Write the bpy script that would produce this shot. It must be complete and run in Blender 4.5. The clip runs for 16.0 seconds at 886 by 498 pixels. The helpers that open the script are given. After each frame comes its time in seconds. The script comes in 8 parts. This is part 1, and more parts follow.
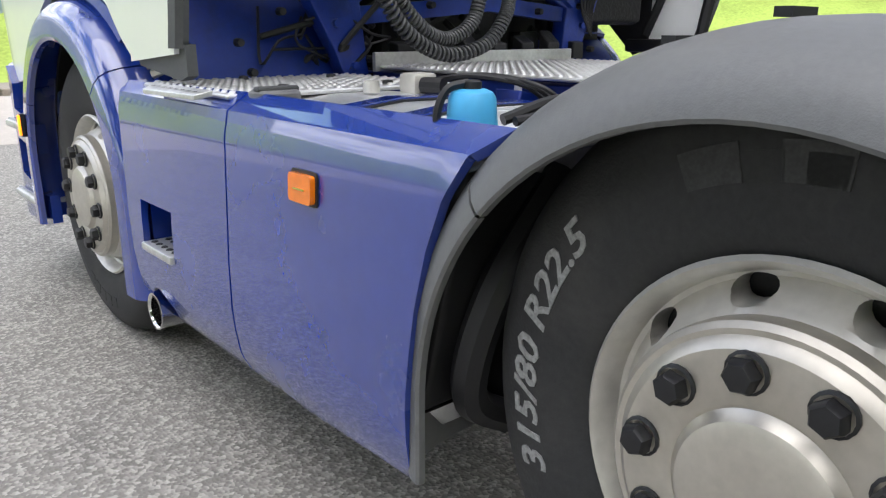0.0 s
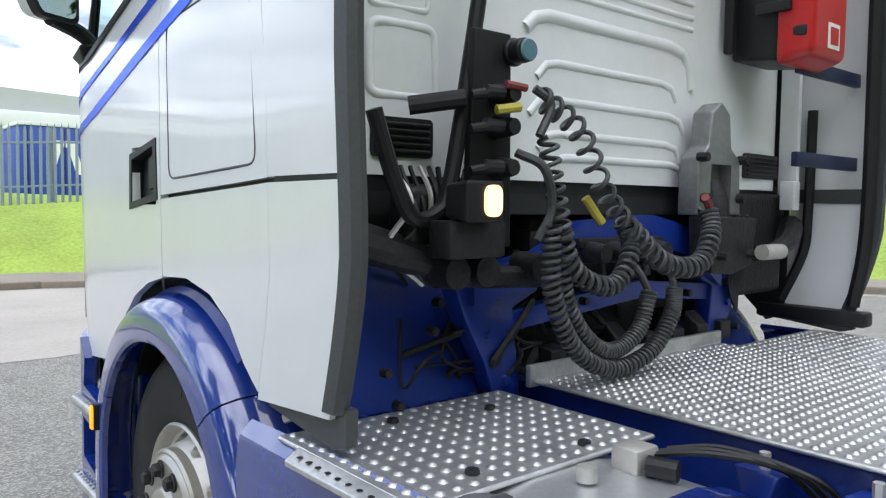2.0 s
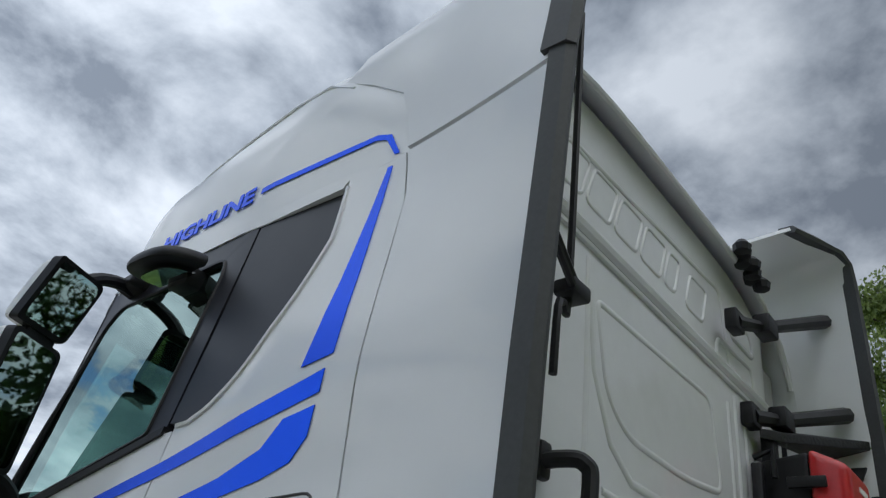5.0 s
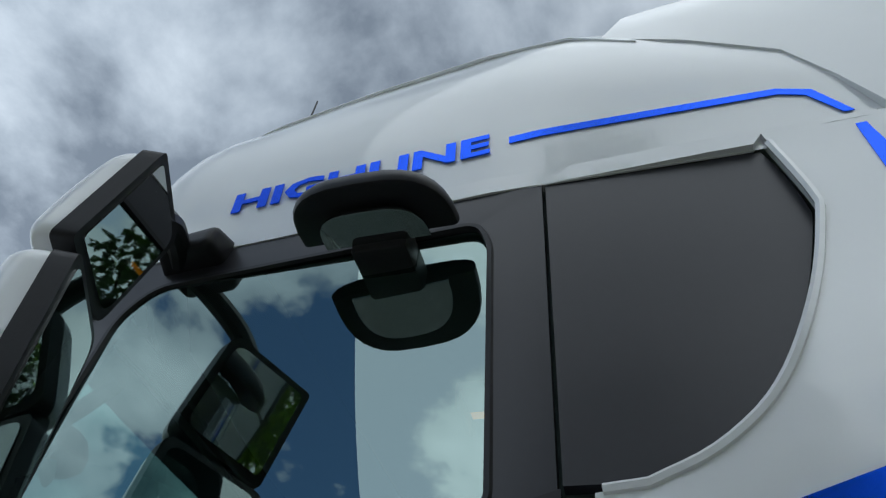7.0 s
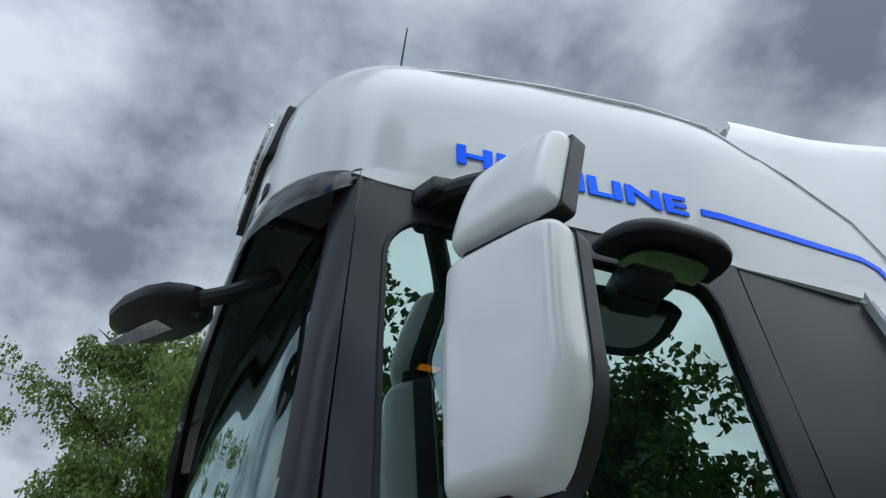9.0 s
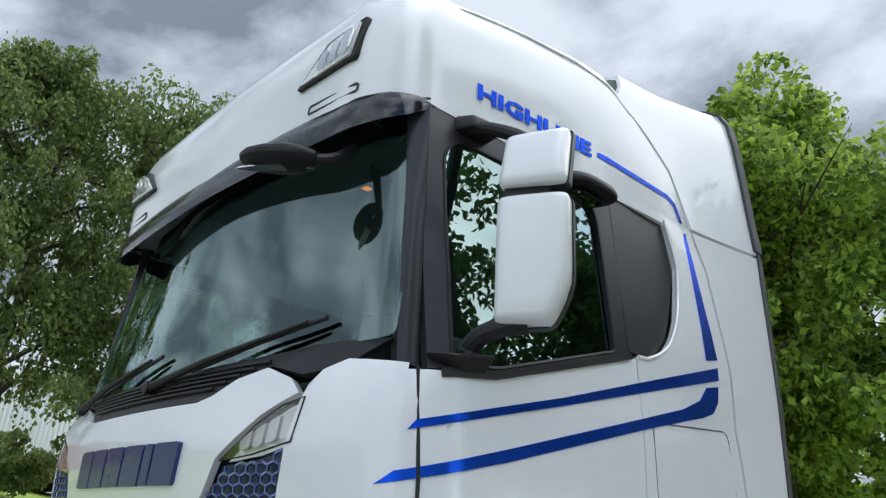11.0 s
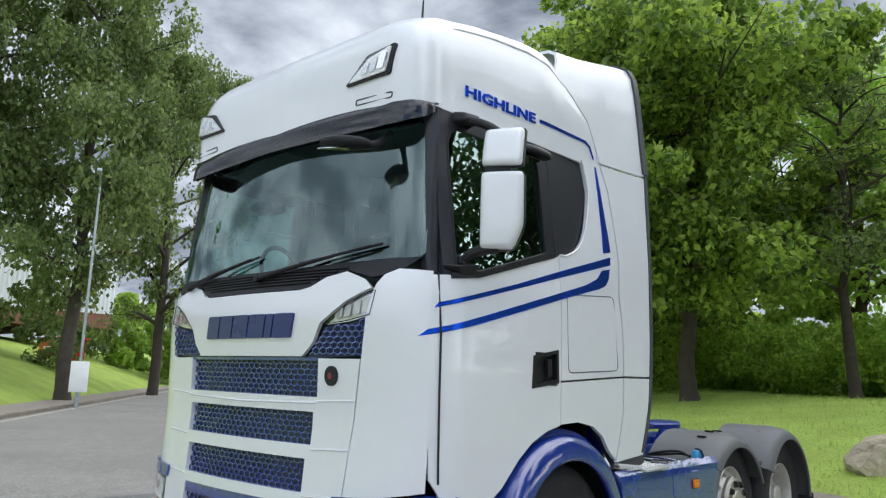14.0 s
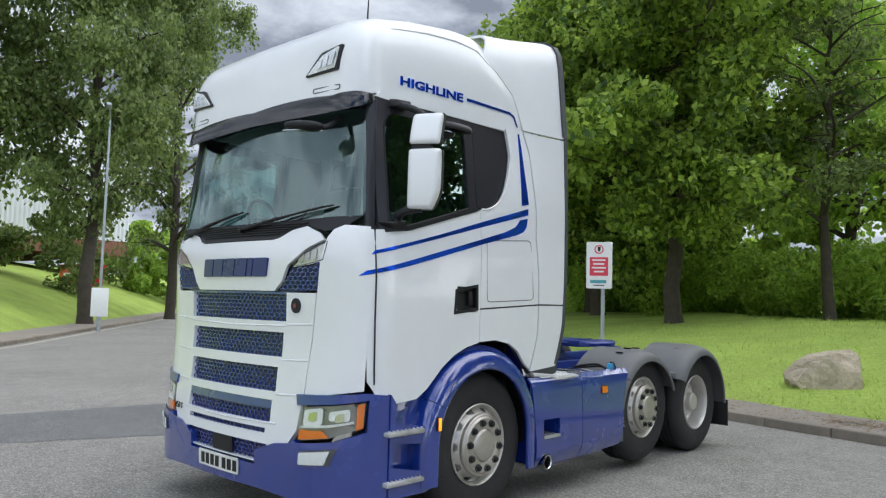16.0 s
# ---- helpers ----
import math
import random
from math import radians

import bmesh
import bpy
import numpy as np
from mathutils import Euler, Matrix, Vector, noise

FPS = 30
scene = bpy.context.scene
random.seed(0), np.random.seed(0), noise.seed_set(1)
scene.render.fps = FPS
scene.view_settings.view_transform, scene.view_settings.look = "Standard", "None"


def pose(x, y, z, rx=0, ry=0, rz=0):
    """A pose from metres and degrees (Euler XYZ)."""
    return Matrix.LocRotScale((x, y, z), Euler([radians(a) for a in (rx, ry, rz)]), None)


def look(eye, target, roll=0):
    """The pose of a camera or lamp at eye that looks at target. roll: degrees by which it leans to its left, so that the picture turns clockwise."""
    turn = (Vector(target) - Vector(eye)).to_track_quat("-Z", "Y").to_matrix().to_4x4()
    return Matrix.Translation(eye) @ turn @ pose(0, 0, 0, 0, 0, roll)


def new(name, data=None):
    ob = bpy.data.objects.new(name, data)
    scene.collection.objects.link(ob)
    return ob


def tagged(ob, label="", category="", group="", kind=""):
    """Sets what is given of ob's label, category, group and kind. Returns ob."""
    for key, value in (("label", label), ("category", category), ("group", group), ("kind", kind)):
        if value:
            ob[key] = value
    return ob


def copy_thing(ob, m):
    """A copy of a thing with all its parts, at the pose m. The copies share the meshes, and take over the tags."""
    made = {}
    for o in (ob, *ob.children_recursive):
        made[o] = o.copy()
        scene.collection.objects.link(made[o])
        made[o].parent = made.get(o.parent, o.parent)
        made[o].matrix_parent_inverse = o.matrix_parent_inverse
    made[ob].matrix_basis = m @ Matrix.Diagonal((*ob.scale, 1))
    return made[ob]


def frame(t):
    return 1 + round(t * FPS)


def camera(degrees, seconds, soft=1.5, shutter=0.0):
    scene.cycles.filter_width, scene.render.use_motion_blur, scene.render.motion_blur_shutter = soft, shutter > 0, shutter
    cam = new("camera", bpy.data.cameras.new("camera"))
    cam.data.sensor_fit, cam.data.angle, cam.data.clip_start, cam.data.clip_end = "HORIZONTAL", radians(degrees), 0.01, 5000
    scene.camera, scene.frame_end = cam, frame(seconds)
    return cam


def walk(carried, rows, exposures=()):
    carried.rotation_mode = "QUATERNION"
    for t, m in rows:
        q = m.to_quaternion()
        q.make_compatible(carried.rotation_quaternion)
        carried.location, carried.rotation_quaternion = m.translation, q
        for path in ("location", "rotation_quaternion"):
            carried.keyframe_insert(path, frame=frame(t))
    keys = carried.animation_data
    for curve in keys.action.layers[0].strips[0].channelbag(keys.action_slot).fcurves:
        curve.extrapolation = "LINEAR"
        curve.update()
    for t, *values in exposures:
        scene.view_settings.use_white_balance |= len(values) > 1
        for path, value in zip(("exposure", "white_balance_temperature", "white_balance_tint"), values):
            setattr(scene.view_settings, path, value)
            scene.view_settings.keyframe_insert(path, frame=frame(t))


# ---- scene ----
cam = camera(61.3, 16.0, soft=1.25)
PATH = [
    (0, (-2.078, -2.929, 1.143), (-0.817, -1.483, 0.578), 0.3),
    (0.5, (-2.109, -2.666, 1.212), (-0.853, -1.198, 0.698), 0.2),
    (1, (-2.08, -2.45, 1.286), (-0.813, -0.961, 0.868), 0.1),
    (1.5, (-2.052, -2.316, 1.408), (-0.782, -0.798, 1.123), 0.4),
    (2, (-2.082, -2.259, 1.529), (-0.804, -0.725, 1.408), 0.7),
    (2.5, (-2.125, -2.233, 1.604), (-0.836, -0.704, 1.66), 1.3),
    (3, (-2.147, -2.234, 1.67), (-0.849, -0.73, 1.905), 2.0),
    (3.5, (-2.172, -2.231, 1.711), (-0.875, -0.773, 2.149), 3.2),
    (4, (-2.211, -2.171, 1.75), (-0.925, -0.781, 2.392), 4.9),
    (4.5, (-2.208, -1.999, 1.759), (-0.954, -0.701, 2.621), 7.2),
    (5, (-2.208, -1.682, 1.775), (-0.987, -0.494, 2.824), 10.0),
    (5.2, (-2.218, -1.362, 1.853), (-0.921, -0.285, 2.929), 9.2),
    (7.3, (-2.086, 0.179, 1.845), (-0.713, 0.475, 3.269), 2.7),
    (7.5, (-2.065, 0.317, 1.842), (-0.667, 0.518, 3.258), 2.1),
    (7.8, (-2.028, 0.518, 1.854), (-0.621, 0.559, 3.275), 1.4),
    (8, (-2.019, 0.660, 1.864), (-0.610, 0.592, 3.281), 0.9),
    (8.2, (-2.036, 0.800, 1.869), (-0.623, 0.620, 3.273), 0.6),
    (10.3, (-2.665, 2.021, 1.687), (-1.245, 0.961, 2.613), 2.0),
    (10.5, (-2.691, 2.15, 1.664), (-1.277, 1.031, 2.53), 2.8),
    (11, (-2.757, 2.415, 1.6), (-1.382, 1.165, 2.338), 3.3),
    (11.5, (-2.841, 2.595, 1.537), (-1.508, 1.241, 2.161), 3.3),
    (12, (-2.907, 2.835, 1.5), (-1.603, 1.421, 2.047), 3.2),
    (12.5, (-2.983, 3.07, 1.514), (-1.682, 1.638, 2.019), 2.8),
    (13, (-3.214, 3.29, 1.497), (-1.9, 1.853, 1.953), 2.5),
    (13.5, (-3.451, 3.532, 1.52), (-2.131, 2.084, 1.922), 2.1),
    (14, (-3.708, 3.813, 1.543), (-2.387, 2.35, 1.882), 1.7),
    (14.5, (-3.978, 3.988, 1.562), (-2.662, 2.509, 1.842), 1.5),
    (15, (-4.251, 4.149, 1.554), (-2.932, 2.662, 1.78), 1.5),
    (15.5, (-4.555, 4.289, 1.58), (-3.221, 2.809, 1.755), 1.5),
    (16, (-4.858, 4.35, 1.594), (-3.502, 2.887, 1.732), 1.5),
]
walk(cam, [(t, look(eye, target, roll)) for t, eye, target, roll in PATH],
     exposures=[(0, 1.27, 6600, 13), (1.5, 1.02, 6350, 12), (3.0, 0.72, 6150, 10), (4.0, 0.24, 6150, 10), (5.0, -0.24, 6250, 9), (7.4, -0.30, 6000, 5), (8.2, -0.27, 5950, 5),
                (10.4, 0.36, 6150, 9), (12.5, 0.54, 6250, 10), (16, 0.64, 6300, 11)])

# ---- world and sun ----
SUN_EL, SUN_AZ = radians(31), radians(-133)   # the veiled sun stands over the yard


def build_world():
    w = bpy.data.worlds.new("overcast_sky")
    scene.world = w
    w.use_nodes = True
    nt = w.node_tree
    nt.nodes.clear()
    N, L = nt.nodes.new, nt.links.new
    out, bg = N("ShaderNodeOutputWorld"), N("ShaderNodeBackground")
    sky = N("ShaderNodeTexSky")
    sky.sky_type, sky.sun_disc = "NISHITA", False
    sky.dust_density, sky.ozone_density = 0.0, 4.0
    sky.sun_elevation, sky.sun_rotation = SUN_EL, math.pi / 2 - SUN_AZ
    tc, sep = N("ShaderNodeTexCoord"), N("ShaderNodeSeparateXYZ")
    L(tc.outputs["Generated"], sep.inputs[0])
    # the sky's direction laid on a flat cloud deck
    zz = N("ShaderNodeMath"); zz.operation = "MAXIMUM"; zz.inputs[1].default_value = 0.0
    L(sep.outputs[2], zz.inputs[0])
    za = N("ShaderNodeMath"); za.operation = "ADD"; za.inputs[1].default_value = 0.22
    L(zz.outputs[0], za.inputs[0])
    div = N("ShaderNodeVectorMath"); div.operation = "DIVIDE"
    comb = N("ShaderNodeCombineXYZ")
    for i in range(3):
        L(za.outputs[0], comb.inputs[i])
    L(tc.outputs["Generated"], div.inputs[0]); L(comb.outputs[0], div.inputs[1])
    n1, n2 = N("ShaderNodeTexNoise"), N("ShaderNodeTexNoise")
    n1.inputs["Scale"].default_value, n1.inputs["Detail"].default_value, n1.inputs["Roughness"].default_value = 2.7, 10, 0.55
    n1.inputs["Distortion"].default_value = 0.15
    n2.inputs["Scale"].default_value, n2.inputs["Detail"].default_value, n2.inputs["Roughness"].default_value = 0.9, 4, 0.5
    mp = N("ShaderNodeMapping"); mp.inputs["Location"].default_value = (3.7, 1.2, 0.4)
    L(div.outputs[0], n1.inputs["Vector"]); L(div.outputs[0], mp.inputs["Vector"]); L(mp.outputs[0], n2.inputs["Vector"])
    # brightness of the cloud deck
    shade = N("ShaderNodeValToRGB")
    e = shade.color_ramp.elements
    e[0].position, e[0].color = 0.39, (0.20, 0.23, 0.28, 1)
    e[1].position, e[1].color = 0.61, (0.66, 0.70, 0.76, 1)
    m = e.new(0.48); m.color = (0.39, 0.43, 0.49, 1)
    L(n1.outputs["Fac"], shade.inputs[0])
    # gaps through which the blue shows
    gap = N("ShaderNodeMapRange")
    gap.inputs["From Min"].default_value, gap.inputs["From Max"].default_value = 0.51, 0.55
    # the gaps' edges follow the cloud's own texture
    ga = N("ShaderNodeMath"); ga.operation = "MULTIPLY_ADD"; ga.inputs[1].default_value = 1.0
    # fewer gaps over the truck's far side than over the yard
    east = N("ShaderNodeMath"); east.operation = "MULTIPLY_ADD"; east.inputs[1].default_value = 0.30
    L(sep.outputs[0], east.inputs[0]); L(n2.outputs["Fac"], east.inputs[2])
    L(n1.outputs["Fac"], ga.inputs[0]); L(east.outputs[0], ga.inputs[2])
    gs = N("ShaderNodeMath"); gs.operation = "SUBTRACT"; gs.inputs[1].default_value = 0.215
    L(ga.outputs[0], gs.inputs[0]); L(gs.outputs[0], gap.inputs["Value"])
    skyk = N("ShaderNodeVectorMath"); skyk.operation = "SCALE"; skyk.inputs["Scale"].default_value = 0.085
    L(sky.outputs[0], skyk.inputs[0])
    mix = N("ShaderNodeMix"); mix.data_type = "RGBA"
    L(gap.outputs[0], mix.inputs["Factor"]); L(skyk.outputs[0], mix.inputs["A"]); L(shade.outputs[0], mix.inputs["B"])
    # the cloud is thin and bright over the yard, a dark bank behind the truck
    dot = N("ShaderNodeVectorMath"); dot.operation = "DOT_PRODUCT"
    dot.inputs[1].default_value = Vector((-0.62, 0.62, 0.20)).normalized()
    L(tc.outputs["Generated"], dot.inputs[0])
    near = N("ShaderNodeMapRange"); near.interpolation_type = "SMOOTHSTEP"
    near.inputs["From Min"].default_value, near.inputs["From Max"].default_value = -0.75, 1.0
    near.inputs["To Min"].default_value, near.inputs["To Max"].default_value = 0.63, 1.34
    L(dot.outputs["Value"], near.inputs["Value"])
    lit = N("ShaderNodeVectorMath"); lit.operation = "SCALE"
    L(mix.outputs["Result"], lit.inputs[0]); L(near.outputs[0], lit.inputs["Scale"])
    L(lit.outputs[0], bg.inputs["Color"])
    bg.inputs["Strength"].default_value = 1.35
    L(bg.outputs[0], out.inputs[0])


build_world()
sun = new("sun", bpy.data.lights.new("sun", "SUN"))
sun.data.energy, sun.data.angle, sun.data.color = 2.5, radians(125), (1.0, 0.985, 0.955)
sun.matrix_world = look((math.cos(SUN_EL) * math.cos(SUN_AZ) * 50, math.cos(SUN_EL) * math.sin(SUN_AZ) * 50, math.sin(SUN_EL) * 50), (0, 0, 0))


# ---- materials ----
def mat(name, base, rough=0.5, metal=0.0, vary=0.12, scale=6.0, fine=60.0, bump=0.0, bump_scale=80.0, dirt=None, dirt_amt=0.0,
        coat=0.0, emit=None, strength=0.0, spec=0.5, rvary=0.1, detail=6.0, per_object=0.0, coat_ior=1.5):
    m = bpy.data.materials.new(name)
    m.use_nodes = True
    nt = m.node_tree
    N, L = nt.nodes.new, nt.links.new
    b = nt.nodes["Principled BSDF"]
    tc = N("ShaderNodeTexCoord")
    n1, n2 = N("ShaderNodeTexNoise"), N("ShaderNodeTexNoise")
    n1.inputs["Scale"].default_value, n1.inputs["Detail"].default_value = scale, detail
    n2.inputs["Scale"].default_value, n2.inputs["Detail"].default_value = fine, 4
    L(tc.outputs["Object"], n1.inputs["Vector"]); L(tc.outputs["Object"], n2.inputs["Vector"])
    add = N("ShaderNodeMath"); add.operation = "ADD"
    L(n1.outputs["Fac"], add.inputs[0]); L(n2.outputs["Fac"], add.inputs[1])
    mr = N("ShaderNodeMapRange")
    mr.inputs["From Min"].default_value, mr.inputs["From Max"].default_value = 0.6, 1.4
    mr.inputs["To Min"].default_value, mr.inputs["To Max"].default_value = 1 - vary, 1 + vary
    L(add.outputs[0], mr.inputs["Value"])
    fac = mr.outputs[0]
    if per_object:
        oi = N("ShaderNodeObjectInfo")
        pr = N("ShaderNodeMapRange")
        pr.inputs["To Min"].default_value, pr.inputs["To Max"].default_value = 1 - per_object, 1 + per_object
        L(oi.outputs["Random"], pr.inputs["Value"])
        mu = N("ShaderNodeMath"); mu.operation = "MULTIPLY"
        L(fac, mu.inputs[0]); L(pr.outputs[0], mu.inputs[1])
        fac = mu.outputs[0]
    sc = N("ShaderNodeVectorMath"); sc.operation = "SCALE"
    sc.inputs[0].default_value = base[:3]
    L(fac, sc.inputs["Scale"])
    col = sc.outputs[0]
    if dirt:
        n3 = N("ShaderNodeTexNoise")
        n3.inputs["Scale"].default_value, n3.inputs["Detail"].default_value, n3.inputs["Roughness"].default_value = scale * 0.7, 8, 0.65
        L(tc.outputs["Object"], n3.inputs["Vector"])
        dr = N("ShaderNodeMapRange")
        dr.inputs["From Min"].default_value, dr.inputs["From Max"].default_value = 0.5, 0.75
        dr.inputs["To Max"].default_value = dirt_amt
        L(n3.outputs["Fac"], dr.inputs["Value"])
        mx = N("ShaderNodeMix"); mx.data_type = "RGBA"
        mx.inputs["B"].default_value = (*dirt, 1)
        L(dr.outputs[0], mx.inputs["Factor"]); L(col, mx.inputs["A"])
        col = mx.outputs["Result"]
    L(col, b.inputs["Base Color"])
    rr = N("ShaderNodeMapRange")
    rr.inputs["To Min"].default_value, rr.inputs["To Max"].default_value = max(0.0, rough - rvary), min(1.0, rough + rvary)
    L(n1.outputs["Fac"], rr.inputs["Value"]); L(rr.outputs[0], b.inputs["Roughness"])
    b.inputs["Metallic"].default_value = metal
    b.inputs["Specular IOR Level"].default_value = spec
    if coat:
        b.inputs["Coat Weight"].default_value, b.inputs["Coat Roughness"].default_value, b.inputs["Coat IOR"].default_value = coat, 0.025, coat_ior
    if bump:
        n4 = N("ShaderNodeTexNoise")
        n4.inputs["Scale"].default_value, n4.inputs["Detail"].default_value = bump_scale, 5
        L(tc.outputs["Object"], n4.inputs["Vector"])
        bp = N("ShaderNodeBump"); bp.inputs["Strength"].default_value, bp.inputs["Distance"].default_value = bump, 0.01
        L(n4.outputs["Fac"], bp.inputs["Height"]); L(bp.outputs[0], b.inputs["Normal"])
    if emit:
        b.inputs["Emission Color"].default_value, b.inputs["Emission Strength"].default_value = (*emit, 1), strength
    return m


def glass(name, tint, rough=0.0, face=0.04, shine=(1, 1, 1)):
    """A thin pane: clear with a tint, and a gloss that grows from face (seen square on) to full at a glancing look."""
    m = bpy.data.materials.new(name)
    m.use_nodes = True
    nt = m.node_tree
    N, L = nt.nodes.new, nt.links.new
    nt.nodes.remove(nt.nodes["Principled BSDF"])
    tr, gl, lw, mx = N("ShaderNodeBsdfTransparent"), N("ShaderNodeBsdfGlossy"), N("ShaderNodeLayerWeight"), N("ShaderNodeMixShader")
    tr.inputs[0].default_value, gl.inputs["Roughness"].default_value, lw.inputs["Blend"].default_value = (*tint, 1), rough, 0.5
    gl.inputs[0].default_value = (*shine, 1)
    steep, scale = N("ShaderNodeMath"), N("ShaderNodeMapRange")
    steep.operation, steep.inputs[1].default_value = "POWER", 4.0
    scale.inputs["To Min"].default_value = face
    L(lw.outputs["Facing"], steep.inputs[0]); L(steep.outputs[0], scale.inputs["Value"]); L(scale.outputs[0], mx.inputs[0])
    L(tr.outputs[0], mx.inputs[1]); L(gl.outputs[0], mx.inputs[2])
    L(mx.outputs[0], nt.nodes["Material Output"].inputs[0])
    return m


def leaf_mat(name, a, b_):
    m = bpy.data.materials.new(name)
    m.use_nodes = True
    nt = m.node_tree
    N, L = nt.nodes.new, nt.links.new
    p = nt.nodes["Principled BSDF"]
    g, ramp = N("ShaderNodeNewGeometry"), N("ShaderNodeValToRGB")
    ramp.color_ramp.elements[0].color, ramp.color_ramp.elements[1].color = (*a, 1), (*b_, 1)
    L(g.outputs["Random Per Island"], ramp.inputs[0])
    L(ramp.outputs[0], p.inputs["Base Color"])
    p.inputs["Roughness"].default_value = 0.5
    t, mx = N("ShaderNodeBsdfTranslucent"), N("ShaderNodeMixShader")
    br = N("ShaderNodeVectorMath"); br.operation = "SCALE"; br.inputs["Scale"].default_value = 1.45
    L(ramp.outputs[0], br.inputs[0]); L(br.outputs[0], t.inputs[0])
    mx.inputs[0].default_value = 0.5
    L(p.outputs[0], mx.inputs[1]); L(t.outputs[0], mx.inputs[2])
    L(mx.outputs[0], nt.nodes["Material Output"].inputs[0])
    return m


def asphalt_mat(name, base, light, scale):
    """Rolled asphalt: dark binder with pale stone chips, stains and worn patches."""
    m = mat(name, base, rough=0.8, vary=0.30, scale=0.45, fine=3.0, dirt=tuple(c * 0.55 for c in base), dirt_amt=0.55, rvary=0.12, spec=0.35)
    nt = m.node_tree
    N, L = nt.nodes.new, nt.links.new
    b = nt.nodes["Principled BSDF"]
    tc, v = N("ShaderNodeTexCoord"), N("ShaderNodeTexVoronoi")
    v.inputs["Scale"].default_value = scale
    L(tc.outputs["Object"], v.inputs["Vector"])
    sepc = N("ShaderNodeSeparateColor")
    L(v.outputs["Color"], sepc.inputs[0])
    pick = N("ShaderNodeMapRange")
    pick.inputs["From Min"].default_value, pick.inputs["From Max"].default_value = 0.4, 1.0
    pick.inputs["To Max"].default_value = 0.7
    L(sepc.outputs[0], pick.inputs["Value"])
    mx = N("ShaderNodeMix"); mx.data_type = "RGBA"
    mx.inputs["B"].default_value = (*light, 1)
    old = b.inputs["Base Color"].links[0].from_socket
    L(pick.outputs[0], mx.inputs["Factor"]); L(old, mx.inputs["A"]); L(mx.outputs["Result"], b.inputs["Base Color"])
    bp = N("ShaderNodeBump"); bp.inputs["Strength"].default_value, bp.inputs["Distance"].default_value = 0.6, 0.006
    L(v.outputs["Distance"], bp.inputs["Height"]); L(bp.outputs[0], b.inputs["Normal"])
    return m


WHITE = mat("white_gloss_paint", (0.80, 0.81, 0.82), 0.3, vary=0.02, scale=2.0, fine=9, coat=0.9, coat_ior=1.5, rvary=0.05)
WHITE_DULL = mat("white_cab_back_paint", (0.79, 0.80, 0.81), 0.34, vary=0.04, scale=3.0, fine=14, coat=0.6, dirt=(0.45, 0.44, 0.40), dirt_amt=0.18)
BLUE = mat("royal_blue_paint", (0.007, 0.033, 0.25), 0.26, vary=0.08, scale=3.0, fine=25, coat=1.0, coat_ior=1.8, rvary=0.06, dirt=(0.10, 0.11, 0.2), dirt_amt=0.03)
BLUE_DIRTY = mat("blue_chassis_paint", (0.005, 0.028, 0.24), 0.4, vary=0.2, scale=8.0, fine=40, coat=0.25, dirt=(0.03, 0.03, 0.06), dirt_amt=0.5, bump=0.15, bump_scale=40)
NAVY = mat("navy_lettering", (0.012, 0.02, 0.16), 0.3, vary=0.05, coat=0.4)
DECAL = mat("metallic_blue_vinyl", (0.012, 0.095, 0.80), 0.26, metal=0.9, vary=0.04, rvary=0.03)
STAY = mat("dark_navy_bracket_paint", (0.006, 0.012, 0.05), 0.4, vary=0.15)
LAMP_BOWL = mat("grey_lamp_bowl", (0.30, 0.29, 0.27), 0.3, metal=0.5, vary=0.2, scale=25)
GRILLE = mat("blue_honeycomb_grille", (0.004, 0.012, 0.09), 0.35, vary=0.15, scale=20, coat=0.3)
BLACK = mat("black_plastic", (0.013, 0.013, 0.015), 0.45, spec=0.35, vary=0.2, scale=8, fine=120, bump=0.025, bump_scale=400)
BLACK_SATIN = mat("black_satin_pillar_paint", (0.02, 0.02, 0.025), 0.34, vary=0.08, scale=4, spec=0.4)
SOOT = mat("dark_greasy_metal", (0.02, 0.02, 0.022), 0.55, metal=0.3, vary=0.5, scale=12, fine=50, bump=0.4, bump_scale=60)
RUBBER = mat("tyre_rubber", (0.026, 0.026, 0.027), 0.72, vary=0.25, scale=7, fine=80, bump=0.15, bump_scale=180, dirt=(0.08, 0.075, 0.07), dirt_amt=0.3, spec=0.3)
HOSE = mat("coiled_hose_plastic", (0.05, 0.052, 0.056), 0.42, vary=0.3, scale=15, fine=60)
GREYPL = mat("grey_fender_plastic", (0.118, 0.120, 0.124), 0.5, vary=0.12, scale=4, fine=90, bump=0.12, bump_scale=400, dirt=(0.17, 0.165, 0.15), dirt_amt=0.25)
TRIM = mat("dark_grey_edge_trim", (0.06, 0.063, 0.066), 0.6, vary=0.15, scale=6, fine=90)
SILVER = mat("silver_painted_steel", (0.58, 0.56, 0.52), 0.45, metal=0.6, vary=0.12, scale=8, fine=40, dirt=(0.18, 0.16, 0.13), dirt_amt=0.25)
ZINC = mat("dull_grey_casting", (0.26, 0.26, 0.265), 0.45, metal=0.6, vary=0.2, scale=10, fine=50, dirt=(0.1, 0.1, 0.095), dirt_amt=0.4)
HUBMAT = mat("hub_cap_silver", (0.50, 0.47, 0.42), 0.40, metal=0.75, vary=0.1, scale=8, fine=60, dirt=(0.25, 0.22, 0.18), dirt_amt=0.25)
ALU = mat("brushed_aluminium_tank", (0.74, 0.75, 0.76), 0.36, metal=0.8, vary=0.1, scale=5, fine=70, dirt=(0.34, 0.33, 0.31), dirt_amt=0.35)
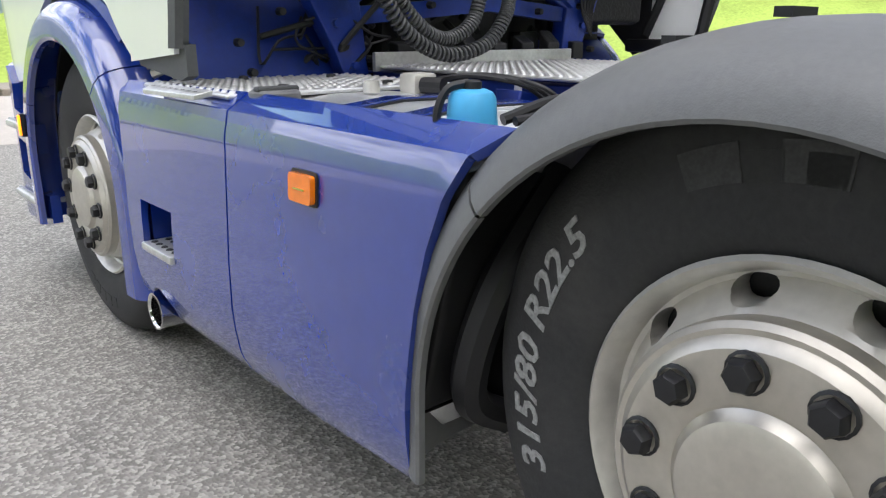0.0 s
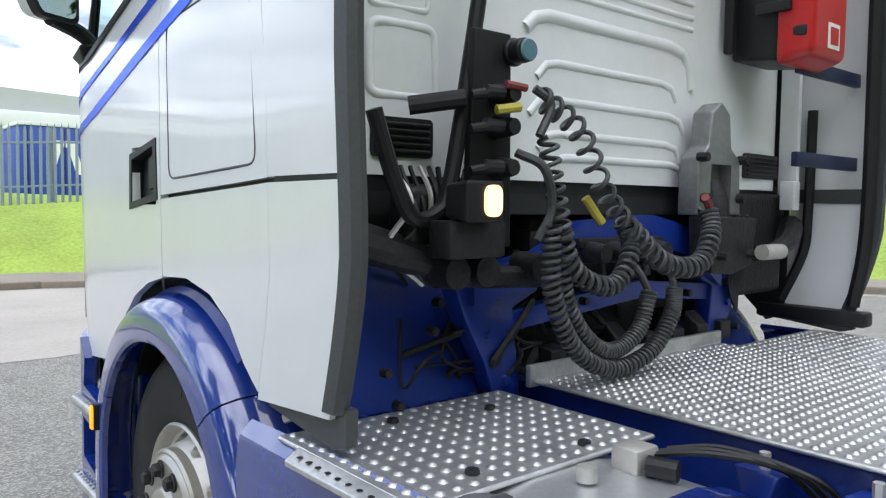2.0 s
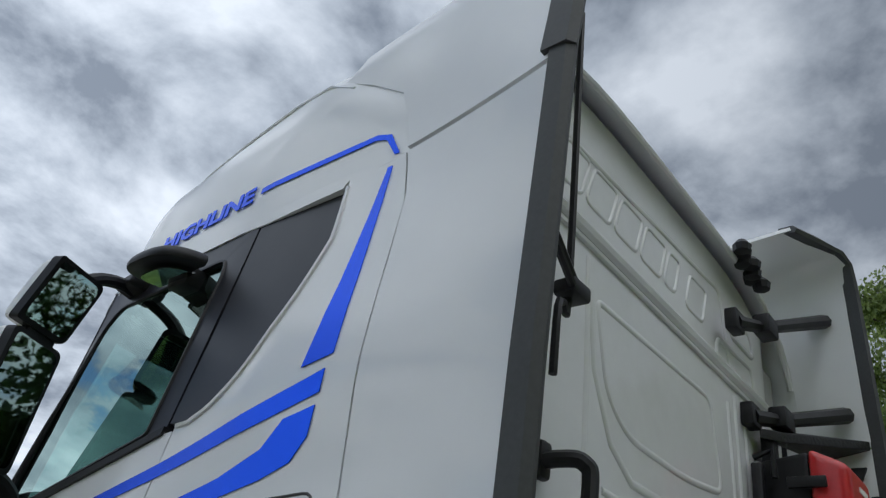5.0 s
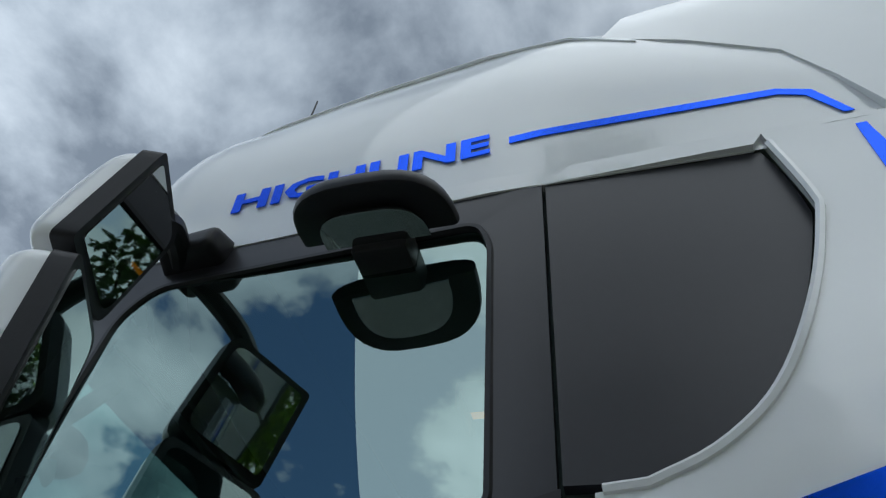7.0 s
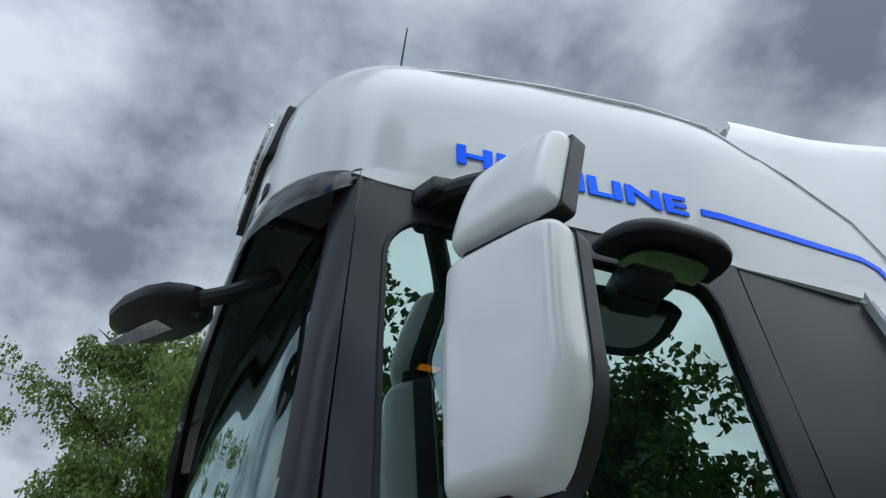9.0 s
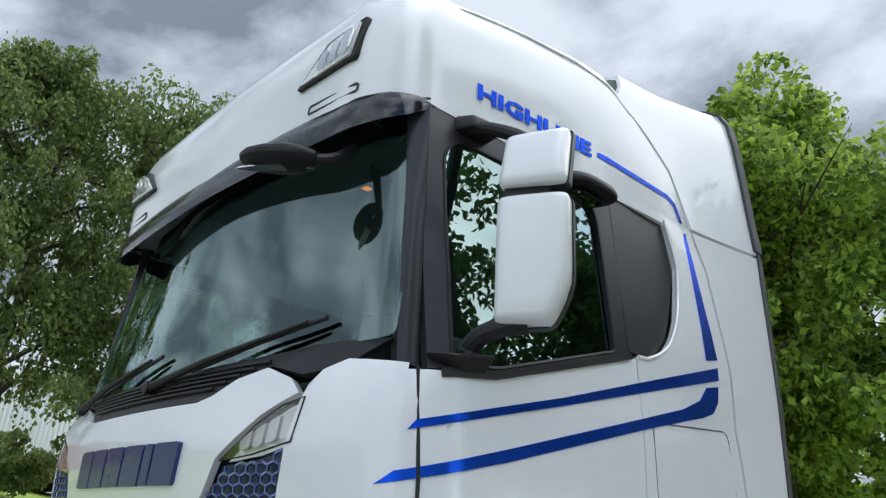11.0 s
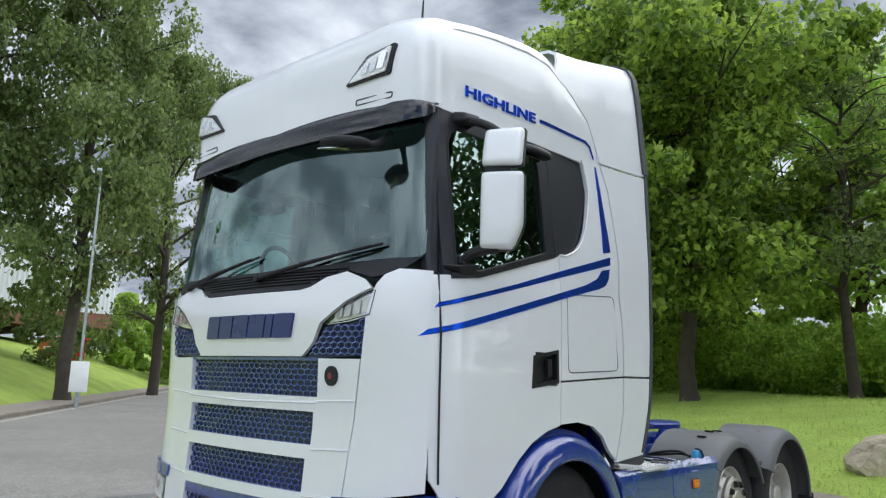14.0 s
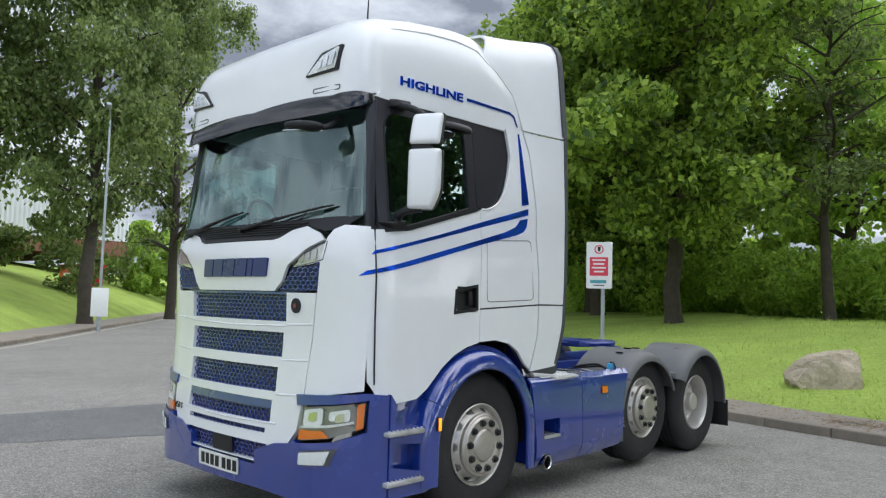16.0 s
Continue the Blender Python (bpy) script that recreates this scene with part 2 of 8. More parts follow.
TREAD = mat("aluminium_tread_plate", (0.60, 0.60, 0.60), 0.42, metal=0.8, vary=0.18, scale=9, fine=70, dirt=(0.25, 0.24, 0.22), dirt_amt=0.45)
CHROME = mat("polished_steel", (0.75, 0.75, 0.74), 0.15, metal=1.0, vary=0.06)
AMBER = mat("amber_lens", (0.80, 0.19, 0.006), 0.2, vary=0.12, scale=40, coat=0.6, emit=(1.0, 0.25, 0.01), strength=0.03)
AMBER_LIT = mat("lit_amber_lamp", (0.9, 0.4, 0.03), 0.3, emit=(1.0, 0.24, 0.005), strength=0.9)
LAMP_LIT = mat("lit_work_lamp", (1, 0.95, 0.85), 0.3, emit=(1.0, 0.52, 0.13), strength=1.1)
REFLECTOR = mat("lamp_reflector", (0.92, 0.92, 0.90), 0.25, metal=0.1, vary=0.08, scale=30)
LINING = mat("grey_cab_lining_cloth", (0.36, 0.365, 0.365), 0.9, vary=0.1, scale=4)
RED = mat("red_plastic", (0.52, 0.012, 0.015), 0.35, vary=0.1, scale=5, coat=0.2)
CYAN = mat("blue_filler_cap", (0.05, 0.36, 0.66), 0.45, vary=0.08, scale=12)
YELLOW = mat("yellow_hose_collar", (0.42, 0.36, 0.05), 0.5)
REDRUB = mat("red_hose_collar", (0.22, 0.04, 0.04), 0.5)
TXT_GREY = mat("scuffed_tyre_lettering", (0.22, 0.22, 0.22), 0.8, vary=0.45, scale=60, fine=200)
TYRE_PATCH = mat("worn_grey_tyre_print", (0.033, 0.033, 0.034), 0.8, vary=0.4, scale=60, fine=200)
PLATE_WHITE = mat("number_plate_white", (0.78, 0.78, 0.74), 0.35, vary=0.04)
INTERIOR = mat("dark_cab_interior", (0.03, 0.031, 0.034), 0.7, vary=0.2, scale=5)
SEAT = mat("grey_seat_cloth", (0.06, 0.062, 0.066), 0.85, vary=0.25, scale=12, bump=0.2)
GLASS = glass("tinted_window_glass", (0.25, 0.37, 0.345), face=0.27, shine=(0.78, 1.0, 0.95))
VISOR = mat("smoked_acrylic_visor", (0.022, 0.023, 0.027), 0.14, vary=0.1, scale=3, coat=1.0, coat_ior=1.7)
WIND = glass("windscreen_glass", (0.50, 0.72, 0.68), face=0.135, shine=(0.80, 1.0, 0.97))
LENS = glass("clear_lamp_lens", (0.97, 0.98, 0.98), face=0.03)
MIRROR = mat("mirror_glass", (0.50, 0.53, 0.53), 0.02, metal=1.0, vary=0.0, rvary=0.0)
TARMAC = asphalt_mat("worn_grey_tarmac", (0.20, 0.19, 0.172), (0.52, 0.49, 0.44), 84)
TARMAC_DARK = asphalt_mat("relaid_tarmac", (0.13, 0.13, 0.128), (0.36, 0.355, 0.34), 120)
CONCRETE = mat("pale_concrete_road", (0.42, 0.38, 0.34), 0.85, vary=0.16, scale=0.7, fine=20, dirt=(0.22, 0.2, 0.18), dirt_amt=0.4, bump=0.2, bump_scale=60)
PAVE = mat("brown_pavement_tarmac", (0.27, 0.235, 0.20), 0.9, vary=0.25, scale=1.2, fine=30, dirt=(0.24, 0.2, 0.15), dirt_amt=0.6, bump=0.3, bump_scale=50)
KERB = mat("weathered_kerb_concrete", (0.24, 0.205, 0.165), 0.85, vary=0.2, scale=5, fine=60, dirt=(0.1, 0.1, 0.07), dirt_amt=0.6, per_object=0.15, bump=0.25)
YLINE = mat("faded_yellow_road_paint", (0.5, 0.46, 0.36), 0.8, vary=0.3, scale=8, fine=40, dirt=(0.2, 0.19, 0.18), dirt_amt=0.6)
GRASS = mat("mown_grass", (0.30, 0.40, 0.085), 0.9, vary=0.35, scale=0.6, fine=14, dirt=(0.27, 0.30, 0.07), dirt_amt=0.5, bump=0.8, bump_scale=45, spec=0.15)
BLADE = leaf_mat("grass_blades", (0.27, 0.38, 0.07), (0.46, 0.52, 0.16))
LEAF_A = leaf_mat("maple_leaves", (0.045, 0.105, 0.016), (0.42, 0.54, 0.09))
LEAF_B = leaf_mat("birch_leaves", (0.075, 0.115, 0.03), (0.23, 0.29, 0.09))
LEAF_C = leaf_mat("dark_bush_leaves", (0.17, 0.30, 0.04), (0.44, 0.56, 0.11))
LEAF_D = leaf_mat("deep_green_leaves", (0.03, 0.07, 0.012), (0.08, 0.14, 0.025))
BARK = mat("dark_tree_bark", (0.06, 0.048, 0.036), 0.95, vary=0.4, scale=4, fine=30, bump=1.0, bump_scale=25)
ROCK = mat("sandstone_boulder", (0.46, 0.39, 0.29), 0.9, vary=0.3, scale=3, fine=25, dirt=(0.16, 0.16, 0.09), dirt_amt=0.6, bump=0.9, bump_scale=14)
GALV = mat("galvanised_steel", (0.40, 0.43, 0.45), 0.5, metal=0.6, vary=0.15, scale=5)
FENCE = mat("blue_grey_fence_steel", (0.24, 0.30, 0.36), 0.5, metal=0.3, vary=0.15, scale=5)
CLAD = mat("grey_metal_cladding", (0.40, 0.42, 0.43), 0.6, vary=0.06, scale=1)
CLAD_PALE = mat("pale_metal_cladding", (0.66, 0.68, 0.70), 0.55, vary=0.05, scale=1)
BRICK = mat("brown_brick", (0.22, 0.10, 0.07), 0.9, vary=0.3, scale=6, fine=30, bump=0.3, per_object=0.2)
CURTAIN = mat("blue_trailer_curtain", (0.02, 0.06, 0.33), 0.5, vary=0.12, scale=3)
PAPER = mat("white_notice_board", (0.8, 0.8, 0.77), 0.6, vary=0.04)
SIGN_RED = mat("red_sign_panel", (0.68, 0.05, 0.08), 0.5, vary=0.05)
SIGN_TEAL = mat("teal_sign_mark", (0.08, 0.36, 0.38), 0.5)
DECK = mat("weathered_bench_timber", (0.12, 0.085, 0.055), 0.9, vary=0.3, scale=6)


# ---- mesh helpers ----
def part(name, bm, material, parent=None, label="", sharp=32, keep=False):
    me = bpy.data.meshes.new(name)
    if not keep:
        bmesh.ops.recalc_face_normals(bm, faces=bm.faces[:])
    bm.to_mesh(me)
    bm.free()
    me.materials.append(material)
    me.shade_smooth()
    me.set_sharp_from_angle(angle=radians(sharp))
    ob = new(name, me)
    ob.parent = parent
    if label:
        tagged(ob, label)
    return ob


def thing(name, label, category, at=(0, 0, 0), group="", kind=""):
    ob = new(name)
    ob.empty_display_size = 0.2
    ob.location = at
    return tagged(ob, label, category, group, kind)


def lerp_tab(tab):
    xs, ys = [a for a, _ in tab], [b for _, b in tab]
    return lambda v: float(np.interp(v, xs, ys))


def box(x0, x1, y0, y1, z0, z1, bevel=0.0, seg=2, bm=None):
    bm = bm or bmesh.new()
    g = bmesh.ops.create_cube(bm, size=1.0)["verts"]
    bmesh.ops.scale(bm, vec=(x1 - x0, y1 - y0, z1 - z0), verts=g)
    bmesh.ops.translate(bm, vec=((x0 + x1) / 2, (y0 + y1) / 2, (z0 + z1) / 2), verts=g)
    if bevel:
        es = list({e for v in g for e in v.link_edges})
        bmesh.ops.bevel(bm, geom=es, offset=bevel, segments=seg, affect="EDGES", profile=0.5)
    return bm


def tube(pts, r, seg=8, bm=None, closed=False):
    """A tube along points; r is one radius or one for each point."""
    bm = bm or bmesh.new()
    P = [Vector(p) for p in pts]
    R = list(r) if hasattr(r, "__len__") else [r] * len(P)
    n = len(P)
    rings, up = [], None
    for i, p in enumerate(P):
        a = P[(i - 1) % n] if closed else P[max(i - 1, 0)]
        b = P[(i + 1) % n] if closed else P[min(i + 1, n - 1)]
        d = (b - a).normalized()
        if up is None:
            up = d.orthogonal().normalized()
        up = (up - d * up.dot(d))
        up = up.normalized() if up.length > 1e-6 else d.orthogonal().normalized()
        side = d.cross(up)
        rings.append([bm.verts.new(p + (up * math.cos(t) + side * math.sin(t)) * R[i]) for t in (2 * math.pi * k / seg for k in range(seg))])
    for i in range(n if closed else n - 1):
        A, B = rings[i], rings[(i + 1) % n]
        for k in range(seg):
            bm.faces.new((A[k], A[(k + 1) % seg], B[(k + 1) % seg], B[k]))
    if not closed:
        bm.faces.new(rings[0][::-1]); bm.faces.new(rings[-1])
    return bm


def smooth_path(pts, n=8):
    """Catmull-Rom through the points."""
    P = [Vector(p) for p in pts]
    P = [P[0] * 2 - P[1]] + P + [P[-1] * 2 - P[-2]]
    out = []
    for i in range(1, len(P) - 2):
        a, b, c, d = P[i - 1], P[i], P[i + 1], P[i + 2]
        for k in range(n):
            t = k / n
            out.append(0.5 * ((2 * b) + (c - a) * t + (2 * a - 5 * b + 4 * c - d) * t * t + (3 * b - a - 3 * c + d) * t ** 3))
    out.append(P[-2])
    return out


def coil(pts, radius, turns, r, seg=6, per=14):
    """A coiled hose along a smooth path."""
    C = smooth_path(pts, 12)
    n = len(C)
    out = []
    total = int(turns * per)
    up = None
    for k in range(total + 1):
        f = k / total * (n - 1)
        i = min(int(f), n - 2)
        p = C[i].lerp(C[i + 1], f - i)
        d = (C[i + 1] - C[i]).normalized()
        up = up or d.orthogonal().normalized()
        up = (up - d * up.dot(d)).normalized()
        s = d.cross(up)
        a = 2 * math.pi * k / per
        out.append(p + (up * math.cos(a) + s * math.sin(a)) * radius)
    return tube(out, r, seg)


def lathe(profile, axis_at, axis="x", seg=48, bm=None, sweep=None):
    """Turns (radius, along) pairs round an axis through axis_at."""
    bm = bm or bmesh.new()
    cx, cy, cz = axis_at
    rings = []
    full = sweep is None
    a0, a1 = sweep or (0, 360)
    count = seg if full else seg + 1
    for k in range(count):
        t = radians(a0 + (a1 - a0) * k / seg)
        c, s = math.cos(t), math.sin(t)
        ring = []
        for rad, o in profile:
            if axis == "x":
                p = (cx + o, cy + rad * c, cz + rad * s)
            elif axis == "y":
                p = (cx + rad * c, cy + o, cz + rad * s)
            else:
                p = (cx + rad * c, cy + rad * s, cz + o)
            ring.append(bm.verts.new(p))
        rings.append(ring)
    for k in range(seg):
        A, B = rings[k], rings[(k + 1) % count]
        for j in range(len(profile) - 1):
            bm.faces.new((A[j], A[j + 1], B[j + 1], B[j]))
    bmesh.ops.remove_doubles(bm, verts=bm.verts[:], dist=1e-5)
    return bm


def face_out(bm, centre):
    """Turns the faces of an open sheet away from an upright axis."""
    bmesh.ops.recalc_face_normals(bm, faces=bm.faces[:])
    bm.normal_update()
    lean = 0.0
    for q in bm.faces:
        m = q.calc_center_median()
        lean += q.calc_area() * (q.normal.x * (m.x - centre[0]) + q.normal.y * (m.y - centre[1]))
    if lean < 0:
        bmesh.ops.reverse_faces(bm, faces=bm.faces[:])
    return bm


def panel(poly, f, thick=0.02, step=0.08, holes=()):
    """A sheet cut to a flat outline, laid onto the surface f(u, v) and given thickness."""
    bm = bmesh.new()
    bm.faces.new([bm.verts.new((u, v, 0)) for u, v in poly])
    us, vs = [p[0] for p in poly], [p[1] for p in poly]
    cu = list(np.arange(math.ceil(min(us) / step) * step, max(us), step)) + [h for q in holes for h in q[:2]]
    cv = list(np.arange(math.ceil(min(vs) / step) * step, max(vs), step)) + [h for q in holes for h in q[2:]]
    for c, no in [((u, 0, 0), (1, 0, 0)) for u in cu] + [((0, v, 0), (0, 1, 0)) for v in cv]:
        bmesh.ops.bisect_plane(bm, geom=bm.verts[:] + bm.edges[:] + bm.faces[:], plane_co=c, plane_no=no, dist=1e-5)
    for u0, u1, v0, v1 in holes:
        gone = [q for q in bm.faces if u0 < q.calc_center_median().x < u1 and v0 < q.calc_center_median().y < v1]
        bmesh.ops.delete(bm, geom=gone, context="FACES")
    for v in bm.verts:
        v.co = Vector(f(v.co.x, v.co.y))
    face_out(bm, (0, 0))
    if thick:
        bmesh.ops.solidify(bm, geom=bm.faces[:], thickness=thick)
    return bm


def prism(poly, f, depth):
    """A flat outline placed by f(u, v, d) for d = 0 and d = depth."""
    bm = bmesh.new()
    A = [bm.verts.new(f(u, v, 0)) for u, v in poly]
    B = [bm.verts.new(f(u, v, depth)) for u, v in poly]
    bm.faces.new(A); bm.faces.new(B[::-1])
    n = len(poly)
    for i in range(n):
        bm.faces.new((A[i], B[i], B[(i + 1) % n], A[(i + 1) % n]))
    return bm


def mirror_x(bm):
    for v in bm.verts:
        v.co.x = -v.co.x
    bmesh.ops.reverse_faces(bm, faces=bm.faces[:])
    return bm


def round_poly(pts, r, n=4):
    """Rounds the corners of an outline; r is one radius or one for each corner."""
    out = []
    m = len(pts)
    R = list(r) if hasattr(r, "__len__") else [r] * m
    for i in range(m):
        p, a, b = Vector(pts[i]), Vector(pts[i - 1]), Vector(pts[(i + 1) % m])
        k = min(R[i], 0.45 * (a - p).length, 0.45 * (b - p).length)
        if k < 1e-4:
            out.append(tuple(p)); continue
        s, e = p + (a - p).normalized() * k, p + (b - p).normalized() * k
        for j in range(n + 1):
            t = j / n
            q = s * (1 - t) ** 2 + p * 2 * t * (1 - t) + e * t * t
            out.append((q.x, q.y))
    return out


def letters(text, size, depth, f, spacing=1.0, shear=0.0, bold=0.0, fit=None):
    """Raised lettering of the built-in font, laid by f(u, v, d); fit: its length and height."""
    cu = bpy.data.curves.new("lettering", "FONT")
    cu.body, cu.size, cu.extrude, cu.space_character, cu.shear = text, size, depth / 2, spacing, shear
    cu.resolution_u, cu.offset = 2, bold
    ob = bpy.data.objects.new("lettering", cu)
    scene.collection.objects.link(ob)
    me = bpy.data.meshes.new_from_object(ob.evaluated_get(bpy.context.evaluated_depsgraph_get()))
    bm = bmesh.new()
    bm.from_mesh(me)
    bpy.data.objects.remove(ob); bpy.data.curves.remove(cu); bpy.data.meshes.remove(me)
    ku = kv = 1.0
    u0 = v0 = 0.0
    if fit:
        us, vs = [v.co.x for v in bm.verts], [v.co.y for v in bm.verts]
        u0, v0, ku, kv = min(us), min(vs), fit[0] / (max(us) - min(us)), fit[1] / (max(vs) - min(vs))
    for v in bm.verts:
        v.co = Vector(f((v.co.x - u0) * ku, (v.co.y - v0) * kv, v.co.z + depth / 2))
    return bm


def cut_away(bm, cutter):
    """bm less cutter."""
    pair = []
    for b in (bm, cutter):
        bmesh.ops.recalc_face_normals(b, faces=b.faces[:])
        me = bpy.data.meshes.new("cut")
        b.to_mesh(me); b.free()
        pair.append(bpy.data.objects.new("cut", me))
        scene.collection.objects.link(pair[-1])
    md = pair[0].modifiers.new("cut", "BOOLEAN")
    md.operation, md.object, md.solver = "DIFFERENCE", pair[1], "EXACT"
    me = bpy.data.meshes.new_from_object(pair[0].evaluated_get(bpy.context.evaluated_depsgraph_get()))
    out = bmesh.new()
    out.from_mesh(me)
    bpy.data.meshes.remove(me)
    for o in pair:
        d = o.data
        bpy.data.objects.remove(o); bpy.data.meshes.remove(d)
    return out


# ---- ground, roads and pavements ----
KERB_S = [(-70, 10.5), (-30, 0.4), (-10, -4.2), (-2.6, -5.9), (-0.57, -6.36), (3, -7.6), (8, -11), (30, -26.5), (120, -90)]   # behind the truck
KERB_N = [(-70, 15.5), (-15, 13.5), (0.7, 11.9), (6, 10.2), (10.5, 6.0), (13.4, 1.6), (18.6, -2.9), (44, -21), (130, -80)]      # across the road


def side_of(line, X, Y):
    """Signed distance to a polyline that runs towards +x: positive on its left."""
    best = np.full(X.shape, 1e9)
    sign = np.ones(X.shape)
    for (x0, y0), (x1, y1) in zip(line, line[1:]):
        dx, dy = x1 - x0, y1 - y0
        L2 = dx * dx + dy * dy
        t = np.clip(((X - x0) * dx + (Y - y0) * dy) / L2, 0, 1)
        d = np.hypot(X - x0 - t * dx, Y - y0 - t * dy)
        s = np.sign(dx * (Y - y0) - dy * (X - x0))
        near = d < best
        best, sign = np.where(near, d, best), np.where(near, s, sign)
    return best * sign


def wobble(X, Y):
    return 0.10 * np.sin(X * 0.31 + 1.3) * np.sin(Y * 0.27) + 0.05 * np.sin(X * 0.9 + Y * 0.7)


PAVE_S, PAVE_N = 1.25, 1.8


def ground_z(X, Y):
    X, Y = np.asarray(X, float), np.asarray(Y, float)
    n, s = side_of(KERB_N, X, Y), -side_of(KERB_S, X, Y)
    dn, ds = np.clip(n - PAVE_N, 0, None), np.clip(s - PAVE_S, 0, None)
    far = np.clip((X - 9.0) / 6.0, 0, 1)
    near_bank = 1.75 * (1 - np.exp(-dn * 0.45)) * np.clip(1 - (dn - 6.0) / 4.0, 0.2, 1)
    zn = 0.10 + (1 - far) * near_bank + far * 5.5 * (1 - np.exp(-dn * 0.085)) + wobble(X, Y) * np.clip(dn / 3, 0, 1)
    zs = 0.10 + 1.32 * (1 - np.exp(-ds * 0.20)) + wobble(X, Y) * np.clip(ds / 3, 0, 1) * 0.7
    z = np.where(n > 0.15, zn, np.where(s > 0.15, zs, -0.25))
    z = np.where((n > 0.15) & (n < PAVE_N - 0.05), 0.02, z)
    return np.where((s > 0.15) & (s < PAVE_S - 0.05) & (n <= 0.15), 0.02, z)


def gz(x, y):
    return float(ground_z(np.array([x]), np.array([y]))[0])


def spread(lo, hi, fine_lo, fine_hi, step, grow=1.25):
    mid = list(np.arange(fine_lo, fine_hi + step, step))
    a, s = fine_lo, step
    left, right = [], []
    while a > lo:
        s *= grow; a -= s; left.append(a)
    b, s = mid[-1], step
    while b < hi:
        s *= grow; b += s; right.append(b)
    return np.array(left[::-1] + mid + right)


def build_ground():
    xs, ys = spread(-1500, 1500, -24, 48, 0.4), spread(-1500, 1500, -40, 30, 0.4)
    X, Y = np.meshgrid(xs, ys, indexing="ij")
    Z = ground_z(X, Y)
    nx, ny = X.shape
    idx = np.arange(nx * ny).reshape(nx, ny)
    faces = np.stack([idx[:-1, :-1], idx[1:, :-1], idx[1:, 1:], idx[:-1, 1:]], -1).reshape(-1, 4)
    me = bpy.data.meshes.new("ground")
    me.from_pydata(np.stack([X, Y, Z], -1).reshape(-1, 3).tolist(), [], faces.tolist())
    me.materials.append(GRASS)
    me.shade_smooth()
    tagged(new("ground", me), "mown grass banks round the tarmac yard", "grass", kind="structure")


def offset_line(line, d):
    """The polyline moved to its left by d."""
    out = []
    for i, (x, y) in enumerate(line):
        a, b = line[max(i - 1, 0)], line[min(i + 1, len(line) - 1)]
        v = Vector((b[0] - a[0], b[1] - a[1])).normalized()
        out.append((x - v.y * d, y + v.x * d))
    return out


def strip(line, d0, d1, z0, z1):
    A, B = offset_line(line, d0), offset_line(line, d1)
    bm = bmesh.new()
    rows = [[bm.verts.new((*p, z)) for p in ring] for ring, z in ((A, z0), (A, z1), (B, z1), (B, z0))]
    for i in range(len(line) - 1):
        for k in range(4):
            a, b = rows[k], rows[(k + 1) % 4]
            bm.faces.new((a[i], a[i + 1], b[i + 1], b[i]))
    return bm


def dense(line, step):
    out = []
    for (x0, y0), (x1, y1) in zip(line, line[1:]):
        n = max(1, int(math.hypot(x1 - x0, y1 - y0) / step))
        out += [(x0 + (x1 - x0) * k / n, y0 + (y1 - y0) * k / n) for k in range(n)]
    return out + [line[-1]]


def kerb_stones(name, line, d, lo, hi):
    """Kerb stones side by side along the line between the two x; one joined run beyond."""
    holder = tagged(new(name), "weathered concrete kerb stones beside the road", "kerb", kind="structure")
    mid = offset_line(dense([p for p in line], 0.5), d)
    total = 0.0
    base = box(-0.452, 0.452, -0.07, 0.07, -0.2, 0.125, 0.018, 2)
    me = bpy.data.meshes.new("kerb_stone")
    base.to_mesh(me); base.free()
    me.materials.append(KERB)
    P = [Vector(p) for p in mid]
    travel, nxt = 0.0, 0.0
    for a, b in zip(P, P[1:]):
        seg = (b - a).length
        while nxt <= travel + seg:
            q = a.lerp(b, (nxt - travel) / seg)
            if lo < q.x < hi:
                ob = new("kerb_stone", me)
                ob.parent = holder
                v = b - a
                ob.matrix_basis = pose(q.x, q.y, random.uniform(-0.008, 0.006), random.uniform(-0.8, 0.8), 0, math.degrees(math.atan2(v.y, v.x)) + random.uniform(-0.7, 0.7))
            nxt += 0.915
        travel += seg


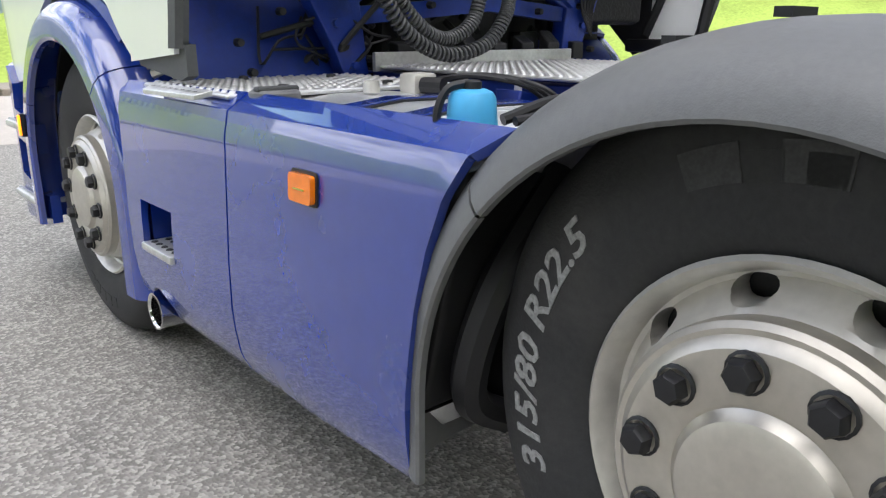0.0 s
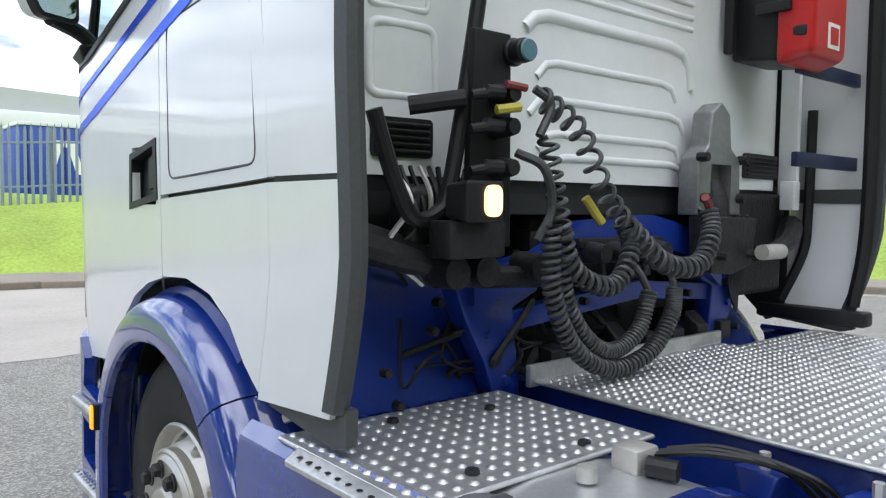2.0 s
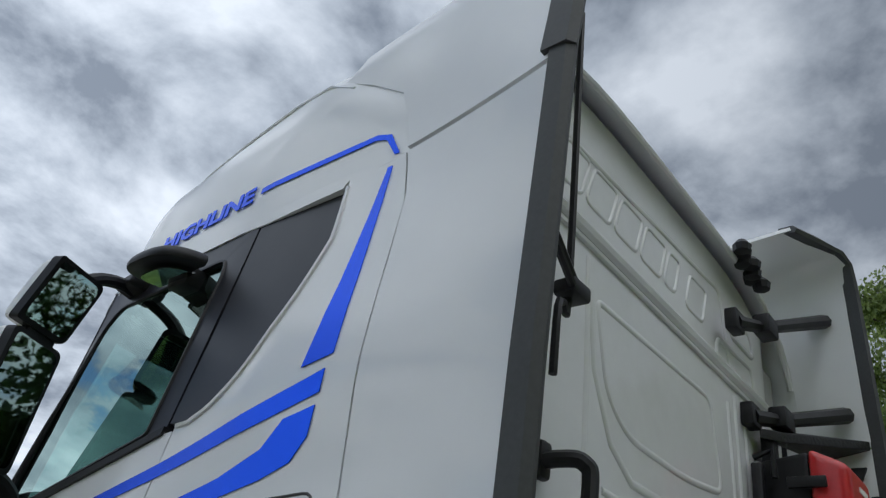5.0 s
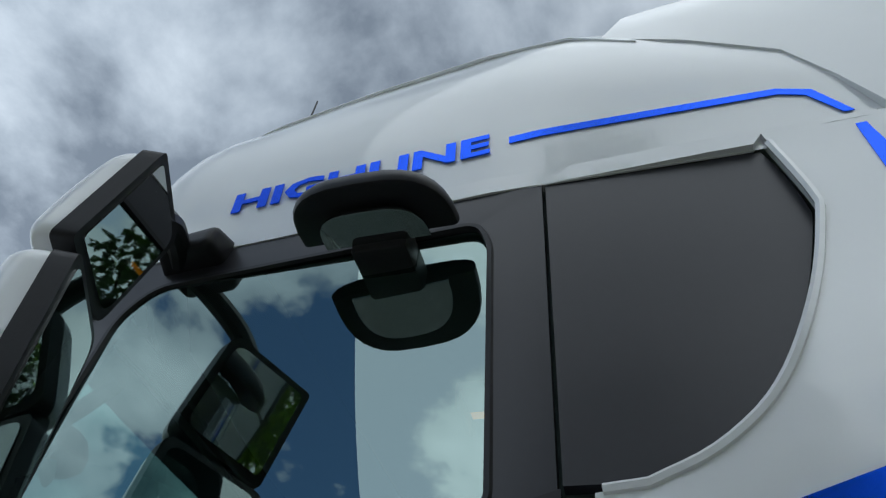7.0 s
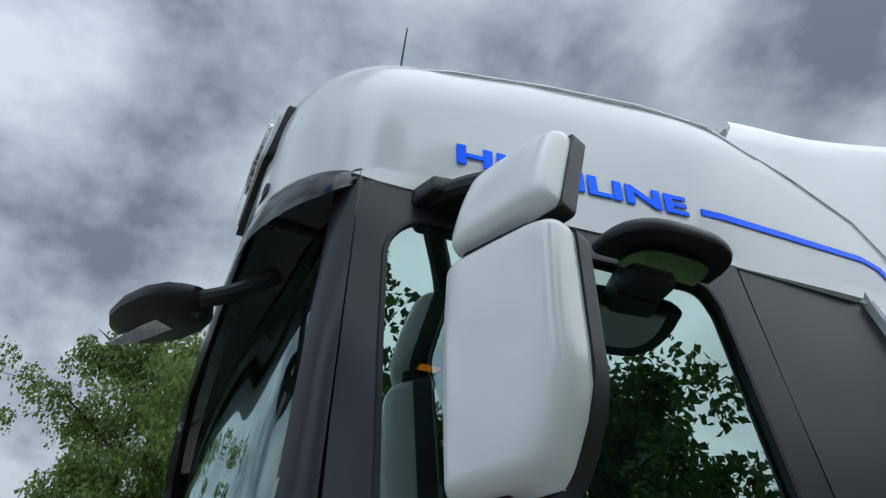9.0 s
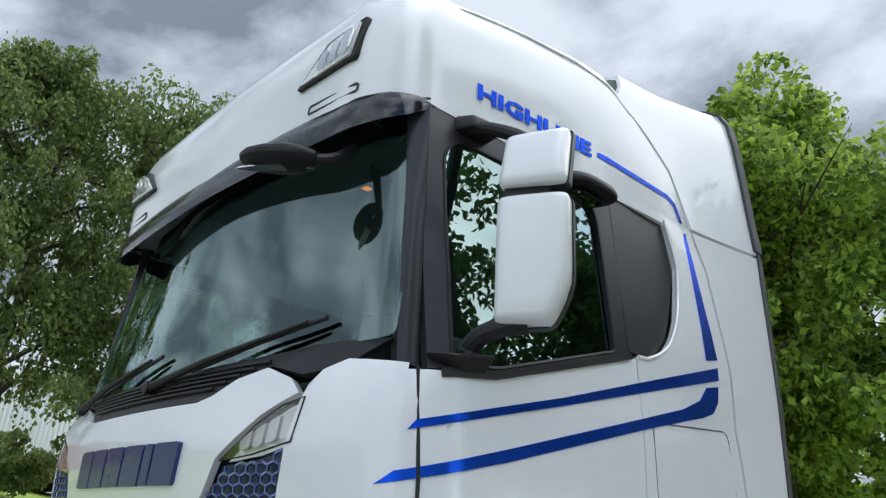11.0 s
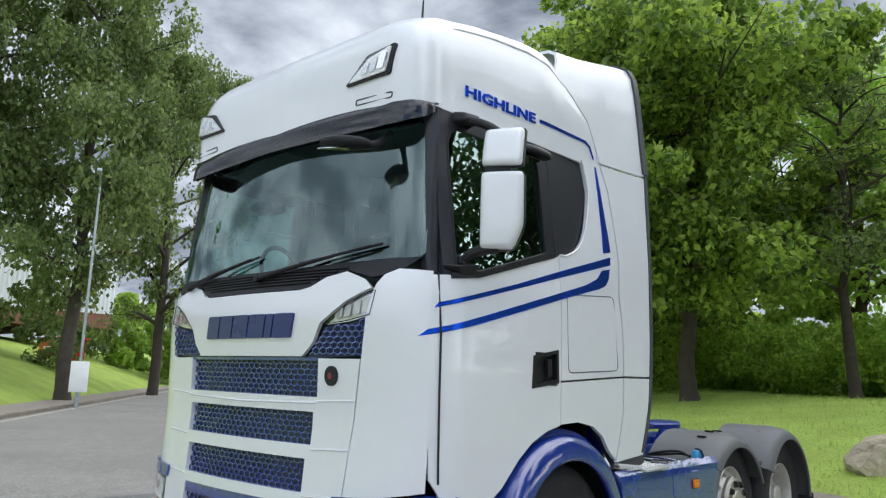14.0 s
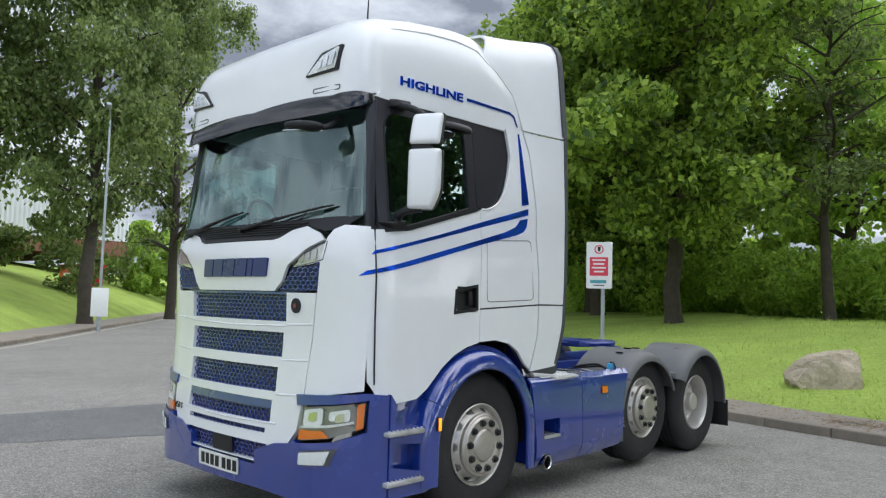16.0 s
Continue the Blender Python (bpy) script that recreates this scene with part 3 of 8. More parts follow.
def build_roads():
    tarmac = bmesh.new()
    ring = [(-70, 15.7)] + offset_line(KERB_N, 0.1)[1:] + offset_line(KERB_S, -0.1)[::-1]
    f = tarmac.faces.new([tarmac.verts.new((x, y, 0)) for x, y in ring])
    bmesh.ops.triangulate(tarmac, faces=[f])
    tagged(part("road", tarmac, TARMAC), "worn grey tarmac yard and road", "road", kind="structure")
    conc = bmesh.new()
    ring = [(-60, 9.0), (-14, 6.2), (-0.4, 5.6), (2.2, 6.2), (4.2, 10.6), (0.7, 11.75), (-15, 13.3), (-60, 15.0)]
    f = conc.faces.new([conc.verts.new((x, y, 0.004)) for x, y in ring])
    tagged(part("road_concrete", conc, CONCRETE), "pale concrete road beyond the tarmac", "road", kind="structure")
    tagged(part("pavement_south", strip(dense(KERB_S, 1.0), -0.13, -PAVE_S - 0.1, -0.2, 0.115), PAVE), "dirty brown tarmac pavement behind the kerb", "pavement", kind="structure")
    tagged(part("pavement_north", strip(dense(KERB_N, 1.0), 0.13, PAVE_N + 0.1, -0.2, 0.115), PAVE), "brown tarmac pavement along the grass bank", "pavement", kind="structure")
    kerb_stones("kerb_south", KERB_S, -0.06, -9, 14)
    kerb_stones("kerb_north", KERB_N, 0.06, -6, 40)
    patch = bmesh.new()
    edge = [(3.15, -7.0), (3.05, -3.2), (3.2, 0.1), (3.85, 1.8), (4.3, 4.2), (4.6, 6.0), (6.9, 7.4), (6.2, 4.0), (5.78, 1.1), (5.5, -1.0), (5.2, -4.0), (5.3, -6.6)]
    f = patch.faces.new([patch.verts.new((x, y, 0.004)) for x, y in edge[::-1]])
    f.normal_update()
    if f.normal.z < 0:
        f.normal_flip()
    tagged(part("road_patch", patch, TARMAC_DARK), "darker relaid strip of tarmac across the yard", "road", kind="structure")
    line = dense(KERB_N[4:], 1.0)
    tagged(part("road_marking", strip(line, -0.38, -0.28, 0.002, 0.006), YLINE), "faded pale line painted beside the kerb", "road marking", kind="structure")


build_ground()
build_roads()


# ---- the truck: cab ----
truck = thing("lorry_tractor_unit", "white and blue three-axle lorry tractor unit parked on tarmac", "lorry")

# half width of the cab by height, and its front by height
HW = lerp_tab([(0.9, 1.262), (1.3, 1.275), (1.6, 1.279), (2.0, 1.279), (2.3, 1.258), (2.6, 1.222), (2.95, 1.187), (3.2, 1.18)])
FR = lerp_tab([(0.3, 1.36), (0.6, 1.375), (0.95, 1.345), (1.3, 1.32), (1.6, 1.33), (1.85, 1.345), (2.0, 1.325), (2.1, 1.28), (2.15, 1.25), (2.5, 1.205), (2.92, 1.155)])
CORNER_X, CORNER_Y = 0.48, 0.93
# the seam between door frame and pillar, and the windscreen's edge, by height
SEAM_X = lerp_tab([(2.0, 1.21), (2.13, 1.194), (2.5, 1.167), (2.935, 1.144), (3.0, 1.14)])
SEAM_Y = lerp_tab([(2.0, 1.068), (2.13, 1.062), (2.5, 1.05), (2.935, 1.039), (3.0, 1.037)])
EDGE_X = lerp_tab([(2.0, 1.186), (2.22, 1.165), (2.494, 1.147), (2.855, 1.092), (3.0, 1.07)])
EDGE_Y = lerp_tab([(2.0, 1.125), (2.22, 1.118), (2.494, 1.103), (2.855, 1.082), (3.0, 1.075)])


def cab_side(y, z, out=0.0, flat=False):
    """The left flank at y, z; towards the front it turns round the corner."""
    w, f = HW(z), FR(z) - 0.027
    w -= 0.05 * min(1, max(0, (y - 0.2) / 0.8)) * min(1, max(0, (z - 2.2) / 0.7))
    if not flat:                        # the panel behind the door stands out from the window
        w += 0.03 * min(1, max(0, (0.06 - y) / 0.3)) * min(1, max(0, (z - 2.1) / 0.25)) * (1 - 0.6 * min(1, max(0, (z - 2.5) / 0.5)))
    if y < -0.45:                       # the fairing flares towards its rear edge
        w += (max(w, 1.305 - 0.03 * max(0, z - 2.3) - 0.04 * max(0, 1.8 - z)) - w) * min(1.0, (-0.45 - y) / 0.58) ** 1.3
    if y > CORNER_Y:
        t = min(0.9999, (y - CORNER_Y) / (f - CORNER_Y))
        low = w - CORNER_X * (1 - math.sqrt(1 - t * t))
        t = (y - CORNER_Y) / (SEAM_Y(z) - CORNER_Y)      # above the sill the door runs straight on to the pillar
        w = low + (w + (SEAM_X(z) - w) * t ** 1.3 - low) * min(1, max(0, (z - 2.05) / 0.06))
    return Vector((-w - out, y, z))


def cab_corner(s, z, out=0.0):
    """The rounded corner: s runs from 0 at the flank to 1 at the front."""
    w, f = HW(z) - 0.05 * min(1, max(0, (z - 2.2) / 0.7)), FR(z) - 0.027
    if s > 1:
        return cab_front(-(w - CORNER_X) + (s - 1), z, out)
    a = s * math.pi / 2
    cx, cy = -(w - CORNER_X), CORNER_Y
    return Vector((cx - (CORNER_X + out) * math.cos(a), cy + (f - cy + out) * math.sin(a), z))


def cab_front(x, z, out=0.0):
    w, f = HW(z) - 0.05 * min(1, max(0, (z - 2.2) / 0.7)), FR(z) - 0.027
    cx = w - CORNER_X
    if abs(x) > cx:
        t = min(0.9999, (abs(x) - cx) / CORNER_X)
        y = CORNER_Y + (f - CORNER_Y) * math.sqrt(1 - t * t)
    else:
        y = f
    return Vector((x, y + 0.057 * (1 - min(1, abs(x) / cx) ** 2) + out, z))


def both(name, make, material, parent=None, label="", keep=False):
    """The same part on the left and, mirrored, on the right."""
    a = part(name, make(), material, parent or truck, label, keep=keep)
    b = part(name, mirror_x(make()), material, parent or truck, label, keep=keep)
    return a, b


def surf(f, out):
    return lambda u, v: f(u, v, out)


def sx(f, out=0.0):
    return lambda u, v, d: f(u, v, out + d)


# inner dark shell behind the seams, below the windows
part("inner_shell", panel([(-0.68, 1.05), (-0.68, 3.02), (-0.45, 3.02), (-0.45, 2.2), (0.97, 2.02), (0.97, 1.1), (0.60, 1.0), (0.42, 1.22), (0.1, 1.33), (-0.3, 1.30), (-0.6, 1.02)], surf(cab_side, -0.035), 0.012), BLACK, truck)
part("inner_shell", mirror_x(panel([(-0.68, 1.05), (-0.68, 3.02), (-0.45, 3.02), (-0.45, 2.2), (0.97, 2.02), (0.97, 1.1), (0.60, 1.0), (0.42, 1.22), (0.1, 1.33), (-0.3, 1.30), (-0.6, 1.02)], surf(cab_side, -0.035), 0.012)), BLACK, truck)

# door: from the corner seam back to the locker panel, cut out over the wheel
DOOR = [(1.135, 2.045), (1.125, 1.5), (1.105, 1.06), (1.06, 0.99), (1.03, 0.895), (0.70, 0.925), (0.60, 0.985), (0.46, 1.12), (0.34, 1.205), (0.2, 1.262), (0.066, 1.29),
        (0.066, 2.275), (0.105, 2.272), (0.83, 2.064)]

for side in (0, 1):
    bm = panel(DOOR, surf(cab_side, 0.0), 0.025, 0.07, holes=[(0.105, 0.325, 1.515, 1.70)])
    door = part("door", mirror_x(bm) if side else bm, WHITE, truck, "white gloss cab door")
    bm = prism(round_poly([(0.335, 1.672), (0.105, 1.712), (0.098, 1.538), (0.345, 1.508)], 0.02), sx(cab_side, -0.05), 0.012)
    cup = part("handle_recess", mirror_x(bm) if side else bm, BLACK, door, "black recessed handle cup")
    fr = [(0.345, 1.68), (0.095, 1.722), (0.087, 1.53), (0.357, 1.497)]
    inn = [(0.322, 1.662), (0.118, 1.698), (0.112, 1.55), (0.332, 1.522)]
    bm = bmesh.new()
    for d0, d1 in ((-0.03, 0.004),):
        ro = [[bm.verts.new(cab_side(y, z, d)) for y, z in ring] for ring, d in ((fr, d0), (fr, d1), (inn, d1), (inn, -0.045))]
        for k in range(3):
            for i in range(4):
                bm.faces.new((ro[k][i], ro[k][(i + 1) % 4], ro[k + 1][(i + 1) % 4], ro[k + 1][i]))
    part("handle_frame", mirror_x(bm) if side else bm, BLACK, door)
    bm = prism([(0.19, 1.66), (0.15, 1.668), (0.142, 1.57), (0.185, 1.562)], sx(cab_side, -0.03), 0.022)
    part("handle_grip", mirror_x(bm) if side else bm, BLACK, door, "black pull handle")

# rear flank: panel behind the door with the locker hatch and the window surround
SURROUND = [(p.x, p.y) for p in smooth_path([(-0.005, 2.290, 0), (-0.09, 2.325, 0), (-0.165, 2.385, 0), (-0.225, 2.475, 0), (-0.282, 2.60, 0), (-0.326, 2.735, 0), (-0.330, 2.775, 0), (-0.320, 2.86, 0), (-0.30, 2.985, 0)], 4)]
FLANK = [(0.06, 1.545), (0.06, 2.285)] + SURROUND + [
         (-0.51, 2.995), (-0.575, 2.8), (-0.60, 2.4), (-0.62, 2.1), (-0.658, 1.8), (-0.662, 1.585)]
both("rear_flank", lambda: panel(FLANK, surf(cab_side, 0), 0.025, 0.06), WHITE)
both("lower_flank", lambda: panel([(0.06, 1.295), (0.06, 1.533), (-0.662, 1.573), (-0.662, 1.36), (-0.632, 1.23), (-0.60, 1.13), (-0.578, 1.062), (-0.545, 1.085), (-0.50, 1.12), (-0.42, 1.21), (-0.3, 1.275), (-0.13, 1.305)], surf(cab_side, 0), 0.025, 0.06), WHITE)


def outline_groove(poly, f, width, out):
    """A thin closed line laid on a surface."""
    ring = [f(u, v, out) for u, v in poly]
    return tube(ring, width, 5, closed=True)


HATCH = round_poly([(0.0, 2.055), (-0.555, 2.095), (-0.60, 1.62), (-0.015, 1.592)], 0.04)
both("locker_hatch_seam", lambda: outline_groove(HATCH, cab_side, 0.0035, -0.001), TRIM)

both("door_seam", lambda: tube([cab_side(y, z, 0.004) for y, z in ((1.086, 2.06), (1.080, 1.75), (1.076, 1.45), (1.069, 1.15), (1.065, 1.04))], 0.0055, 6), BLACK)

# rear side fairing, in three lengths, with its rubber edge
def fairing_front(z):
    return float(np.interp(z, [1.06, 1.36, 1.6, 1.8, 2.1, 2.4, 2.8, 3.0, 3.26, 3.4, 3.46, 3.62], [-0.60, -0.672, -0.672, -0.668, -0.63, -0.61, -0.585, -0.52, -0.44, -0.37, -0.26, -0.08]))


def fairing_poly(z0, z1, rear):
    zs = list(np.linspace(z0, z1, 9))
    return [(fairing_front(z), z) for z in zs] + [(rear, z) for z in zs[::-1]]


REAR_EDGE = -1.03
both("side_fairing_lower", lambda: panel([(-0.585, 1.045), (-0.61, 1.13), (-0.642, 1.23), (-0.672, 1.36), (-0.672, 1.573), (REAR_EDGE, 1.575), (REAR_EDGE, 1.45), (REAR_EDGE + 0.03, 1.28), (REAR_EDGE + 0.10, 1.075)], surf(cab_side, 0.004), 0.02, 0.07), WHITE)
both("side_fairing", lambda: panel([(p[0], p[1]) for p in fairing_poly(1.587, 2.99, REAR_EDGE)], surf(cab_side, 0.004), 0.02, 0.07), WHITE)


def edge_trim(z0, z1):
    bm = bmesh.new()
    rows = []
    for z in np.linspace(z0, z1, 30):
        p = cab_side(REAR_EDGE, z, 0.008)
        bend = 0.095 * max(0.0, (1.45 - z) / 0.37) ** 1.4
        rows.append([bm.verts.new(p + Vector(o)) for o in ((0, 0.03 + bend, 0), (0.002, -0.012 + bend, 0), (0.018, -0.026 + bend, 0), (0.036, -0.02 + bend, 0), (0.03, 0.03 + bend, 0))])
    for a, b in zip(rows, rows[1:]):
        for k in range(5):
            bm.faces.new((a[k], a[(k + 1) % 5], b[(k + 1) % 5], b[k]))
    bm.faces.new(rows[0]); bm.faces.new(rows[-1][::-1])
    return bm


both("fairing_edge_trim", lambda: edge_trim(1.09, 3.02), TRIM, label="dark grey rubber edge trim")
both("fairing_seam_back", lambda: panel([(-0.66, 1.55), (-0.66, 1.61), (REAR_EDGE + 0.01, 1.61), (REAR_EDGE + 0.01, 1.55)], surf(cab_side, -0.018), 0.006, 0.08), TRIM)
both("fairing_foot", lambda: panel([(-0.62, 1.035), (-0.60, 1.075), (-0.92, 1.10), (-0.975, 1.10), (-0.97, 1.02), (-0.92, 1.005)], surf(cab_side, -0.01), 0.03, 0.08), TRIM)

# ---- roof ----
ROOF_TOP = lerp_tab([(-1.1, 3.55), (-0.75, 3.60), (-0.4, 3.70), (-0.1, 3.745), (0.2, 3.735), (0.6, 3.685), (0.9, 3.62), (1.1, 3.565), (1.3, 3.50)])
ROOF_Z0 = 2.955


def roof_bulge(y):
    """How square the roof's section is: full at the front, rounder at the rear."""
    k = min(1, max(0, (0.0 - y) / 0.75))
    return 0.21 + 0.22 * k, 0.5 + 0.28 * k


def roof_point(a, th):
    """a: way round the plan, 0 at the left rear, 1 at the front middle; th: 0 at the foot, 90 on the crown."""
    rear, front, w, r = -0.745, 1.225, 1.187, 0.26
    # plan outline: straight flank, rounded corner, front
    flank, arc, nose = front - r - rear, r * math.pi / 2, w - r
    d = a * (flank + arc + nose)
    if d < flank:
        x, y = -w, rear + d
    elif d < flank + arc:
        t = (d - flank) / r
        x, y = -w + r - r * math.cos(t), front - r + r * math.sin(t)
    else:
        x, y = -w + r + (d - flank - arc), front + 0.03 * ((d - flank - arc) / nose)
    t = radians(th)
    ea, eb = roof_bulge(y)
    c, s = math.cos(t) ** ea, math.sin(t) ** eb
    cy = 0.15
    yy = cy + (y - cy) * c if y > cy else y
    top = ROOF_TOP(yy)
    x *= 1 - 0.05 * min(1, max(0, (y - 0.1) / 0.8))
    return Vector((x * c, yy, ROOF_Z0 + (top - ROOF_Z0) * s))


def build_roof():
    bm = bmesh.new()
    na = 60
    ths = [0, 4, 9, 15, 22, 30, 38, 46, 54, 62, 70, 77, 83, 87, 89.2]
    rows = []
    for th in ths:
        left = [roof_point(i / na, th) for i in range(na + 1)]
        rows.append([bm.verts.new(p) for p in left] + [bm.verts.new((-p.x, p.y, p.z)) for p in left[-2::-1]])
    for A, B in zip(rows, rows[1:]):
        for i in range(len(A) - 1):
            bm.faces.new((A[i], A[i + 1], B[i + 1], B[i]))
    top = rows[-1]
    n = len(top)
    for i in range(n // 2):
        q = [top[i], top[i + 1], top[n - 2 - i], top[n - 1 - i]]
        if len(set(q)) == 4:
            bm.faces.new(q)
    bmesh.ops.remove_doubles(bm, verts=bm.verts[:], dist=1e-4)
    return bm


roof = part("roof", build_roof(), WHITE, truck, "white moulded high roof", sharp=50)


FAIRING = [(0.0, 3.005), (0.015, 3.15), (0.03, 3.32), (0.045, 3.48), (0.06, 3.62), (0.08, 3.74), (0.12, 3.82), (0.19, 3.865), (0.30, 3.88), (0.42, 3.885)]


def fairing_row(inn, z, t):
    """A point of the upper fairing: inn and z along its section, t back towards its edge."""
    yf = fairing_front(min(z, 3.62)) if z < 3.62 else -0.06 - (z - 3.62) * 0.5
    rear = REAR_EDGE + max(0, inn - 0.16) * 0.55
    y = yf + (rear - yf) * t
    w = -cab_side(y, 3.0, 0.006).x - inn + 0.004 * (1 - t) * min(1, max(0, (z - 3.1) / 0.4))
    return Vector((-w, y, z + (0.13 * t - 0.11) * min(1, max(0, (z - 3.1) / 0.6))))


def roof_fairing():
    """Upper fairing: rises from the flank's seam, rolls over at the top and ends at the rubber edge."""
    bm = bmesh.new()
    rows = [[bm.verts.new(fairing_row(inn, z, j / 10)) for j in range(11)] for inn, z in FAIRING]
    for A, B in zip(rows, rows[1:]):
        for i in range(10):
            bm.faces.new((A[i], A[i + 1], B[i + 1], B[i]))
    face_out(bm, (0, -0.7))
    bmesh.ops.solidify(bm, geom=bm.faces[:], thickness=0.02)
    return bm


both("roof_side_fairing", roof_fairing, WHITE, label="white roof-side air deflector")


def roof_trim():
    bm = bmesh.new()
    rows = []
    for inn, z in FAIRING:
        p = fairing_row(inn, z + (0.015 if inn == 0 else 0), 1)
        k = min(1, max(0, (inn - 0.08) / 0.15))       # the strip turns from the side to the top
        rows.append([bm.verts.new(p + Vector((-0.006 * (1 - k), 0, 0.006 * k)) + Vector((a * (1 - k), b, -a * k))) for a, b in ((0, 0.05), (0, -0.015), (0.02, -0.03), (0.04, -0.02), (0.03, 0.05))])
    for a, b in zip(rows, rows[1:]):
        for k in range(5):
            bm.faces.new((a[k], a[(k + 1) % 5], b[(k + 1) % 5], b[k]))
    bm.faces.new(rows[0]); bm.faces.new(rows[-1][::-1])
    return bm


both("roof_fairing_trim", roof_trim, TRIM)
both("roof_crease", lambda: tube([roof_point(a, th) for a, th in ((0.60, 38), (0.52, 40), (0.42, 40), (0.32, 38), (0.25, 34), (0.20, 26))], [0.002, 0.008, 0.010, 0.010, 0.008, 0.003], 8), WHITE)

# roof lamps in dark bezels
LAMP = [(-0.62, 3.128), (-0.775, 3.278), (-0.968, 3.315), (-0.95, 3.132)]


def roof_front(x, z, out=0.0):
    """A point of the roof's front face."""
    lo, hi = 0.0, 80.0
    w = abs(x)
    for _ in range(22):
        m = (lo + hi) / 2
        if roof_point(1.0, m).z < z:
            lo = m
        else:
            hi = m
    y = roof_point(1.0, lo).y
    c = math.cos(radians(lo)) ** 0.21
    w /= 0.95
    over = max(0.0, w - (1.187 - 0.26) * c) / (0.26 * c)
    y -= 0.26 * c * (1 - math.sqrt(max(0.0, 1 - min(over, 0.999) ** 2))) + 0.03 * c * min(1, w / 0.88)
    return Vector((x, y + out, z))


def shrink(poly, d):
    c = Vector((sum(p[0] for p in poly) / len(poly), sum(p[1] for p in poly) / len(poly)))
    return [tuple(Vector(p) + (c - Vector(p)).normalized() * d) for p in poly]


for side in (0, 1):
    mk = (lambda b: mirror_x(b)) if side else (lambda b: b)
    lamp = part("roof_lamp", mk(prism(round_poly(LAMP, 0.015), sx(roof_front, -0.03), 0.048)), BLACK, truck, "roof spotlight in a black bezel")
    part("reflector", mk(prism(round_poly(shrink(LAMP, 0.03), 0.01), sx(roof_front, 0.012), 0.010)), REFLECTOR, lamp)
    for k in range(3):
        x0, z0 = -0.745 - k * 0.062, 3.162 + k * 0.002
        part("lamp_bulb", mk(prism(round_poly([(x0, z0), (x0 - 0.022, z0 + 0.062 + k * 0.016), (x0 - 0.066, z0 + 0.070 + k * 0.016), (x0 - 0.05, z0 + 0.002)], 0.02), sx(roof_front, 0.022), 0.008)), CHROME, lamp)
    part("lens", mk(prism(round_poly(shrink(LAMP, 0.026), 0.01), sx(roof_front, 0.032), 0.004)), LENS, lamp)
    part("marker_lamp", mk(outline_groove(round_poly([(-0.70, 3.005), (-0.705, 3.035), (-0.965, 3.03), (-0.96, 3.0)], 0.008), roof_front, 0.004, 0.003)), TRIM, truck, "narrow roof marker lamp")

# ---- sun visor ----
def visor():
    """The smoked visor: bowed across the front and turned round the corners, where it tapers to nothing."""
    bm = bmesh.new()
    rows = []
    plan = []
    for i in range(25):                          # from the left end to the middle
        t = i / 24
        if t < 0.42:
            a = (t / 0.42) * math.pi / 2
            plan.append((-0.86 - 0.280 * math.cos(a), 1.015 + 0.185 * math.sin(a), t))
        else:
            k = (t - 0.42) / 0.58
            plan.append((-0.86 * (1 - k), 1.20 + 0.024 * (1 - (1 - k) ** 2), t))
    plan = plan + [(-x, y, t) for x, y, t in plan[-2::-1]]
    for x, y, t in plan:
        z0 = float(np.interp(t, [0, 0.2, 0.42, 1], [2.968, 2.988, 3.004, 3.022]))
        z1 = float(np.interp(t, [0, 0.12, 0.28, 0.42, 1], [2.950, 2.892, 2.848, 2.842, 2.862]))
        grow = min(1.0, t / 0.3)
        n = Vector((x * 0.35 if abs(x) > 0.8 else 0.0, 1.0)).normalized() if t > 0.2 else Vector((math.copysign(0.8, x), 0.6))
        rows.append([bm.verts.new((x + n.x * o * grow, y + n.y * o * grow, z0 + (z1 - z0) * q)) for o, q in ((-0.03, 0.0), (0.004, 0.03), (0.022, 0.15), (0.038, 0.45), (0.046, 0.8), (0.046, 1.0))])
    for a, b in zip(rows, rows[1:]):
        for k in range(5):
            bm.faces.new((a[k], b[k], b[k + 1], a[k + 1]))
    bmesh.ops.solidify(bm, geom=bm.faces[:], thickness=0.008)
    return bm


part("sun_visor", visor(), VISOR, truck, "smoked dark sun visor over the windscreen")
both("visor_strut", lambda: tube([(-0.95, 1.07, 2.93), (-0.97, 1.21, 2.92)], 0.012, 8), BLACK)

# ---- windscreen, pillars and side glass ----
def wind_front(x, z, out=0.0):
    """The windscreen's even curve."""
    f, w = 1.223 - (z - 2.15) * 0.123, 1.268 - (z - 2.14) * 0.164
    cx = w - CORNER_X
    if abs(x) > cx:
        t = min(0.9999, (abs(x) - cx) / CORNER_X)
        y = CORNER_Y + (f - CORNER_Y) * (1 - t ** 3) ** (1 / 3) - 0.15 * (abs(x) - cx) * (1 - t)
    else:
        y = f + 0.057 * (1 - (x / cx) ** 2)
    return Vector((x, y + out, z))


def door_glass(y, z):
    """The door window's even, slightly tapering pane."""
    return Vector((-1.240 + (z - 2.3) * 0.112 + 0.04 * (y - 0.2), y, z))


W_POLY = [(-1.08, 2.915), (-0.5, 2.925), (0.5, 2.925), (1.08, 2.915), (1.15, 2.5), (1.175, 2.14), (0.6, 2.09), (-0.6, 2.09), (-1.175, 2.14), (-1.15, 2.5)]
w = part("windscreen", panel(round_poly(W_POLY, 0.03), surf(wind_front, -0.012), 0, 0.04), WIND, truck, "tinted raked windscreen reflecting clouds", keep=True)
w.visible_shadow = False
part("windscreen_header", panel([(-1.06, 2.90), (1.06, 2.90), (1.04, 2.99), (-1.04, 2.99)], surf(cab_front, -0.03), 0.015, 0.1), BLACK, truck)


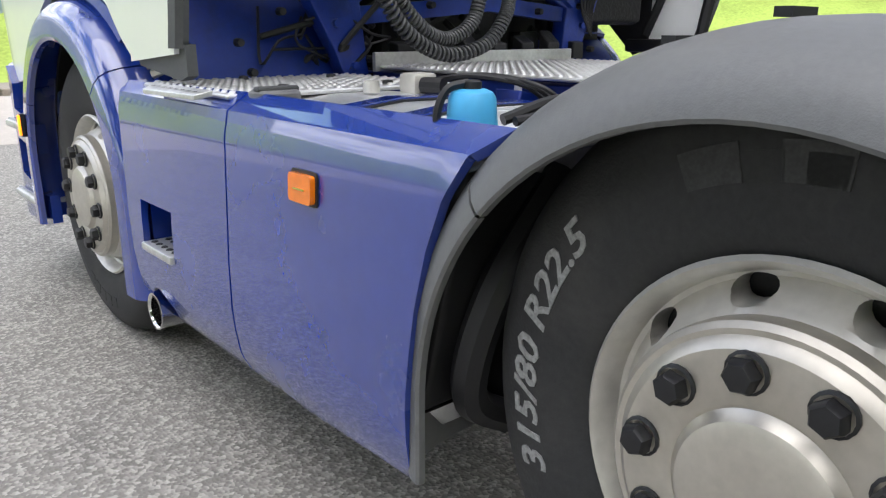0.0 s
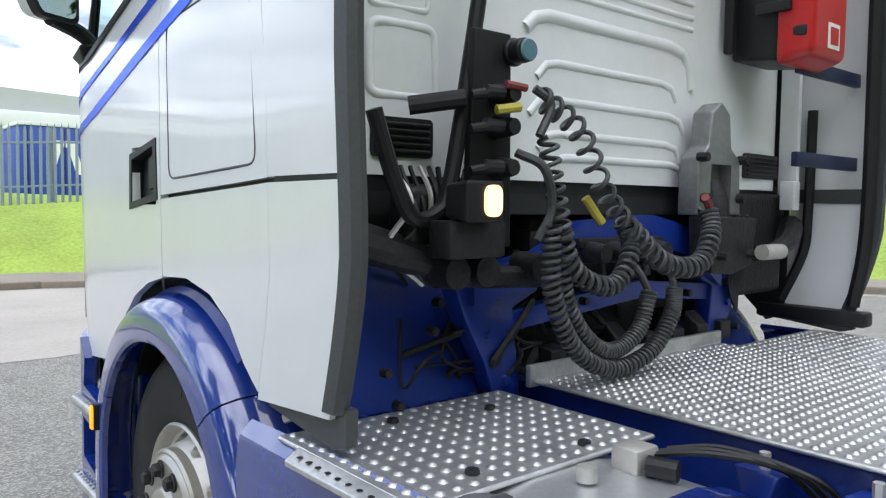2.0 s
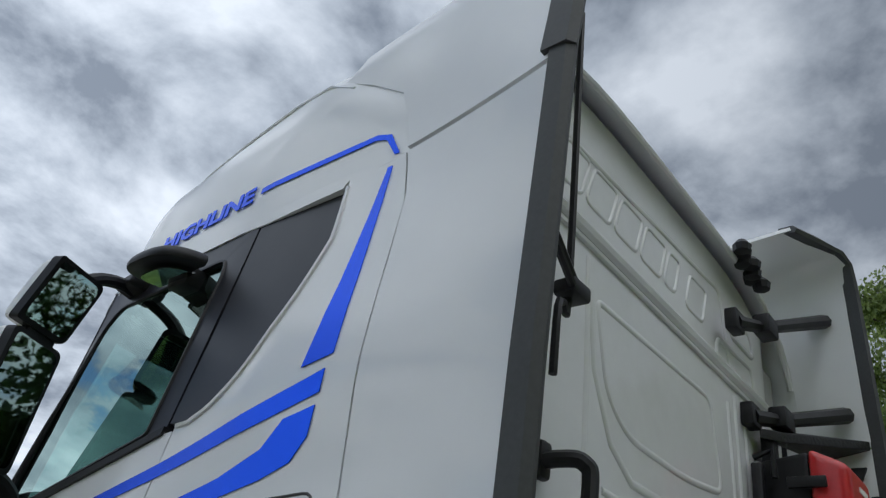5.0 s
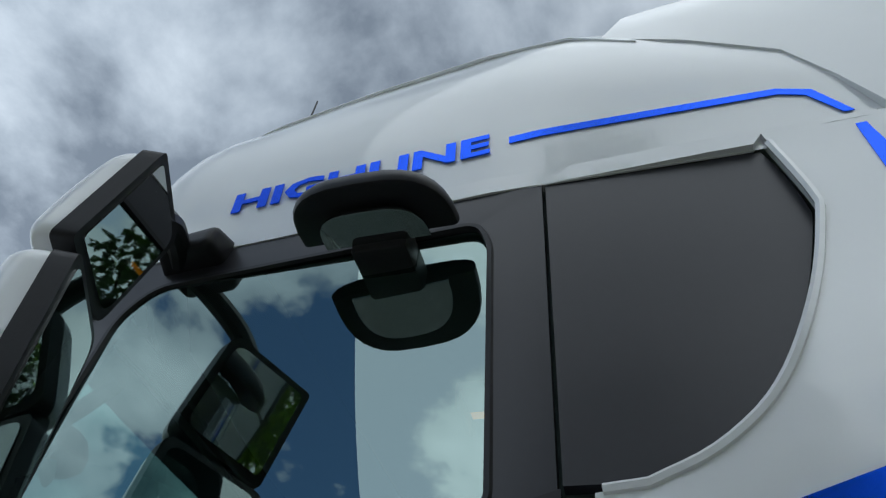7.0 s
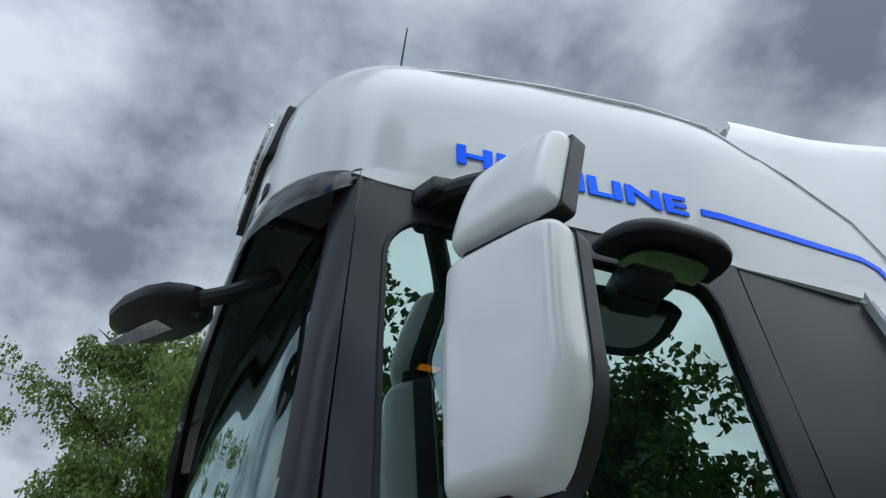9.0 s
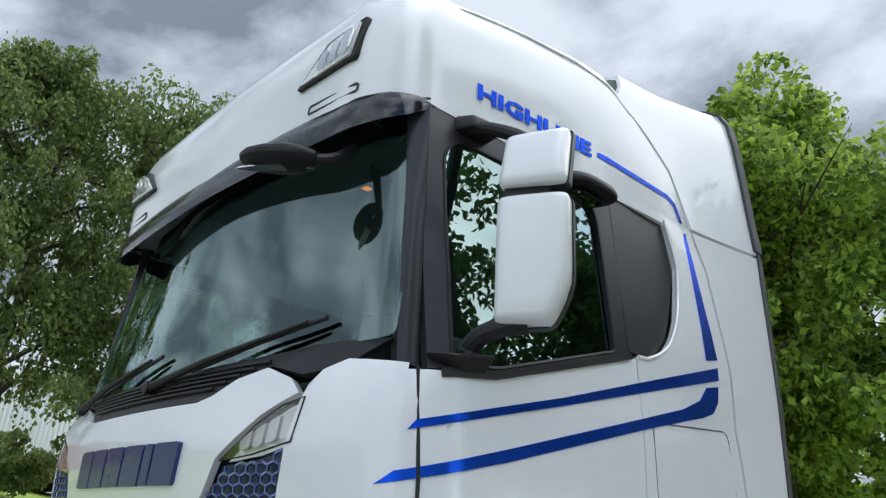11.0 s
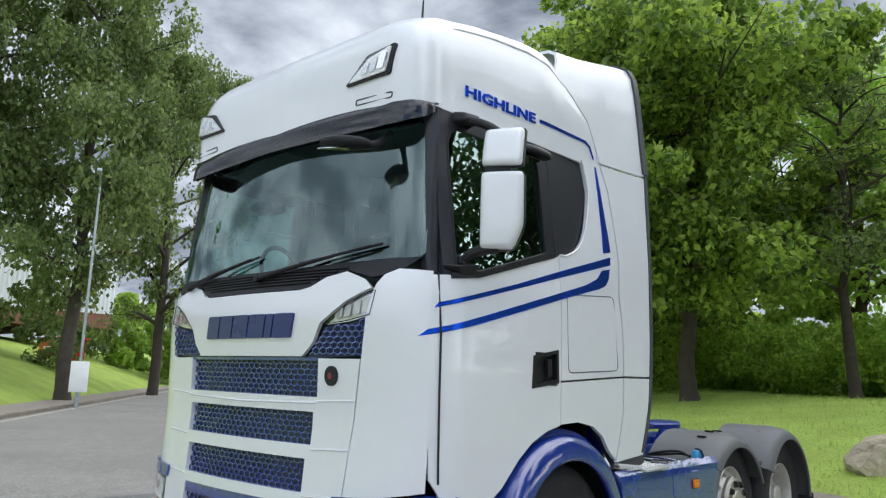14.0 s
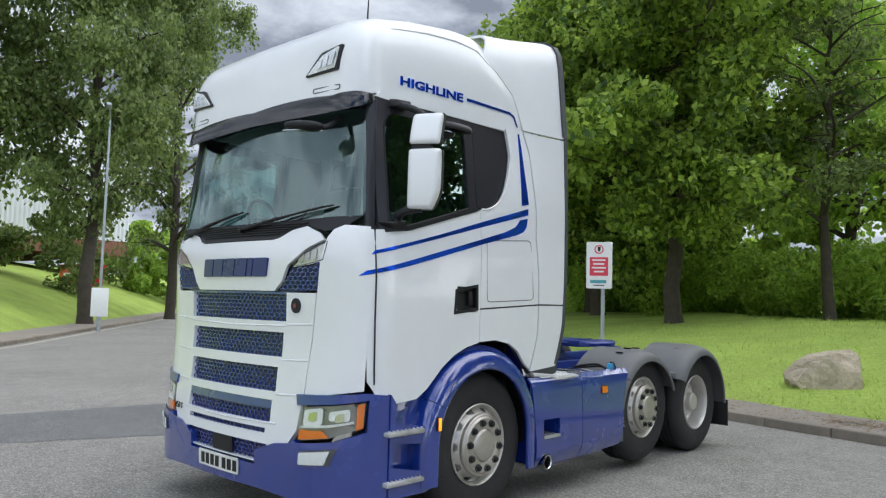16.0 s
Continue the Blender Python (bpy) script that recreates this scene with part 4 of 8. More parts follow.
def pillar():
    """The slim post between the door's seam and the edge of the windscreen, with a raised lip beside the glass."""
    bm = bmesh.new()
    rows = []
    for z in np.linspace(2.06, 2.978, 22):
        a = Vector((-SEAM_X(z) - 0.001, SEAM_Y(z) + 0.004, z))
        b = Vector((-EDGE_X(z), EDGE_Y(z), z))
        side = (b - a).normalized()
        out = Vector((-side.y, side.x, 0)) if side.x > 0 else Vector((side.y, -side.x, 0))
        if out.x > 0:
            out = -out
        ring = [a - out * 0.05, a, a + out * 0.006 + side * 0.012, a.lerp(b, 0.6) + out * 0.010, b + out * 0.008 - side * 0.006, b + side * 0.006, b + side * 0.008 - out * 0.05]
        rows.append([bm.verts.new(p) for p in ring])
    for A, B in zip(rows, rows[1:]):
        for k in range(7):
            bm.faces.new((A[k], A[(k + 1) % 7], B[(k + 1) % 7], B[k]))
    bm.faces.new(rows[0][::-1]); bm.faces.new(rows[-1])
    return bm


both("a_pillar", pillar, BLACK_SATIN, label="black windscreen pillar")
# door frame: black surround with the window opening
FRAME_OUT = [(1.062, 2.055), (1.05, 2.5), (1.038, 2.955), (0.105, 2.955), (0.105, 2.28), (0.83, 2.074)]
WIN = round_poly([(0.985, 2.085), (0.985, 2.5), (0.98, 2.79), (0.92, 2.868), (0.225, 2.868), (0.202, 2.8), (0.192, 2.28), (0.83, 2.09)], [0.02, 0.1, 0.06, 0.05, 0.05, 0.02, 0.02, 0.05])


def frame_bm():
    """The surround as a ring between the outer outline and the opening."""
    bm = bmesh.new()
    n = len(WIN)
    inner = WIN
    c = Vector((sum(p[0] for p in inner) / n, sum(p[1] for p in inner) / n))

    def hit_outer(d):
        best = 9
        for a, b in zip(FRAME_OUT, FRAME_OUT[1:] + FRAME_OUT[:1]):
            a, b = Vector(a), Vector(b)
            e = b - a
            den = d.x * e.y - d.y * e.x
            if abs(den) < 1e-9:
                continue
            t = ((a.x - c.x) * e.y - (a.y - c.y) * e.x) / den
            u = ((a.x - c.x) * d.y - (a.y - c.y) * d.x) / den
            if t > 0 and -1e-6 <= u <= 1 + 1e-6:
                best = min(best, t)
        return c + d * best

    dirs = [(Vector(p) - c).normalized() for p in inner] + [(Vector(p) - c).normalized() for p in FRAME_OUT]
    dirs.sort(key=lambda d: math.atan2(d.y, d.x))

    def hit_inner(d):
        best = 9
        for a, b in zip(inner, inner[1:] + inner[:1]):
            a, b = Vector(a), Vector(b)
            e = b - a
            den = d.x * e.y - d.y * e.x
            if abs(den) < 1e-9:
                continue
            t = ((a.x - c.x) * e.y - (a.y - c.y) * e.x) / den
            u = ((a.x - c.x) * d.y - (a.y - c.y) * d.x) / den
            if t > 0 and -1e-6 <= u <= 1 + 1e-6:
                best = min(best, t)
        return c + d * best

    rows = []
    for d in dirs:
        i, o = hit_inner(d), hit_outer(d)
        m = i.lerp(o, 0.5)
        rows.append([bm.verts.new(cab_side(q.x, q.y, k)) for q, k in ((i, -0.02), (i, -0.004), (m, -0.002), (o, -0.002), (o, -0.025))])
    for a, b in zip(rows, rows[1:] + rows[:1]):
        for k in range(4):
            bm.faces.new((a[k], a[k + 1], b[k + 1], b[k]))
    return bm


both("door_window_frame", frame_bm, BLACK_SATIN, label="black door window surround")
for g in both("door_window", lambda: panel(shrink(WIN, -0.01), door_glass, 0, 0.08), GLASS, label="tinted door window", keep=True):
    g.visible_shadow = False
both("window_seal", lambda: outline_groove(WIN, cab_side, 0.007, -0.004), BLACK)
QUARTER = [(0.098, 2.955), (-0.29, 2.955)] + [(y + 0.008, z + 0.006) for y, z in SURROUND[-4::-1]] + [(0.098, 2.30)]
both("quarter_panel", lambda: panel(QUARTER, lambda y, z: cab_side(y, z, -0.004, True), 0.02, 0.08), BLACK_SATIN, label="black blanked rear side window")
both("window_lip", lambda: tube([cab_side(y, z, 0.0) for y, z in [(0.05, 2.288)] + SURROUND[:-1]], 0.008, 6), WHITE)
both("sill_strip", lambda: panel([(1.03, 2.035), (1.03, 2.062), (0.83, 2.083), (0.10, 2.290), (0.10, 2.268), (0.83, 2.058)], surf(cab_side, 0.008), 0.02, 0.08), BLACK, label="black window sill strip")
both("upper_body_strip", lambda: panel([(1.06, 2.957), (1.0, 3.0), (-0.50, 3.0), (-0.49, 2.985), (-0.30, 2.985), (-0.28, 2.957)], surf(cab_side, 0.0), 0.02, 0.1), WHITE)


# ---- corner panels and front ----
both("corner_panel", lambda: panel([(0.345, 2.065), (0.335, 1.5), (0.325, 1.0), (0.5, 0.985), (0.8, 0.958), (0.924, 0.952), (0.908, 1.2), (0.852, 1.63), (0.818, 1.83), (0.784, 1.96), (0.76, 2.0), (0.72, 2.045), (0.62, 2.075)], surf(cab_corner, 0.0), 0.025, 0.06), WHITE, label="white front corner panel")


def sym(half):
    """An outline of the right half, closed by its mirror image."""
    return half + [(-x, z) for x, z in half[::-1]]


part("bonnet_panel", panel(sym([(0.50, 1.632), (0.575, 1.70), (0.63, 1.805), (0.80, 1.918), (0.955, 1.978), (0.90, 2.025), (0.75, 2.075), (0.62, 2.05), (0.53, 2.0), (0.45, 1.985)]), surf(cab_front, 0.006), 0.025, 0.06), WHITE, truck, "white front panel below the windscreen")
part("grille_surround", panel(sym([(0.904, 1.622), (0.884, 1.45), (0.857, 1.2), (0.836, 0.955), (0.80, 0.72), (0.63, 0.50), (0.55, 0.47)]), surf(cab_front, 0.004), 0.045, 0.08,
              holes=[(-0.62, 0.62, 1.425, 1.622), (-0.595, 0.595, 1.185, 1.35), (-0.565, 0.565, 0.95, 1.115), (-0.54, 0.54, 0.745, 0.892), (-0.50, 0.50, 0.668, 0.702), (-0.53, 0.53, 0.48, 0.60)]), WHITE, truck, "white slatted grille surround")


def honeycomb(poly_test, x0, x1, z0, z1, out, cw=0.05, ch=0.028, r=0.0048):
    """Bars of a honeycomb inside an outline on the cab's front."""
    bm = bmesh.new()
    rows = int((z1 - z0) / ch) + 1
    cols = int((x1 - x0) / cw) + 1
    for j in range(rows + 1):
        z = z0 + j * ch
        sh = 0.5 * (j % 2)
        for i in range(cols + 1):
            x = x0 + (i + sh) * cw
            a, b, c = (x - cw / 2, z + ch * 0.17), (x, z - ch * 0.17), (x + cw / 2, z + ch * 0.17)
            up = (x + cw / 2, z + ch * 0.83)
            for p, q in ((a, b), (b, c), (c, up)):
                if poly_test(*p) and poly_test(*q):
                    tube([cab_front(*p, out), cab_front(*q, out)], r, 4, bm)
    return bm


def rect_test(x0, x1, z0, z1):
    return lambda x, z: x0 - 0.02 < x < x1 + 0.02 and z0 - 0.02 < z < z1 + 0.02


for hw, z0, z1 in ((0.62, 1.425, 1.622), (0.595, 1.185, 1.35), (0.565, 0.95, 1.115), (0.54, 0.745, 0.892), (0.50, 0.668, 0.702), (0.53, 0.48, 0.60)):
    g = part("grille", panel([(-hw - 0.03, z0 - 0.03), (hw + 0.03, z0 - 0.03), (hw + 0.03, z1 + 0.02), (-hw - 0.03, z1 + 0.02)], surf(cab_front, -0.045), 0.01, 0.15), GRILLE, truck, "dark blue honeycomb grille")
    part("mesh", honeycomb(rect_test(-hw, hw, z0, z1), -hw, hw, z0, z1, -0.022), BLUE, g)
# the blue blade along the top of each lower grille
for hw, z1, h in ((0.63, 1.622, 0.012), (0.54, 0.895, 0.06)):
    part("grille_blade", panel([(-hw, z1 - h), (hw, z1 - h), (hw + 0.03, z1 + 0.004), (-hw - 0.03, z1 + 0.004)], surf(cab_front, -0.002), 0.02, 0.15), BLUE, truck)
# pale creases of the slats beside the grilles
for z, x0, x1 in ((1.405, 0.62, 0.878), (1.385, 0.0, 0.62), (1.165, 0.60, 0.852), (0.935, 0.57, 0.833), (0.73, 0.0, 0.60)):
    for s in (1, -1):
        part("slat_edge", tube([cab_front(s * (x0 + (x1 - x0) * k / 6), z + 0.012 * k / 6, 0.004) for k in range(7)], 0.006, 6), WHITE, truck)

SIDE_GR = [(-0.515, 1.625), (-0.585, 1.70), (-0.635, 1.785), (-0.80, 1.80), (-0.955, 1.828), (-0.925, 1.64), (-0.66, 1.628)]
DRL = [(-0.645, 1.797), (-0.80, 1.90), (-0.90, 1.945), (-0.975, 1.965), (-0.958, 1.842), (-0.80, 1.812)]


def in_poly(poly):
    def test(x, z):
        inside = False
        for (x0, z0), (x1, z1) in zip(poly, poly[1:] + poly[:1]):
            if (z0 > z) != (z1 > z) and x < (x1 - x0) * (z - z0) / (z1 - z0) + x0:
                inside = not inside
        return inside
    return test


for side in (0, 1):
    mk = (lambda b: mirror_x(b)) if side else (lambda b: b)
    g = part("side_grille", mk(panel(SIDE_GR, surf(cab_front, -0.02), 0.012, 0.08)), GRILLE, truck, "dark blue honeycomb grille under the upper lamp")
    part("mesh", mk(honeycomb(in_poly(SIDE_GR), -0.97, -0.5, 1.62, 1.84, -0.006)), BLUE, g)
    d = part("upper_lamp", mk(panel(DRL, surf(cab_front, -0.03), 0.012, 0.08)), REFLECTOR, truck, "clear upper running lamp")
    for k in range(4):
        x = -0.72 - k * 0.06
        part("lamp_cell", mk(prism(round_poly([(x, 1.825 + k * 0.008), (x, 1.868 + k * 0.018), (x - 0.045, 1.885 + k * 0.018), (x - 0.045, 1.832 + k * 0.008)], 0.012), sx(cab_front, -0.02), 0.01)), SILVER, d)
    part("lens", mk(panel(DRL, surf(cab_front, 0.003), 0.004, 0.08)), LENS, d)
    part("lamp_edge", mk(outline_groove(DRL, cab_front, 0.003, 0.002)), BLACK, d)
    # headlamp in the bumper corner
    HL = [(0.945, 0.875), (0.945, 0.66), (0.62, 0.695), (0.30, 0.765), (0.29, 0.925), (0.6, 0.90)]
    hl = part("headlamp", mk(panel(HL, surf(cab_corner, -0.02), 0.012, 0.07)), LAMP_BOWL, truck, "clear headlamp with amber turn signal")
    for s0, s1 in ((0.90, 0.70), (0.64, 0.44)):
        part("lamp_chamber", mk(panel(round_poly([(s0, 0.862), (s0, 0.755 + 0.05 * (s0 < 0.8)), (s1, 0.775 + 0.03 * (s0 < 0.8)), (s1, 0.885)], 0.03), surf(cab_corner, 0.002), 0.01, 0.04)), REFLECTOR, hl)
        part("projector", mk(panel(round_poly([(s0 - 0.06, 0.845), (s0 - 0.06, 0.795), (s1 + 0.05, 0.80), (s1 + 0.05, 0.862)], 0.022), surf(cab_corner, 0.010), 0.006, 0.04)), CHROME, hl)
    part("daylight_strip", mk(panel([(0.93, 0.745), (0.62, 0.765), (0.40, 0.795), (0.40, 0.81), (0.62, 0.782), (0.93, 0.758)][::-1], surf(cab_corner, 0.008), 0.006, 0.06)), PLATE_WHITE, hl)
    part("turn_signal", mk(panel([(0.935, 0.735), (0.935, 0.67), (0.62, 0.70), (0.70, 0.742), (0.80, 0.735)], surf(cab_corner, 0.006), 0.01, 0.06)), AMBER, hl, "amber turn signal strip")
    part("turn_signal", mk(panel([(0.375, 0.915), (0.38, 0.75), (0.315, 0.765), (0.305, 0.92)], surf(cab_corner, 0.006), 0.01, 0.06)), AMBER, hl)
    part("lens", mk(panel(HL, surf(cab_corner, 0.014), 0.004, 0.07)), LENS, hl)
    # bumper corner with the fog lamp, and the cab step well
    bc = part("bumper_corner", mk(panel([(1.0, 0.955), (0.975, 0.887), (0.6, 0.912), (0.27, 0.942), (0.275, 0.742), (0.6, 0.675), (0.975, 0.645), (1.16, 0.62), (1.36, 0.55), (1.36, 0.30), (0.9, 0.275), (0.3, 0.275), (0.05, 0.31), (0.05, 0.97), (0.3, 0.985), (0.9, 0.962), (1.0, 0.955)][:-1], surf(cab_corner, 0.02), 0.05, 0.07)), BLUE, truck, "royal blue bumper corner")
    fg = part("fog_lamp", mk(panel(round_poly([(0.885, 0.605), (0.895, 0.512), (0.60, 0.53), (0.53, 0.64)], 0.01), surf(cab_corner, 0.024), 0.01, 0.06)), TRIM, truck, "clear fog lamp in the blue bumper")
    part("reflector", mk(panel(round_poly([(0.875, 0.597), (0.885, 0.52), (0.64, 0.535), (0.59, 0.625)], 0.01), surf(cab_corner, 0.040), 0.006, 0.06)), REFLECTOR, fg)
    part("lens", mk(panel(round_poly([(0.885, 0.605), (0.895, 0.512), (0.60, 0.53), (0.53, 0.64)], 0.01), surf(cab_corner, 0.046), 0.003, 0.06)), LENS, fg)
    part("step_well", mk(box(-1.2, -1.15, 0.55, 1.05, 0.32, 0.98, 0.01)), BLUE, truck)
    part("bumper_flank", mk(panel([(0.96, 0.30), (0.96, 0.975), (0.90, 0.90), (0.92, 0.79), (0.66, 0.745), (0.60, 0.745), (0.60, 0.62), (0.93, 0.66), (0.93, 0.50), (0.62, 0.44), (0.52, 0.45), (0.52, 0.33), (0.62, 0.30)], surf(cab_side, 0.032), 0.04, 0.07)), BLUE, truck, "royal blue cab step panel")
    for z in (0.725, 0.405):
        st = part("cab_step", mk(box(-1.325, -1.16, 0.66, 1.0, z - 0.02, z + 0.012, 0.01)), TREAD, truck, "perforated metal cab step")
        bm = bmesh.new()
        for i in range(9):
            for j in range(4):
                lathe([(0.010, 0.0), (0.007, 0.010), (0.0, 0.011)], (-1.305 + j * 0.036, 0.685 + i * 0.037, z + 0.011), "z", 6, bm)
        part("studs", mk(bm), TREAD, st)
    part("cab_underside", mk(box(-1.18, -0.6, 0.55, 1.15, 0.9, 0.98)), BLACK, truck)

part("bumper", panel(sym([(0.97, 0.30), (0.97, 0.545), (0.82, 0.62), (0.77, 0.66), (0.66, 0.52), (0.55, 0.455), (0.3, 0.435)][0:1] + [(0.97, 0.56), (0.80, 0.665), (0.66, 0.515), (0.56, 0.455)]), surf(cab_front, 0.022), 0.05, 0.08), BLUE, truck, "royal blue front bumper")
plate = part("number_plate", panel(round_poly([(-0.26, 0.355), (0.26, 0.355), (0.26, 0.466), (-0.26, 0.466)], 0.01), surf(cab_front, 0.036), 0.008, 0.1), PLATE_WHITE, truck, "white number plate with blanked characters")
for k in range(7):
    x = 0.215 - k * 0.066 - (0.022 if k > 3 else 0)
    part("plate_bar", prism([(x, 0.373), (x - 0.045, 0.373), (x - 0.045, 0.448), (x, 0.448)], sx(cab_front, 0.037), 0.003), BLACK, plate)
part("radar_cover", panel(round_poly([(-0.13, 0.475), (0.13, 0.475), (0.13, 0.60), (-0.13, 0.60)], 0.012), surf(cab_front, -0.005), 0.02, 0.1), BLACK, truck, "black sensor cover in the lower grille")
# model figures beside the grille
part("model_badge", letters("450 S", 0.065, 0.004, lambda u, v, d: cab_front(0.80 - u, 0.70 + v, 0.005 + d)), BLACK, truck, "small grey model figures")
# maker's wordmark, drawn as plain slanted blocks
x0 = 0.405
for wd in (0.132, 0.132, 0.146, 0.144, 0.058, 0.150):
    blk = round_poly([(x0, 1.730), (x0 - wd, 1.730), (x0 - wd - 0.026, 1.862), (x0 - 0.026, 1.862)], 0.014, 3)
    part("wordmark_block", prism(blk, sx(cab_front, 0.004), 0.016), NAVY, truck, "navy raised block of the front wordmark")
    x0 -= wd + 0.012
em = part("emblem", prism([(-0.72 + 0.04 * math.sin(a), 1.535 + 0.05 * math.cos(a)) for a in np.linspace(0, 2 * math.pi, 22)[:-1]], sx(cab_front, 0.004), 0.014), SOOT, truck, "small round dark badge")
part("badge_face", prism([(-0.72 + 0.013 * math.sin(a), 1.535 + 0.017 * math.cos(a)) for a in np.linspace(0, 2 * math.pi, 18)[:-1]], sx(cab_front, 0.018), 0.004), REDRUB, em)

# cowl and wipers under the windscreen
part("cowl", panel(sym([(0.45, 1.992), (0.53, 2.008), (0.62, 2.058), (0.75, 2.082), (0.93, 2.035), (1.06, 2.055), (1.15, 2.14), (0.6, 2.125), (0.3, 2.12)]), surf(cab_front, -0.004), 0.02, 0.06), BLACK, truck, "black plastic cowl under the windscreen")
for k in range(5):
    part("cowl_rib", tube([cab_front(x, 2.03 + 0.017 * k, 0.004) for x in np.linspace(-0.5 - 0.06 * k, 0.5 + 0.06 * k, 14)], 0.005, 6), BLACK, truck)
for x0, x1 in ((-0.05, -0.88), (0.80, 0.10)):
    wp = part("wiper", tube([cab_front(x0, 2.075, 0.03), cab_front(x0 * 0.55 + x1 * 0.45, 2.135, 0.045), cab_front(x1, 2.205, 0.03)], [0.016, 0.011, 0.006], 8), BLACK, truck, "black windscreen wiper")
    part("blade", tube([cab_front(x0 * 0.72 + x1 * 0.28, 2.115, 0.012), cab_front(x0 * 0.3 + x1 * 0.7, 2.175, 0.014), cab_front(x1 - 0.06, 2.215, 0.012)], 0.008, 6), BLACK, wp)
    part("pivot", lathe([(0.0, 0.05), (0.022, 0.045), (0.026, 0.0), (0.026, -0.03)], tuple(cab_front(x0, 2.075, 0.0)), "y", 14), BLACK, wp)

# ---- mirrors ----
def soft_block(corners_front, corners_back, bevel):
    bm = bmesh.new()
    A = [bm.verts.new(p) for p in corners_front]
    B = [bm.verts.new(p) for p in corners_back]
    bm.faces.new(A); bm.faces.new(B[::-1])
    n = len(A)
    for i in range(n):
        bm.faces.new((A[i], B[i], B[(i + 1) % n], A[(i + 1) % n]))
    bmesh.ops.recalc_face_normals(bm, faces=bm.faces[:])
    bmesh.ops.bevel(bm, geom=bm.edges[:], offset=bevel, segments=4, affect="EDGES", profile=0.6)
    return bm


def mirror_section(A, B, depth, back, n=15):
    """Plan of a mirror housing: flat towards the rear, domed to the front."""
    A, B = Vector(A), Vector(B)
    c, h = (A + B) / 2, (B - A).length / 2
    u = (B - A).normalized()
    nn = Vector((u.y, -u.x))
    pts = []
    for k in range(n):
        t = math.pi * k / (n - 1)
        cs, sn = math.cos(t), math.sin(t)
        pts.append(c - u * h * math.copysign(abs(cs) ** 0.42, cs) + nn * depth * sn ** 0.42)
    return [A - nn * back] + pts + [B - nn * back], c


def mirror_taper(z):
    """How much narrower the lower housing is towards its foot."""
    return 0.26 * max(0.0, (2.34 - z) / 0.15) ** 1.6


def mirror_shell(A, B, z0, z1, depth, round_, lean=0.0):
    """The painted housing, with its top and bottom rounded over."""
    bm = bmesh.new()
    rows = []
    ease = [1.0, 0.97, 0.88, 0.72, 0.5, 0.25, 0.0]
    levels = [(z0 + round_ * (1 - e), e) for e in ease] + [(z, 0.0) for z in np.linspace(z0 + round_, z1 - round_, 8)[1:-1]] + [(z1 - round_ * (1 - e), e) for e in ease[::-1]]
    for z, e in levels:
        k = math.sqrt(max(0.0, 1 - e * e))
        f = (z - z0) / (z1 - z0)
        tip = mirror_frame(A, B)[2] * lean * (1 - f)
        pts, c = mirror_section(A, Vector(B).lerp(Vector(A), mirror_taper(z)), depth * (0.86 + 0.14 * math.sin(math.pi * f)) * (0.6 + 0.4 * k), 0.0, 21)
        rows.append([bm.verts.new((*(c + (p - c) * (0.90 + 0.10 * k) + tip), z)) for p in pts])
    for P, Q in zip(rows, rows[1:]):
        for i in range(len(P)):
            j = (i + 1) % len(P)
            bm.faces.new((P[i], P[j], Q[j], Q[i]))
    bm.faces.new(rows[0][::-1]); bm.faces.new(rows[-1])
    bmesh.ops.remove_doubles(bm, verts=bm.verts[:], dist=1e-4)
    return bm


def mirror_frame(A, B):
    A, B = Vector(A), Vector(B)
    u = (B - A).normalized()
    return A, u, Vector((u.y, -u.x)), (B - A).length


def mirror_outline(w, z0, z1, inset):
    """The rim's outline along its width and height."""
    right = [(w * (1 - mirror_taper(z)) - inset, z) for z in np.linspace(z0 + inset, z1 - inset, 9)]
    return round_poly([(inset, z1 - inset), (inset, z0 + inset)] + right, [0.03, 0.03, 0.03] + [0.0] * 7 + [0.03], 4)


def mirror_rim(A, B, z0, z1, back, lean=0.0):
    """The black rim behind the housing."""
    A, u, nn, w = mirror_frame(A, B)
    bm = prism(mirror_outline(w, z0, z1, 0.0), lambda a, z, d: Vector((*(A + u * a + nn * (0.004 - d + lean * (z1 - z) / (z1 - z0))), z)), back)
    bmesh.ops.recalc_face_normals(bm, faces=bm.faces[:])
    return bm


def mirror_glass(A, B, z0, z1, back, lean=0.0):
    A, u, nn, w = mirror_frame(A, B)
    return prism(mirror_outline(w, z0, z1, 0.016), lambda a, z, d: Vector((*(A + u * a - nn * (back + d - lean * (z1 - z) / (z1 - z0))), z)), 0.003)


def pod_loft(pts, wide, tall):
    """A rounded pod along a line of points, with half its width and height at each."""
    P = [Vector(p) for p in pts]
    bm = bmesh.new()
    rows = []
    for i, p in enumerate(P):
        d = (P[min(i + 1, len(P) - 1)] - P[max(i - 1, 0)]).normalized()
        side = d.cross(Vector((0, 0, 1))).normalized()
        up = side.cross(d)
        rows.append([bm.verts.new(p + side * wide[i] * math.copysign(abs(math.cos(t)) ** 0.8, math.cos(t)) + up * tall[i] * math.copysign(abs(math.sin(t)) ** 0.8, math.sin(t))) for t in (2 * math.pi * k / 18 for k in range(18))])
    for A, B in zip(rows, rows[1:]):
        for k in range(18):
            bm.faces.new((A[k], A[(k + 1) % 18], B[(k + 1) % 18], B[k]))
    bm.faces.new(rows[0][::-1]); bm.faces.new(rows[-1])
    return bm


